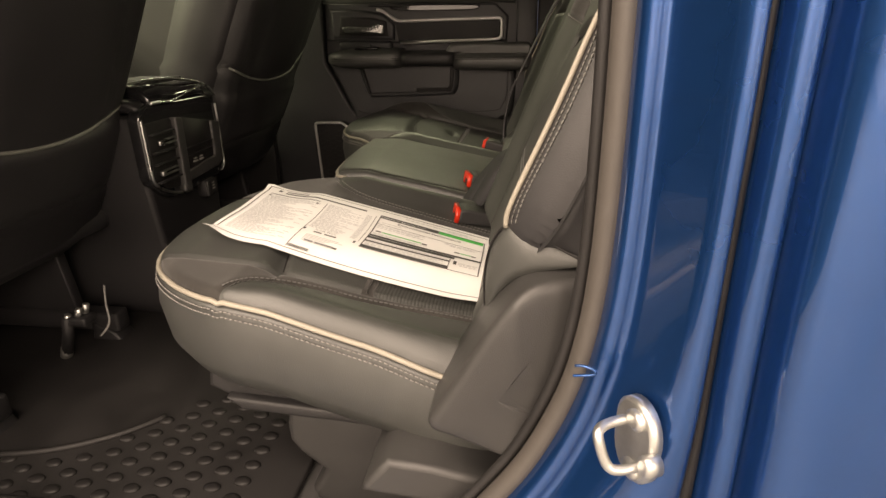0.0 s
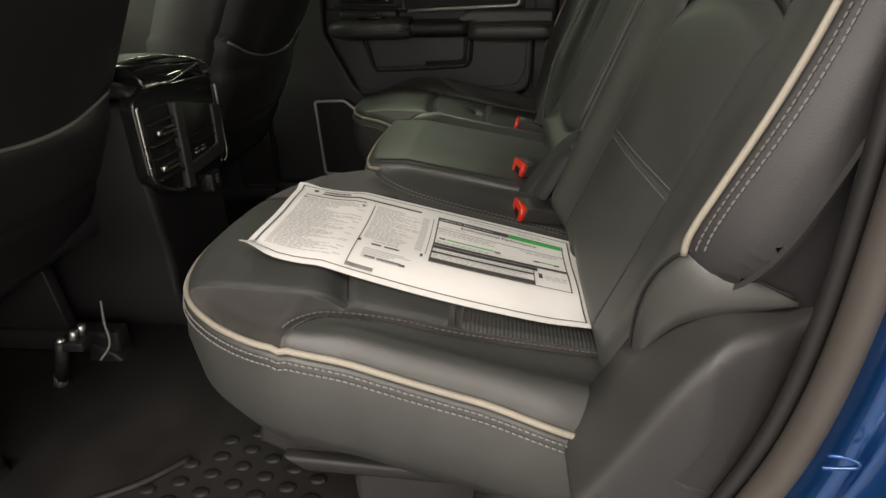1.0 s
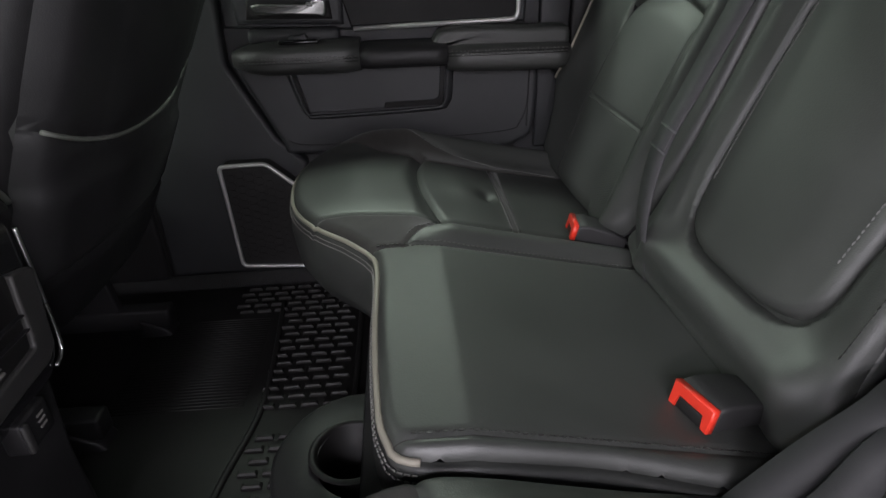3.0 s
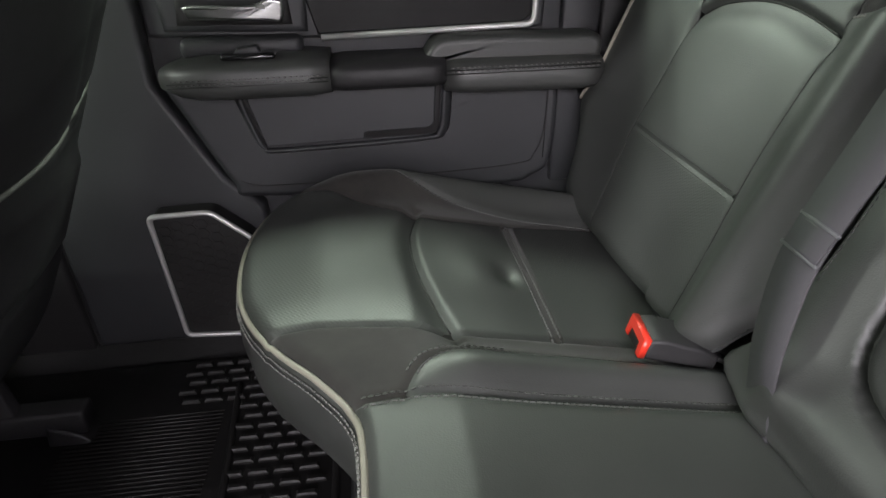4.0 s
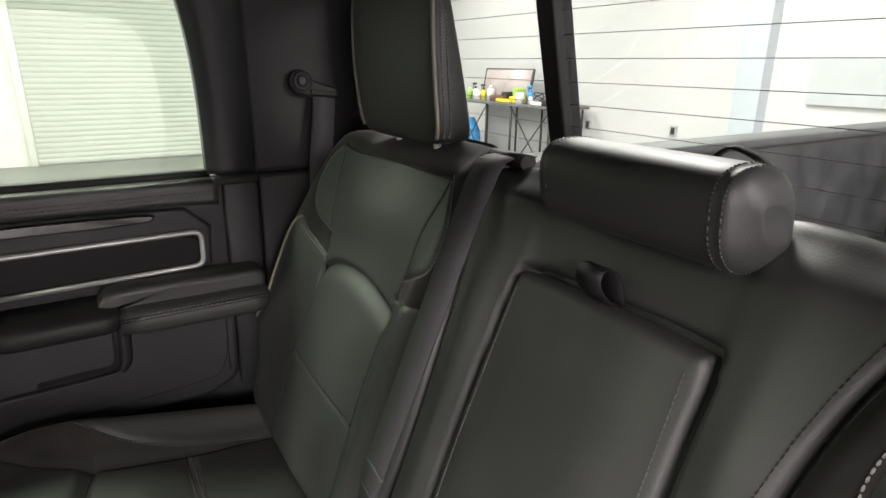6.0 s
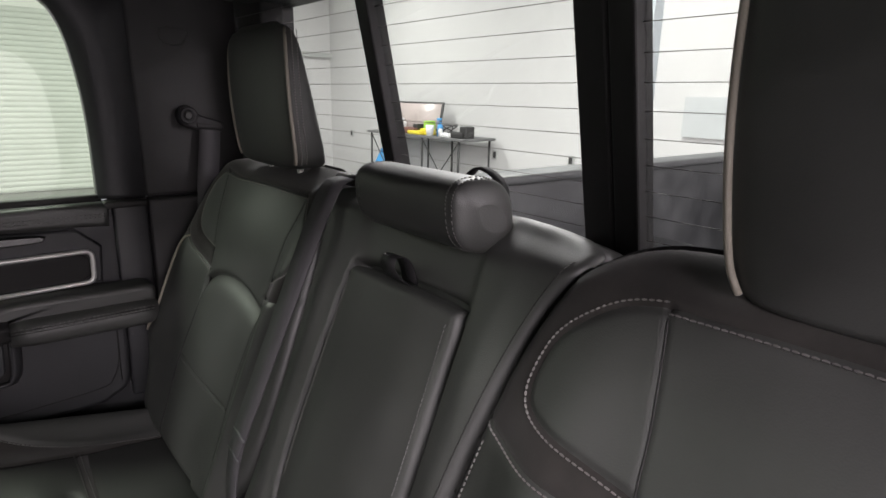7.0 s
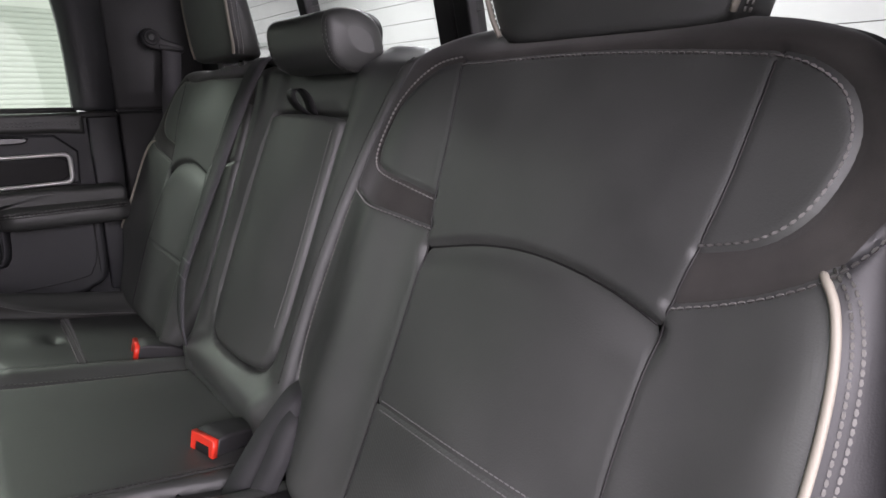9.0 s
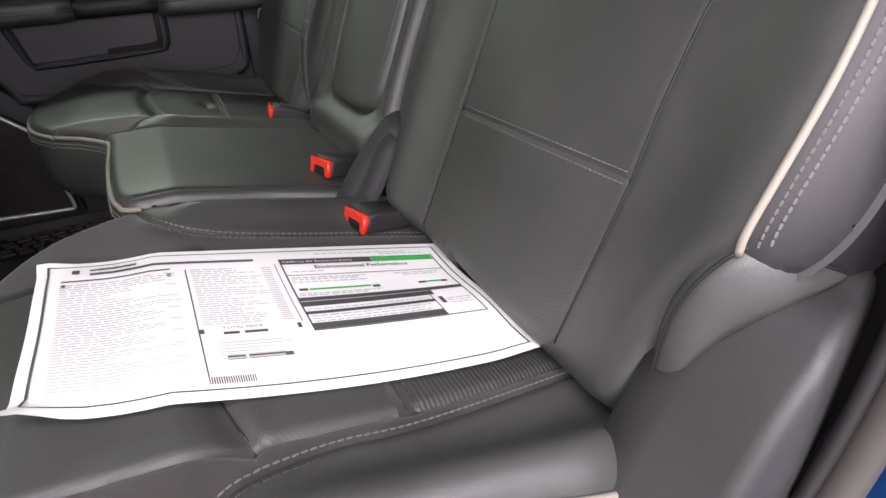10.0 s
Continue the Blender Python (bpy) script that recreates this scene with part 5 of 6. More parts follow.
wind = thing("windscreen", "tinted glass windscreen in front of the dashboard", "window", kind="structure")
part("pane", prism([(-1.98, 0.742), (-1.972, 0.742), (-1.152, 1.262), (-1.158, 1.268)], -0.90, 0.90, "y", 0.0), TINTED, wind)

# the near rear door, swung open
near_door = thing("open_rear_door", "rear driver-side door swung wide open, black trim inside", "car door")
swing = pose(-0.90, -0.945, 0, 0, 0, -104)
for nm, bm, mt in (("door_skin", prism([(0.0, -0.05), (0.75, -0.05), (0.98, 0.20), (0.99, 0.745), (0.0, 0.745)], 0.0, 0.045, "y", 0.01), PAINT), ("inner_trim", prism([(0.02, -0.03), (0.74, -0.03), (0.96, 0.21), (0.97, 0.75), (0.02, 0.75)], 0.05, 0.10, "y", 0.012), BLACK),
                   ("armrest", rbox(0.25, 0.90, 0.10, 0.19, 0.50, 0.57, 0.025, 4), BLACK), ("window_frame", prism([(0.86, 0.74), (0.99, 0.74), (0.98, 1.05), (0.90, 1.20), (0.0, 1.22), (0.0, 1.16), (0.82, 1.15), (0.87, 1.05)], 0.02, 0.06, "y", 0.006), BLACK)):
    bm.transform(swing)
    part(nm, bm, mt, near_door)


# ---- closed rear door on the far side ----
door = thing("rear_door", "closed rear passenger door with black trim, chrome bezel and armrest", "car door")
part("door_skin", prism([(-0.90, -0.05), (-0.15, -0.05), (0.10, 0.20), (0.11, 0.745), (-0.90, 0.745)], 0.875, 0.93, "y", 0.01), PAINT, door, "glossy blue painted outer skin")
part("base_panel", prism([(-0.88, 0.0), (-0.30, 0.0), (-0.02, 0.03), (0.086, 0.20), (0.088, 0.54), (0.088, 0.744), (-0.88, 0.744)], 0.842, 0.872, "y", 0.006), DOOR_PLASTIC, door)
part("rear_trim", prism([(0.018, 0.30), (0.086, 0.30), (0.090, 0.742), (0.022, 0.742)], 0.826, 0.845, "y", 0.006), DOOR_PLASTIC, door)
lower = [(-0.640, 0.520), (-0.560, 0.345), (-0.520, 0.318), (-0.10, 0.310), (-0.02, 0.325), (0.012, 0.360), (0.018, 0.520)]
part("lower_panel", prism(smooth_line(lower, 60).tolist() + [(0.018, 0.53), (-0.640, 0.53)], 0.800, 0.845, "y", 0.012, 3), DOOR_PLASTIC, door, "dark grey moulded lower panel")
part("pocket_back", prism([(-0.500, 0.412), (-0.196, 0.418), (-0.190, 0.505), (-0.520, 0.505)], 0.794, 0.802, "y", 0.003), RUBBER, door, "black back of the map pocket")
part("pocket_panel", prism(round_poly([(-0.490, 0.4135), (-0.324, 0.4165), (-0.324, 0.428), (-0.214, 0.430), (-0.203, 0.438), (-0.199, 0.505), (-0.512, 0.505)], 0.006).tolist(), 0.788, 0.797, "y", 0.003), DOOR_PLASTIC, door, "ribbed dark grey flap")
rim_out = smooth_line([(-0.545, 0.506), (-0.518, 0.420), (-0.500, 0.398), (-0.470, 0.389), (-0.215, 0.396), (-0.172, 0.410), (-0.160, 0.440), (-0.156, 0.506)], 70)
rim_in = smooth_line([(-0.520, 0.506), (-0.499, 0.430), (-0.490, 0.413), (-0.468, 0.408), (-0.225, 0.415), (-0.199, 0.424), (-0.192, 0.445), (-0.188, 0.506)], 70)
rim_out = rim_in + 0.6 * (rim_out - rim_in)
rings = []
for p, q in zip(rim_out, rim_in):
    m = (p + q) / 2
    rings.append([(p[0], 0.802, p[1]), (p[0] * 0.7 + q[0] * 0.3, 0.7945, p[1] * 0.7 + q[1] * 0.3), (p[0] * 0.3 + q[0] * 0.7, 0.785, p[1] * 0.3 + q[1] * 0.7), (q[0], 0.785, q[1]), (q[0], 0.800, q[1]), (m[0], 0.806, m[1])])
part("pocket_lip", fixed(loft(rings)), DOOR_PLASTIC, door, "broad sloping rim of the map pocket")
part("panel_seam", tube(smooth_line([(-0.545, 0.8005, 0.352), (-0.50, 0.7995, 0.340), (-0.30, 0.7995, 0.341), (-0.06, 0.7995, 0.350), (-0.02, 0.7995, 0.372), (-0.006, 0.7995, 0.42), (-0.004, 0.7995, 0.50)], 60), 0.0013, 5), RUBBER, door, "thin dark seam")
part("panel_seam", tube([(-0.006, 0.7995, 0.36), (-0.002, 0.7995, 0.50)], 0.0010, 5), RUBBER, door)
part("front_panel", prism([(-0.88, 0.02), (-0.50, 0.02), (-0.515, 0.30), (-0.575, 0.36), (-0.655, 0.52), (-0.650, 0.740), (-0.88, 0.740)], 0.805, 0.846, "y", 0.010), DOOR_PLASTIC, door, "dark grey moulded front part")


def arm_section(x0, x1, z0, z1, y0, name, mat, label="", grow=0.0, taper=0.0):
    rings = []
    n = 9
    for k in range(n):
        t = k / (n - 1)
        x = x0 + (x1 - x0) * t
        e = 1 - taper * (1 - min(t * 3, 1)) ** 2
        e *= 1 - 0.10 * (abs(2 * t - 1) ** 12)
        zc, hz = (z0 + z1) / 2 + grow * t, (z1 - z0) / 2 * e
        ring = [(x, 0.815 + q[0] * (0.815 - y0) * e if q[0] < 0 else 0.845, zc + hz * q[1]) for q in superoval(0, 0, 1, 1, 28, 3.2)]
        rings.append(ring)
    return part(name, fixed(loft(rings)), mat, door, label)


arm_section(-0.632, -0.368, 0.498, 0.565, 0.738, "armrest_front", LEATHER, "black stitched armrest pad", taper=0.45)
arm_section(-0.369, -0.186, 0.504, 0.554, 0.739, "grip", PLASTIC, "smooth black pull grip")
arm_section(-0.187, 0.075, 0.490, 0.550, 0.744, "armrest_rear", LEATHER, "black stitched armrest pad", grow=-0.004)
for zz in (0.531, 0.537):
    for x0, x1 in ((-0.60, -0.376), (-0.179, 0.06)):
        data = ([], [])
        for x in np.arange(x0, x1, 0.0085):
            y = 0.7385 if x0 < -0.3 else 0.7435
            data = join(data, tube([(x, y, zz), (x + 0.0025, y - 0.0006, zz), (x + 0.005, y, zz)], 0.0009, 4))
        part("stitching", data, THREAD_MID, door, "grey thread stitching")
    for x0, x1 in ((-0.60, -0.376), (-0.179, 0.06)):
        y = 0.7385 if x0 < -0.3 else 0.7435
        part("seam", tube([(x0 - 0.01, y + 0.0010, zz - 0.004), ((x0 + x1) / 2, y, zz - 0.004), (x1 + 0.005, y + 0.0010, zz - 0.004)], 0.0009, 4), RUBBER, door)
part("upper_pad", prism(smooth_line([(-0.222, 0.535), (-0.208, 0.566), (-0.180, 0.579), (-0.09, 0.580), (0.0, 0.577), (0.070, 0.574), (0.075, 0.535)], 40).tolist(), 0.770, 0.845, "y", 0.012, 3), LEATHER, door)
part("switch_plate", rbox(-0.530, -0.448, 0.755, 0.792, 0.561, 0.570, 0.004), GLOSS, door, "gloss black switch plate")
part("window_switch", prism([(-0.512, 0.568), (-0.470, 0.568), (-0.476, 0.580), (-0.505, 0.576)], 0.765, 0.784, "y", 0.002), DOOR_PLASTIC, door)
part("pull_recess", rbox(-0.600, -0.41, 0.80, 0.845, 0.556, 0.588, 0.012, 3), DOOR_PLASTIC, door)
# bezel with chrome edge, gloss strip and release lever
BEZEL = round_poly([(-0.83, 0.714), (-0.442, 0.688), (-0.388, 0.651), (-0.027, 0.655), (-0.029, 0.588), (-0.380, 0.581)], 0.016)[5:-5].tolist() + [(-0.380, 0.581)]
part("bezel_panel", prism([(-0.402, 0.652), (-0.05, 0.650), (-0.034, 0.640), (-0.034, 0.602), (-0.05, 0.592), (-0.385, 0.585)], 0.818, 0.845, "y", 0.003), INLAY, door, "dark inlay")
part("bezel", tube([(x, 0.817, z) for x, z in BEZEL], 0.0052, 8), SILVER, door, "satin chrome bezel edge")
part("gloss_strip", prism(smooth_line([(-0.50, 0.700), (-0.42, 0.696), (-0.38, 0.684), (-0.14, 0.682), (-0.105, 0.690), (-0.125, 0.698), (-0.30, 0.702)], 50).tolist(), 0.815, 0.845, "y", 0.003), GLOSS, door, "gloss black strip")
# added black block to darken the brightly lit ledge behind the window
part("dark_ledge_cover", rbox(0.006, 0.092, 0.824, 0.866, 0.737, 0.752, 0.004), RUBBER, door)
part("middle_panel", prism([(-0.65, 0.590), (-0.385, 0.578), (-0.012, 0.582), (-0.006, 0.66), (-0.05, 0.700), (-0.65, 0.715)], 0.826, 0.846, "y", 0.006), DOOR_PLASTIC, door)
part("handle_surround", prism([(-0.620, 0.598), (-0.400, 0.590), (-0.398, 0.640), (-0.436, 0.676), (-0.520, 0.690), (-0.625, 0.694)], 0.812, 0.846, "y", 0.010, 3), DOOR_PLASTIC, door)
part("handle_cup", prism([(-0.598, 0.606), (-0.420, 0.602), (-0.424, 0.652), (-0.470, 0.664), (-0.590, 0.672)], 0.806, 0.830, "y", 0.010, 3), RUBBER, door)
part("door_handle", prism(smooth_line([(-0.575, 0.616), (-0.46, 0.612), (-0.434, 0.610), (-0.430, 0.640), (-0.455, 0.644), (-0.475, 0.636), (-0.560, 0.638), (-0.582, 0.634)], 50).tolist(), 0.778, 0.794, "y", 0.005, 3), CHROME, door, "bright chrome release lever")
for v in bpy.data.objects["door_handle"].data.vertices:
    v.co.y += 0.16 * (0.640 - v.co.z) + 1.2 * (v.co.x + 0.47) ** 2
part("handle_stem", rbox(-0.470, -0.436, 0.790, 0.826, 0.614, 0.636, 0.004), DOOR_PLASTIC, door)
# belt line and window
part("belt_pad", prism([(-0.88, 0.712), (-0.05, 0.704), (0.014, 0.700), (0.016, 0.750), (-0.88, 0.750)], 0.822, 0.872, "y", 0.012, 3), LEATHER, door, "black stitched belt-line pad")
for zz in (0.722, 0.729):
    data = ([], [])
    for x in np.arange(-0.62, 0.008, 0.0085):
        data = join(data, tube([(x, 0.8215, zz), (x + 0.0025, 0.821, zz), (x + 0.005, 0.8215, zz)], 0.0008, 4))
    part("stitching", data, THREAD_DIM, door, "dark thread stitching")
part("window_sill", rbox(-0.88, 0.010, 0.866, 0.892, 0.742, 0.762, 0.005), RUBBER, door)
WIN = [(-0.88, 0.755), (0.004, 0.755), (0.003, 0.90), (-0.004, 1.00), (-0.020, 1.09), (-0.045, 1.140), (-0.09, 1.165), (-0.88, 1.175)]
inner, outer = smooth_line(WIN[1:7], 40), smooth_line([(0.092, 0.745), (0.094, 0.90), (0.096, 1.02), (0.096, 1.13), (0.07, 1.20), (-0.09, 1.222)], 40)
rings = []
for a, b in zip(np.vstack([inner, [(-0.88, 1.172)]]), np.vstack([outer, [(-0.88, 1.222)]])):
    rings.append([(a[0], 0.862, a[1]), (a[0] * 0.7 + b[0] * 0.3, 0.850, a[1] * 0.7 + b[1] * 0.3), (b[0], 0.848, b[1]), (b[0], 0.90, b[1]), (a[0], 0.90, a[1])])
part("window_frame", fixed(loft(rings)), DOOR_PLASTIC, door)
part("window_pane", prism([(x, z) for x, z in WIN], 0.882, 0.886, "y", 0.0), TINTED, door)
# speaker in the lower front corner
spk = round_poly([(-0.700, 0.312), (-0.598, 0.314), (-0.535, 0.258), (-0.512, 0.052), (-0.690, 0.064)], 0.012).tolist()
part("speaker_grille", prism(spk, 0.762, 0.806, "y", 0.004), RUBBER, door, "black speaker grille")
part("speaker_trim", tube([(x, 0.760, z) for x, z in spk], 0.0050, 8, True), SILVER, door, "satin silver speaker surround")
hexes = ([], [])
for i in range(9):
    for j in range(13):
        cx, cz = -0.680 + i * 0.021, 0.085 + j * 0.018 + (i % 2) * 0.009
        if inside(np.array([(cx, cz)]), offset_line(np.array(spk), 0.0))[0] and inside(np.array([(cx + 0.012, cz + 0.012)]), spk)[0]:
            ring = [(cx + 0.0105 * math.cos(a), 0.7612, cz + 0.0095 * math.sin(a)) for a in np.linspace(0, 2 * math.pi, 6, endpoint=False)]
            hexes = join(hexes, tube(ring, 0.0006, 4, True))
tagged(part("grille_mesh", hexes, RUBBER, door), kind="stuff")

# ---- seat bases, covers and trim beside the near seat ----
base = part("seat_base", prism([(-0.34, 0.205), (-0.285, 0.178), (0.10, 0.168), (0.30, 0.168), (0.30, 0.26), (-0.33, 0.26)], -0.675, -0.19, "y", 0.008), PLASTIC, BENCH, "black plastic seat base")
part("tray", prism([(-0.36, 0.205), (-0.30, 0.178), (0.10, 0.168), (0.30, 0.168), (0.30, 0.26), (-0.35, 0.26)], -0.15, 0.70, "y", 0.008), PLASTIC, base)
part("leg_box", prism(smooth_line([(-0.235, 0.18), (-0.245, 0.12), (-0.225, 0.085), (-0.195, 0.06), (-0.185, 0.0), (0.28, 0.0), (0.28, 0.18)], 40).tolist(), -0.66, -0.22, "y", 0.010), COVER, base, "dark grey moulded box")
part("leg_box", prism([(-0.20, 0.0), (0.28, 0.0), (0.28, 0.18), (-0.22, 0.18)], 0.0, 0.66, "y", 0.010), PLASTIC, base)
part("front_lip", prism([(-0.285, 0.182), (-0.10, 0.172), (-0.10, 0.188), (-0.31, 0.200)], -0.69, -0.67, "y", 0.004), PLASTIC, base)

cover = thing("seat_side_cover", "dark grey moulded plastic cover beside the seat", "trim cover")
outline = smooth_line([(0.160, 0.430), (0.125, 0.430), (0.094, 0.428), (0.077, 0.421), (0.063, 0.407), (0.040, 0.373), (0.011, 0.321), (-0.009, 0.286), (-0.019, 0.268), (-0.014, 0.256), (0.010, 0.248), (0.060, 0.228), (0.130, 0.200), (0.158, 0.200), (0.164, 0.30)], 150, True)
rings = []
for y, inset in ((-0.690, 0.0), (-0.728, 0.0), (-0.745, 0.0), (-0.765, 0.0), (-0.781, 0.0), (-0.7845, 0.0004), (-0.788, 0.002), (-0.7905, 0.0045), (-0.792, 0.008), (-0.7925, 0.013), (-0.793, 0.022), (-0.793, 0.040), (-0.793, 0.060)):
    q = outline + (np.array([0.085, 0.315]) - outline) * min(inset / 0.085, 0.9)
    rings.append([(p[0], y + 0.30 * max(p[0] - 0.07, 0) * ease(np.array([-y]), 0.745, 0.79)[0], p[1]) for p in q])
part("shell", fixed(loft(rings)), COVER, cover)
part("gap_filler", prism([(0.03, 0.20), (0.158, 0.20), (0.158, 0.41), (0.06, 0.40)], -0.690, -0.715, "y", 0.004), RUBBER, cover)
part("foot", prism([(-0.070, 0.196), (-0.018, 0.192), (0.06, 0.176), (0.10, 0.130), (-0.105, 0.148), (-0.100, 0.160)], -0.775, -0.66, "y", 0.008, 3), COVER, cover)
pad = thing("seat_collar", "black leather collar wrapped round the foot of the seat back", "seat collar")
edge_a = smooth_line([(0.036, -0.698, 0.335), (0.034, -0.702, 0.380), (0.036, -0.708, 0.415), (0.045, -0.719, 0.448), (0.064, -0.734, 0.470), (0.098, -0.747, 0.457), (0.131, -0.755, 0.442)], 50)
edge_b = smooth_line([(0.038, -0.712, 0.340), (0.042, -0.722, 0.374), (0.054, -0.733, 0.400), (0.070, -0.744, 0.417), (0.088, -0.751, 0.426), (0.110, -0.755, 0.432), (0.133, -0.757, 0.437)], 50)
rings = []
for p, q in zip(edge_a, edge_b):
    out = np.array([-0.55, -0.70, 0.35])
    w = min(np.linalg.norm(p - q), 0.05)
    rings.append([tuple(v) for v in (p + [0.020, 0.022, 0.0], p, p * 0.75 + q * 0.25 + out * 0.10 * w, p * 0.45 + q * 0.55 + out * 0.14 * w, p * 0.15 + q * 0.85 + out * 0.08 * w, q, q + [0.020, 0.022, -0.006])])
part("collar", fixed(loft(rings)), LEATHER, pad)
part("seam", tube(edge_a + np.array([-0.001, -0.001, 0.0]), 0.0013, 6), RUBBER, pad, "dark seam along the seat back")


# ---- front seats seen from behind ----
def front_seat(s, label):
    seat = thing("front_seat", label, "car seat", "front seats")
    out = smooth_line([(0.175, 0.30), (0.168, 0.50), (0.165, 0.72), (0.185, 0.95), (0.24, 1.09), (0.33, 1.14), (0.49, 1.14), (0.58, 1.09), (0.635, 0.95), (0.655, 0.72), (0.652, 0.50), (0.645, 0.30), (0.60, 0.225), (0.41, 0.215), (0.22, 0.225)], 150, True)
    back = 0.0 if s < 0 else 0.045
    up = 0.0 if s < 0 else 0.032
    rim = smooth_line([(0.14, 0.545 + up), (0.20, 0.505 + up), (0.30, 0.478 + up), (0.41, 0.470 + up), (0.52, 0.482 + up), (0.60, 0.520 + up), (0.68, 0.570 + up)], 40)
    board = np.array([(0.1, 0.345), (0.72, 0.345)])
    def lift(p):
        a, z = p[:, 0], p[:, 1]
        x = -0.615 + back - 0.50 * (0.71 - z) - 0.20 * np.maximum(z - 0.75, 0) - 0.02
        x += 0.020 * np.exp(-((a - 0.41) / 0.17) ** 4) + edge_roll(p, out, 0.045)
        x += groove(p, rim, 0.008, 0.006) + groove(p, board, 0.005, 0.005) + 0.010 * ease(0.49 - z, 0.0, 0.03)
        x += groove(p, np.array([(0.255, 0.52), (0.265, 1.10)]), 0.004, 0.006) + groove(p, np.array([(0.565, 0.52), (0.555, 1.10)]), 0.004, 0.006)
        return np.stack([x, s * a, z], 1)
    pocket = np.vstack([rim, [(0.72, 0.345), (0.10, 0.345)]])
    foot = np.array([(0.05, 0.345), (0.75, 0.345), (0.75, 0.1), (0.05, 0.1)])
    panels(out, [("back_pocket", pocket, SHADED_LEATHER, ""), ("lower_board", foot, BLACK, "dark grey plastic lower board")], 0.011, lift, seat, ("back_panel", SHADED_LEATHER, ""), flip=(s < 0))
    base = lift(out)
    shell = []
    for off, dx in ((0.0, 0.0), (0.012, -0.03), (0.016, -0.10), (0.0, -0.16)):
        q = offset_line(out, -off)
        shell.append(np.stack([base[:, 0] + dx, s * q[:, 0], q[:, 1]], 1))
    part("side_pad", fixed(loft(shell)), SHADED_LEATHER, seat)
    part("pocket_rim", tube(lift(rim[3:-3]) + [0.003, 0, 0], 0.0032, 8), RIM, seat, "grey-green piped pocket edge")
    part("seat_cushion", prism(smooth_line([(-0.86, 0.24), (-0.90, 0.33), (-1.05, 0.37), (-1.35, 0.40), (-1.42, 0.36), (-1.40, 0.24)], 50, True).tolist(), s * 0.17, s * 0.66, "y", 0.03, 4), SHADED_LEATHER, seat)
    for a in (0.24, 0.56):
        part("rail", rbox(-1.38, -0.80, min(s * a, s * (a + 0.04)), max(s * a, s * (a + 0.04)), 0.03, 0.075, 0.006), BLACK, seat)
        part("rail_foot", prism([(-0.87, 0.0), (-0.79, 0.0), (-0.81, 0.03), (-0.86, 0.055)], s * (a - 0.005), s * (a + 0.045), "y", 0.006), BLACK, seat)
        part("riser", prism([(-1.30, 0.07), (-0.90, 0.07), (-0.92, 0.25), (-1.26, 0.25)], s * (a + 0.005), s * (a + 0.03), "y", 0.004), BLACK, seat)
        part("bolt", tube([(-0.83, s * (a + 0.02), 0.04), (-0.815, s * (a + 0.02), 0.060)], 0.006, 10), STEEL, seat)
    return seat


RIM = surface("pocket_piping", (0.13, 0.135, 0.12), 0.6, vary=0.1, grain=800, bump=0.1)
driver_seat = front_seat(-1, "black leather driver seat seen from behind, with a map pocket")
front_seat(1, "black leather front passenger seat seen from behind, with a map pocket")
part("adjuster_post", tube([(-0.868, -0.358, 0.02), (-0.845, -0.366, 0.07), (-0.826, -0.373, 0.118)], 0.011, 12), BLACK, driver_seat, "short black post of the seat rail")
for k, (px, py, pz) in enumerate(((-0.866, -0.359, 0.026), (-0.829, -0.372, 0.112), (-0.806, -0.366, 0.124), (-0.800, -0.352, 0.128))):
    part("rail_bolt", tube([(px - 0.004, py, pz - 0.010), (px, py, pz), (px + 0.003, py, pz + 0.010)], 0.0065 if k else 0.012, 10), STEEL, driver_seat, "small bright bolt")
part("rail_link", rbox(-0.835, -0.785, -0.380, -0.345, 0.100, 0.118, 0.004), BLACK, driver_seat)
part("cable", tube(smooth_line([(-0.800, -0.290, 0.150), (-0.785, -0.315, 0.120), (-0.775, -0.330, 0.085), (-0.790, -0.345, 0.060)], 24), 0.0022, 6), THREAD, driver_seat, "thin pale cable under the seat")

# ---- centre console end ----
con = thing("centre_console", "black centre console end with air vents, ports and chrome edging", "console")
part("body", prism(smooth_line([(-0.165, 0.02), (-0.185, 0.20), (-0.198, 0.33), (-0.198, 0.44), (-0.175, 0.485), (0.045, 0.485), (0.080, 0.44), (0.082, 0.33), (0.070, 0.20), (0.055, 0.02)], 80, True).tolist(), -1.45, -0.715, "x", 0.012, 3), BLACK, con)
FACE = round_poly([(-0.204, 0.492), (-0.204, 0.345), (-0.165, 0.306), (-0.085, 0.296), (0.062, 0.300), (0.086, 0.325), (0.086, 0.486), (0.060, 0.500), (-0.160, 0.506)], 0.018)
part("face", prism(FACE.tolist(), -0.730, -0.700, "x", 0.006, 3), GLOSS, con, "gloss black face")
part("top_lid", prism([(-0.735, 0.500), (-0.702, 0.500), (-0.712, 0.520), (-0.735, 0.538), (-0.92, 0.545), (-0.92, 0.500)], -0.150, 0.066, "y", 0.008, 3), GLOSS, con, "gloss black sloping top")
part("lid_shoulder", prism([(-0.735, 0.490), (-0.705, 0.490), (-0.716, 0.506), (-0.735, 0.516), (-0.90, 0.520), (-0.90, 0.490)], 0.064, 0.110, "y", 0.010, 3), BLACK, con)
part("lid_shoulder", prism([(-0.735, 0.490), (-0.705, 0.490), (-0.716, 0.506), (-0.735, 0.516), (-0.90, 0.520), (-0.90, 0.490)], -0.192, -0.148, "y", 0.010, 3), BLACK, con)
part("lid_recess", rbox(-0.85, -0.742, -0.115, 0.040, 0.5385, 0.5440, 0.002), RUBBER, con, "dark recess in the top")
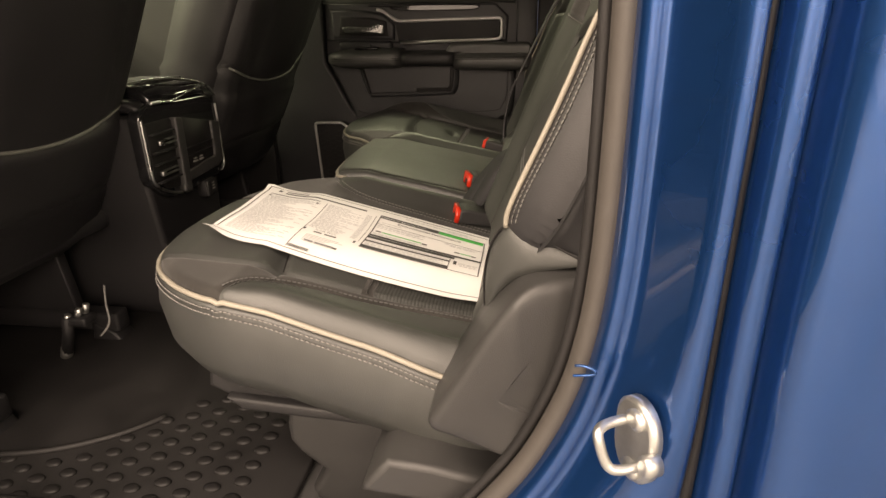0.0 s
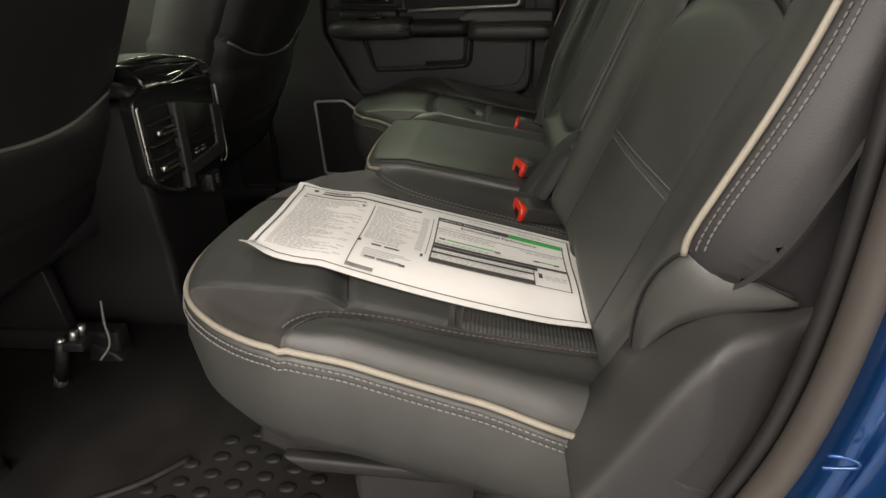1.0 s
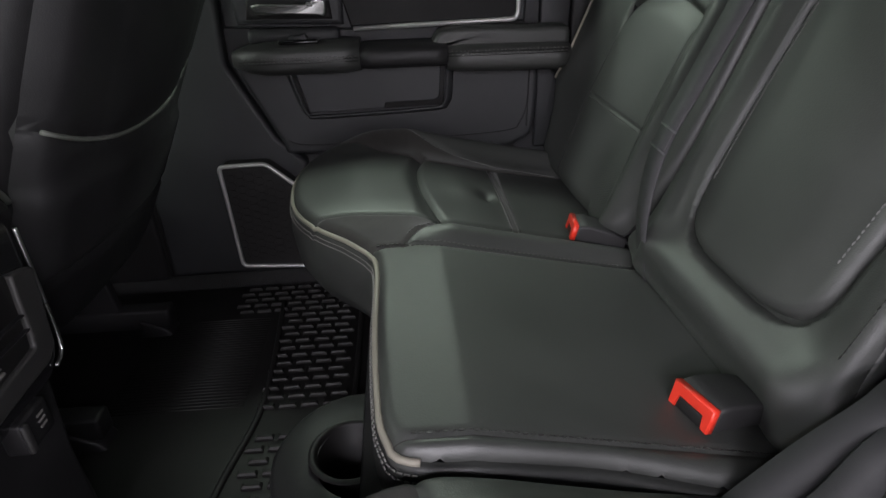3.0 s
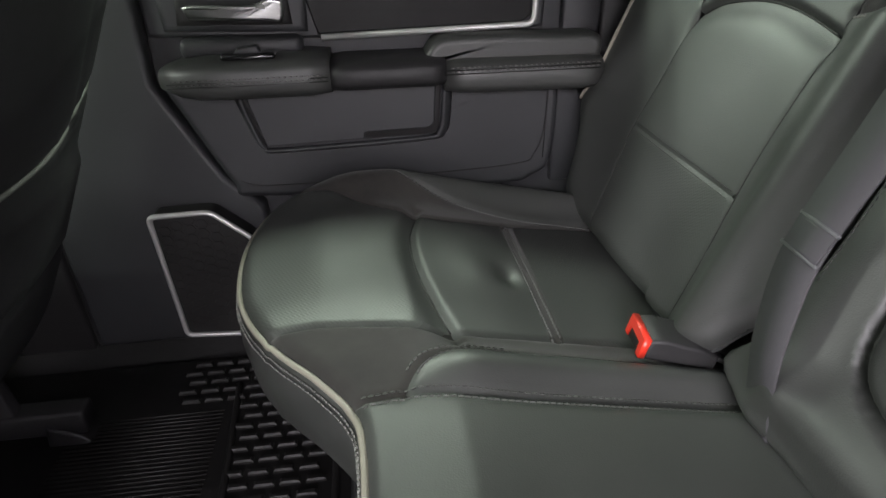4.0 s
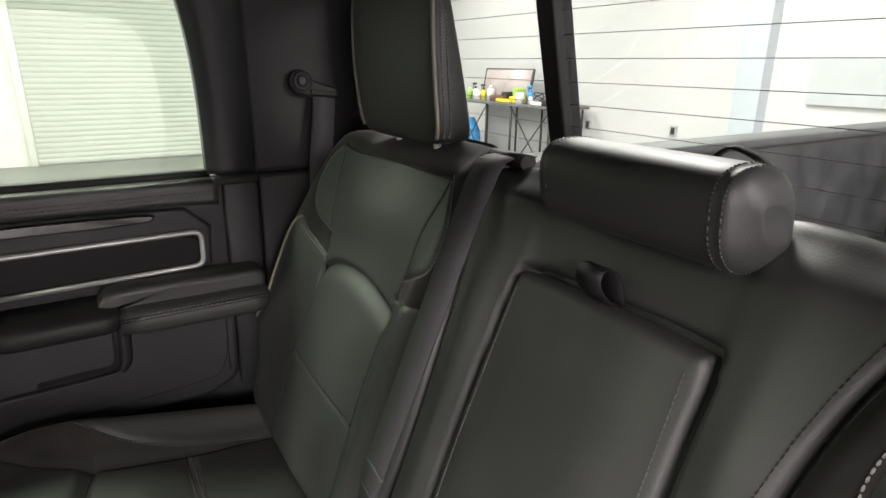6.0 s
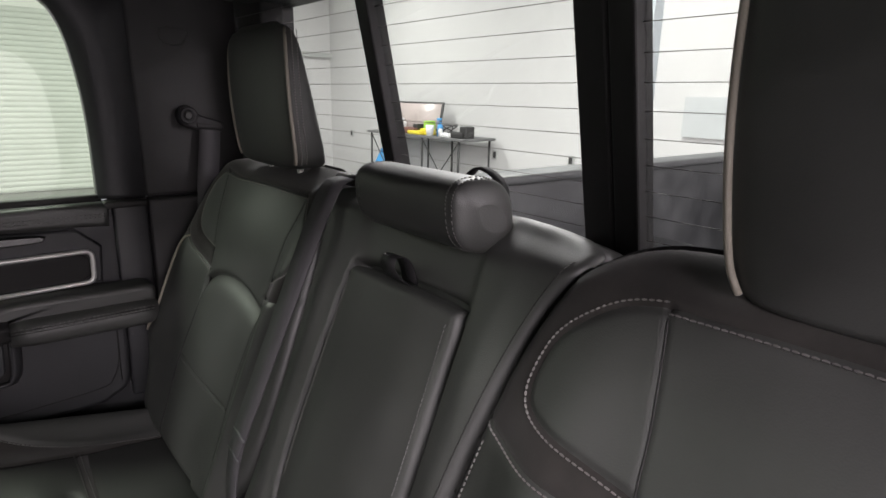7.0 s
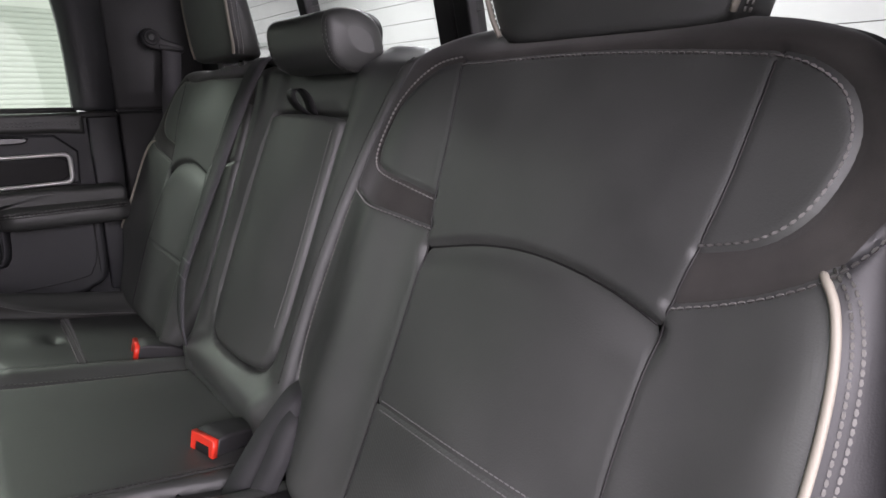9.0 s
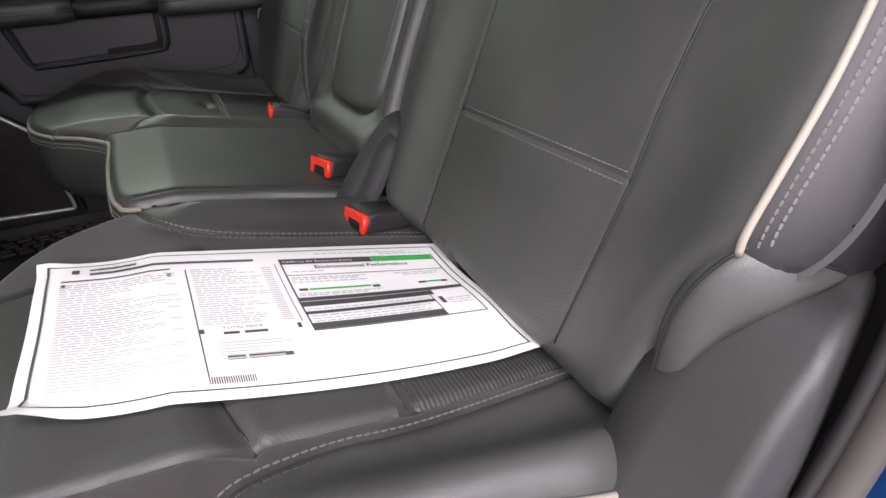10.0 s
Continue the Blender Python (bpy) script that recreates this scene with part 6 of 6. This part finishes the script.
EDGES = (([(-0.697, -0.204, 0.480), (-0.697, -0.2045, 0.415), (-0.697, -0.203, 0.358), (-0.697, -0.190, 0.338), (-0.697, -0.160, 0.320), (-0.697, -0.120, 0.306), (-0.697, -0.086, 0.301)], 0.0032),
         ([(-0.697, 0.0865, 0.474), (-0.697, 0.0875, 0.40), (-0.697, 0.087, 0.334), (-0.697, 0.080, 0.318), (-0.697, 0.066, 0.311)], 0.0026),
         ([(-0.765, -0.130, 0.543), (-0.745, -0.085, 0.546), (-0.732, -0.030, 0.545), (-0.722, 0.040, 0.534), (-0.718, 0.080, 0.522), (-0.716, 0.108, 0.508), (-0.714, 0.118, 0.490)], 0.0032),
         ([(-0.694, -0.166, 0.508), (-0.694, -0.125, 0.506), (-0.695, -0.088, 0.503)], 0.0036),
         ([(-0.697, -0.086, 0.503), (-0.699, -0.04, 0.510), (-0.704, 0.010, 0.516), (-0.710, 0.052, 0.522)], 0.0018))
for line, r in EDGES:
    part("chrome_edge", tube(smooth_line(line, 50), r, 8), CHROME, con, "thin chrome edge")
part("vent_backing", prism(round_poly([(-0.196, 0.470), (-0.196, 0.352), (-0.160, 0.326), (-0.112, 0.318), (-0.106, 0.470)], 0.008).tolist(), -0.702, -0.696, "x", 0.001, 1), RUBBER, con)
part("port_backing", prism([(-0.080, 0.468), (-0.080, 0.345), (0.046, 0.348), (0.046, 0.440)], -0.702, -0.696, "x", 0.001, 1), RUBBER, con)
part("divider", prism(round_poly([(-0.113, 0.306), (-0.086, 0.300), (-0.079, 0.466), (-0.105, 0.471)], 0.004).tolist(), -0.702, -0.684, "x", 0.004, 3), COVER, con, "dark grey upright bar")
part("port_surround", prism(round_poly([(-0.082, 0.345), (-0.082, 0.322), (0.052, 0.328), (0.070, 0.340), (0.082, 0.432), (0.046, 0.440), (0.040, 0.356)], 0.005).tolist(), -0.702, -0.690, "x", 0.003), COVER, con, "dark grey port surround")
for k in range(2):
    z = 0.428 - k * 0.062
    y0 = -0.176 - 0.010 * k
    for dz in (-0.020, 0.018):
        part("vent_vane", rbox(-0.699, -0.686, -0.192, -0.112, z + dz - 0.002, z + dz + 0.002, 0.0012), BLACK, con)
    for dz in (-0.005, 0.004):
        part("vent_tab", rbox(-0.690, -0.682, y0, y0 + 0.058, z + dz - 0.0012, z + dz + 0.0012, 0.0008), CHROME, con, "chrome vent tab")
    part("vent_tab_end", rbox(-0.690, -0.680, y0 - 0.003, y0 + 0.010, z - 0.006, z + 0.006, 0.003), CHROME, con, "chrome vent tab")
for z in (0.395, 0.378):
    part("port_shelf", rbox(-0.698, -0.690, -0.078, 0.042, z - 0.001, z + 0.001, 0.0), BLACK, con)
for k in range(2):
    y = -0.050 + k * 0.026
    part("usb_port", rbox(-0.697, -0.693, y, y + 0.018, 0.3575, 0.3615, 0.001, 1), THREAD, con)
    part("usb_port", rbox(-0.697, -0.693, y + 0.003, y + 0.016, 0.3650, 0.3675, 0.001, 1), THREAD, con)
part("power_outlet", rbox(-0.715, -0.690, -0.025, 0.024, 0.266, 0.306, 0.004), BLACK, con)
part("outlet_edge", rbox(-0.692, -0.686, -0.025, -0.016, 0.268, 0.304, 0.002), COVER, con)
for k in range(3):
    part("outlet_mark", rbox(-0.6905, -0.6890, 0.001, 0.012, 0.280 + k * 0.007, 0.2825 + k * 0.007, 0.0), THREAD, con)


# ---- belts and buckles ----
def buckle(x, y, z, yaw, pitch, label, stalk):
    ob = thing("seat_belt_buckle", label, "belt buckle", "seat belt buckles")
    m = pose(x, y, z, 0, pitch, yaw)
    body = prism([(0.004, -0.012), (0.004, 0.012), (0.020, 0.0155), (0.058, 0.0135), (0.082, 0.008), (0.082, -0.010)], -0.025, 0.025, "y", 0.004, 3)
    body.transform(m)
    part("body", body, PLASTIC, ob)
    slot = rbox(-0.001, 0.010, -0.0235, 0.0235, -0.0125, 0.0, 0.002)
    slot.transform(m)
    part("slot", slot, RUBBER, ob)
    red = prism([(-0.024, 0.0125), (0.024, 0.0125), (0.024, -0.012), (0.016, -0.012), (0.014, 0.001), (-0.014, 0.001), (-0.016, -0.012), (-0.024, -0.012)], -0.003, 0.006, "x", 0.0012, 1)
    red.transform(m)
    part("release_button", red, RED, ob, "bright red release button")
    p = [tuple(m @ Vector(v)) for v in ((0.075, 0, 0), (0.10, 0, -0.004), stalk)]
    part("stalk", ribbon(p, (0, 1, 0), 0.028, 0.002, 14), BELT, ob)
    bolt = tube([tuple(m @ Vector(v)) for v in ((0.082, -0.012, 0.0), (0.100, -0.013, -0.004))], 0.003, 8)
    part("wire", bolt, STEEL, ob)
    return ob


buckle(-0.052, -0.276, 0.327, 12, 12, "seat belt buckle with red button beside the paper sheet", (0.14, 0.0, -0.03))
buckle(-0.048, -0.112, 0.347, 16, 12, "seat belt buckle with red button on the centre cushion", (0.14, 0.0, -0.03))
buckle(-0.042, 0.294, 0.338, -8, 14, "seat belt buckle with red button on the far cushion", (0.14, 0.0, -0.03))

belt = thing("centre_seat_belt", "dark grey seat belt webbing hanging down the seat back", "seat belt")
pts = [on_back(np.array([a]), np.array([b]), np.array([h]), 1)[0] for a, b, h in ((0.252, 0.900, -0.055), (0.252, 0.888, -0.022), (0.244, 0.868, 0.004), (0.226, 0.80, 0.022), (0.209, 0.68, 0.036), (0.198, 0.56, 0.046), (0.192, 0.466, 0.050), (0.181, 0.39, 0.036), (0.176, 0.34, 0.014), (0.172, 0.28, -0.020))]
part("webbing", ribbon(pts, [(-0.32, 0.95, 0.0)] * 4 + [(-0.26, 0.96, 0.0), (-0.08, 0.99, 0.0), (0.10, 1.0, 0.05), (0.16, 1.0, 0.10), (0.16, 1.0, 0.10), (0.16, 1.0, 0.10)], 0.043, 0.0012, 60), BELT, belt)
clip_m = on_back(np.array([0.193]), np.array([0.477]), np.array([0.0515]), 1)[0]
for off in (-0.014, 0.014):
    c = clip_m + UP_B * off
    part("slider", tube([c + np.array([-0.002, -0.024, 0.0]), c + np.array([0.002, 0.024, 0.0])], 0.0018, 8), RAIL, belt, "grey slider bar")
part("slider_plate", ribbon([clip_m - UP_B * 0.014, clip_m, clip_m + UP_B * 0.014], (0.10, 1.0, 0.05), 0.043, 0.0012, 8), BELT, belt)
part("belt_guide", fixed(loft([[tuple(pts[1] + np.array([0.012 * math.cos(a) + 0.010, w, 0.010 * math.sin(a) - 0.004])) for a in np.linspace(0, 2 * math.pi, 12, endpoint=False)] for w in (-0.035, 0.035)])), PLASTIC, belt)

far_belt = thing("far_seat_belt", "dark seat belt hanging from a pivoting anchor on the pillar", "seat belt")
part("webbing", ribbon([(0.236, 0.826, 0.908), (0.230, 0.820, 0.86), (0.216, 0.812, 0.76), (0.206, 0.800, 0.62)], (1, 0, 0.05), 0.046, 0.0012, 30), BELT, far_belt)
part("anchor", prism(round_poly([(0.166, 0.934), (0.176, 0.950), (0.196, 0.952), (0.214, 0.930), (0.262, 0.916), (0.270, 0.902), (0.262, 0.892), (0.206, 0.898), (0.180, 0.904), (0.168, 0.916)], 0.010).tolist(), 0.822, 0.842, "y", 0.006, 3), BLACK, far_belt, "black pivoting belt guide")
part("slot", prism(round_poly([(0.206, 0.914), (0.260, 0.906), (0.260, 0.898), (0.206, 0.903)], 0.003).tolist(), 0.819, 0.830, "y", 0.002, 2), RUBBER, far_belt)
TURN_B = np.linspace(0, 2 * math.pi, 20, endpoint=False)
part("bolt_ring", fixed(loft([[(0.190 + r * math.cos(a), y, 0.929 + r * math.sin(a)) for a in TURN_B] for r, y in ((0.019, 0.824), (0.019, 0.816), (0.014, 0.814), (0.011, 0.819), (0.002, 0.819))])), BLACK, far_belt)
part("bolt_cap", fixed(loft([[(0.190 + r * math.cos(a), y, 0.929 + r * math.sin(a)) for a in TURN_B] for r, y in ((0.009, 0.822), (0.009, 0.817), (0.006, 0.8155))])), COVER, far_belt)

near_belt = thing("lap_belt_ends", "black belt straps rising between the seat backs", "seat belt")
part("webbing", ribbon([(-0.050, -0.196, 0.300), (-0.034, -0.200, 0.330), (-0.004, -0.205, 0.374), (0.030, -0.208, 0.412), (0.052, -0.200, 0.422), (0.075, -0.190, 0.420)], (0.45, -0.8, -0.3), 0.034, 0.0022, 30), DARK_BELT, near_belt)
part("webbing", ribbon([(-0.036, -0.226, 0.295), (-0.020, -0.229, 0.326), (0.000, -0.231, 0.362), (0.020, -0.228, 0.393), (0.042, -0.222, 0.404), (0.066, -0.214, 0.402)], (0.55, -0.7, -0.4), 0.030, 0.0022, 30), DARK_BELT, near_belt)

# ---- printed sheet on the near seat ----
sheet_thing = thing("window_sticker", "creased white printed price sheet lying on the leather seat", "paper sheet")
C00, C10, C11, C01 = np.array([-0.379, -0.334]), np.array([0.027, -0.343]), np.array([0.028, -0.578]), np.array([-0.376, -0.562])


def on_paper(u, v, up=0.0):
    """u from the front edge to the seat back, v from the top edge to the bottom edge of the print."""
    u, v = np.asarray(u, float), np.asarray(v, float)
    p = (1 - u)[:, None] * ((1 - v)[:, None] * C00 + v[:, None] * C01) + u[:, None] * ((1 - v)[:, None] * C10 + v[:, None] * C11)
    p[:, 1] -= 0.018 * np.sin(math.pi * u) * v
    z = seat_top(p[:, 0]) + 0.0135
    z += 0.010 * np.exp(-((u - 0.02) / 0.10) ** 2) + 0.003 * np.sin(3 * math.pi * v + 2 * u) * (0.3 + u * 0.5) + 0.004 * ease(v, 0.8, 1.0) * ease(u, 0.85, 1.0)
    z += 0.012 * ease(v, 0.90, 1.0) * (1 - ease(u, 0.0, 0.10)) + 0.006 * ease(0.10 - v, 0, 0.1) * (1 - ease(u, 0.0, 0.08))
    return np.stack([p[:, 0], p[:, 1], z + up], 1)


def paper_patch(u0, u1, v0, v1, up, nu=2, nv=2):
    us, vs = np.meshgrid(np.linspace(u0, u1, nu), np.linspace(v0, v1, nv), indexing="ij")
    verts = on_paper(us.ravel(), vs.ravel(), up)
    faces = [(i * nv + j, i * nv + j + 1, (i + 1) * nv + j + 1, (i + 1) * nv + j) for i in range(nu - 1) for j in range(nv - 1)]
    return (list(map(tuple, verts)), faces)


def paper_print(name, boxes, mat, label=""):
    data = ([], [])
    for u0, u1, v0, v1 in boxes:
        data = join(data, paper_patch(u0, u1, v0, v1, 0.0008, max(2, int((u1 - u0) * 24) + 1), max(2, int((v1 - v0) * 16) + 1)))
    return part(name, data, mat, sheet_thing, label)


body = paper_patch(0, 1, 0, 1, 0.0, 40, 28)
under = paper_patch(0, 1, 0, 1, -0.0008, 40, 28)
part("sheet", join(body, (under[0], [f[::-1] for f in under[1]])), PAPER, sheet_thing)
EDGE_U, EDGE_V = 0.022, 0.040
paper_print("border", [(EDGE_U, 1 - EDGE_U, EDGE_V, EDGE_V + 0.007), (EDGE_U, 1 - EDGE_U, 0.955, 0.962), (EDGE_U, EDGE_U + 0.005, EDGE_V, 0.96), (1 - EDGE_U - 0.005, 1 - EDGE_U, EDGE_V, 0.96)], INK, "black printed border")
rng = random.Random(5)
rows = []
for col, u0, u1, v0, v1, full in (("a", 0.050, 0.285, 0.200, 0.90, 0.72), ("b", 0.312, 0.500, 0.180, 0.62, 0.70)):
    k = int((v1 - v0) / 0.0165)
    for i in range(k):
        v = v0 + i * 0.0165
        x, end = u0, u0 + (u1 - u0) * (full + rng.uniform(-0.35, 0.28))
        while x < end:
            w = rng.uniform(0.008, 0.030)
            rows.append((x, min(x + w, end), v, v + 0.0075))
            x += w + 0.004
        if col == "b" or i % 5 == 0:
            rows.append((u1 - 0.03, u1 - 0.008, v, v + 0.0075))
for i in range(6):
    v = 0.72 + i * 0.018
    rows.append((0.33, 0.33 + rng.uniform(0.08, 0.15), v, v + 0.008))
tagged(paper_print("small_print", rows, INK_PALE, "grey lines of small print"), kind="stuff")
bold = [(0.105, 0.20, 0.075, 0.090), (0.105, 0.46, 0.108, 0.128), (0.052, 0.27, 0.165, 0.176), (0.345, 0.375, 0.655, 0.672), (0.385, 0.43, 0.655, 0.672), (0.34, 0.372, 0.80, 0.822), (0.378, 0.46, 0.80, 0.822), (0.30, 0.3025, 0.18, 0.90), (0.505, 0.507, 0.16, 0.62), (0.07, 0.085, 0.075, 0.11)]
bold += [(0.053, 0.060, 0.195, 0.215), (0.262, 0.270, 0.205, 0.232), (0.302, 0.311, 0.63, 0.66), (0.492, 0.500, 0.63, 0.665)]
bold += [(0.30 + 0.004 * k, 0.302 + 0.004 * k, 0.90, 0.935) for k in range(20)]
paper_print("bold_print", bold, INK, "bold black lines of print")
# boxed panel with the green bar
BU0, BU1, BV0, BV1 = 0.520, 0.955, 0.120, 0.690
frame_boxes = [(BU0, BU1, BV0, BV0 + 0.006), (BU0, BU1, BV1, BV1 + 0.006), (BU0, BU0 + 0.004, BV0, BV1), (BU1 - 0.004, BU1, BV0, BV1), (BU0, BU1, 0.255, 0.260), (BU0, BU1, 0.440, 0.470), (BU0, 0.855, 0.475, 0.515), (BU0, 0.84, 0.555, 0.578), (BU0, 0.84, 0.645, 0.688), (0.84, 0.843, 0.52, 0.69), (BU0, BU0 + 0.245, BV0 + 0.004, BV0 + 0.046)]
for one in frame_boxes:
    paper_print("ruled_bar", [one], INK, "black ruled bar")
for one in ((BU0 + 0.246, BU1 - 0.006, BV0 + 0.004, BV0 + 0.046), (0.56, 0.715, 0.368, 0.382), (0.87, 0.91, 0.372, 0.386)):
    paper_print("green_bar", [one], GREEN, "bright green printed bar")
small = []
for v, u0, u1 in ((0.225, 0.54, 0.62), (0.275, 0.53, 0.72), (0.290, 0.53, 0.70), (0.310, 0.53, 0.72), (0.275, 0.80, 0.93), (0.292, 0.82, 0.92), (0.405, 0.53, 0.74), (0.42, 0.53, 0.70), (0.535, 0.53, 0.83), (0.59, 0.53, 0.82), (0.61, 0.53, 0.80), (0.63, 0.53, 0.82), (0.56, 0.875, 0.945), (0.58, 0.875, 0.94), (0.60, 0.88, 0.945), (0.075, 0.62, 0.88), (0.092, 0.80, 0.93)):
    x = u0
    while x < u1:
        w = rng.uniform(0.008, 0.026)
        small.append((x, min(x + w, u1), v, v + 0.008))
        x += w + 0.004
tagged(paper_print("small_print", small, INK_PALE, "grey lines of small print"), kind="stuff")
for one in ((0.535, 0.556, 0.366, 0.384), (0.718, 0.738, 0.372, 0.392), (0.846, 0.868, 0.372, 0.390), (0.912, 0.93, 0.374, 0.392), (0.856, 0.868, 0.54, 0.60)):
    paper_print("panel_mark", [one], INK, "small black mark")


def paper_words(text, u0, v0, size, mat, bold_=0.0):
    cu = bpy.data.curves.new("words", "FONT")
    cu.body, cu.size, cu.resolution_u, cu.offset = text, size, 2, bold_
    tmp = new("printed_words", cu)
    bpy.context.view_layer.update()
    me = bpy.data.meshes.new_from_object(tmp.evaluated_get(bpy.context.evaluated_depsgraph_get()))
    bpy.data.objects.remove(tmp)
    co = np.zeros(len(me.vertices) * 3)
    me.vertices.foreach_get("co", co)
    co = co.reshape(-1, 3)
    pts = on_paper(u0 + co[:, 0] / 0.40, v0 - co[:, 1] / 0.245, 0.0016)
    me.vertices.foreach_set("co", pts.ravel())
    me.materials.clear()
    me.materials.append(mat)
    me.name = "printed_words"
    ob = new("printed_words", me)
    ob.parent = sheet_thing
    return ob


paper_words("Environmental Performance", 0.600, 0.212, 0.0092, INK, 0.0001)
paper_words("California Air Resources Board", 0.526, 0.157, 0.0058, PAPER)
paper_words("MODEL YEAR", 0.125, 0.088, 0.0052, INK)
paper_words("TOTAL PRICE", 0.345, 0.640, 0.0052, INK)

# ---- floor mat ----
mat_thing = thing("floor_mat", "black rubber floor mat with raised studs and a rim", "floor mat")
part("mat_sheet", rbox(-1.30, -0.245, -0.735, 0.745, 0.003, 0.014, 0.004), RUBBER, mat_thing)
for pts in ([(-0.405, 0.74), (-0.405, 0.30), (-0.42, 0.26)], [(-0.585, 0.66), (-0.565, 0.33), (-0.60, 0.10), (-0.575, -0.10)], [(-0.54, -0.52), (-0.60, -0.58), (-0.70, -0.63), (-0.86, -0.66)], [(-0.44, -0.715), (-0.70, -0.725), (-0.95, -0.72)]):
    line = smooth_line([(x, y, 0.016) for x, y in pts], 40)
    part("rim", tube(line, 0.006, 8), RUBBER, mat_thing)
bar_mesh = mesh_of("raised_bar", *loft([[(-0.015 + 0.003 * q, -0.005 + 0.002 * q, z), (0.015 - 0.003 * q, -0.005 + 0.002 * q, z), (0.015 - 0.003 * q, 0.005 - 0.002 * q, z), (-0.015 + 0.003 * q, 0.005 - 0.002 * q, z)] for q, z in ((0, 0.012), (0, 0.018), (1, 0.021))]), smooth=False)
for j in range(26):
    y = 0.725 - j * 0.0245
    x = -0.418 - 0.012 * (j % 2)
    while x - 0.030 > (-0.578 if y < 0.62 else -0.70):
        if not 0.24 < y < 0.30:
            part("raised_bar", bar_mesh, RUBBER, mat_thing).location = (x - 0.015, y, 0)
        x -= 0.038
stud_mesh = mesh_of("stud", *loft([[(0.016 * r * math.cos(a), 0.011 * r * math.sin(a), z) for a in np.linspace(0, 2 * math.pi, 10, endpoint=False)] for r, z in ((0.92, 0.013), (0.80, 0.0162), (0.42, 0.0175))]))
for i in range(14):
    for j in range(9):
        x, y = -0.335 - i * 0.040, -0.715 + j * 0.034 + (i % 2) * 0.017
        if inside(np.array([(x, y)]), [(-0.32, -0.73), (-0.90, -0.73), (-0.86, -0.67), (-0.70, -0.64), (-0.60, -0.59), (-0.53, -0.50), (-0.48, -0.42), (-0.32, -0.42)])[0]:
            part("stud", stud_mesh, RUBBER, mat_thing).location = (x, y, 0)
ribs = ([], [])
for j in range(34):
    y = 0.60 - j * 0.0085
    v, f = tube([(-0.60, y, 0.0135), (-0.72, y, 0.0135), (-0.84, y, 0.0135)], 0.0022, 5)
    n0 = len(ribs[0])
    ribs[0].extend(v)
    ribs[1].extend(tuple(i + n0 for i in g) for g in f)
tagged(part("rib_pattern", ribs, RUBBER, mat_thing), kind="stuff")

# cup holder moulding under the centre cushion
cup = thing("cup_holder", "black plastic cup holder moulding in front of the centre seat", "cup holder")
ring = lambda r, z: [(-0.372 + r * math.cos(a), 0.008 + r * math.sin(a), z) for a in np.linspace(0, 2 * math.pi, 32, endpoint=False)]
part("cup", fixed(loft([ring(0.050, 0.205), ring(0.046, 0.208), ring(0.041, 0.204), ring(0.037, 0.13), ring(0.001, 0.13)], caps=False)), RUBBER, cup)
part("housing", fixed(loft([[(-0.36 + r * 0.105 * math.cos(a) * (1.0 if math.cos(a) < 0 else 0.9), 0.0 + r * 0.115 * math.sin(a), z) for a in np.linspace(0, 2 * math.pi, 40, endpoint=False)] for r, z in ((0.80, 0.0), (0.90, 0.10), (1.0, 0.185), (0.98, 0.198), (0.93, 0.202), (0.50, 0.200))], caps=False)), PLASTIC, cup)
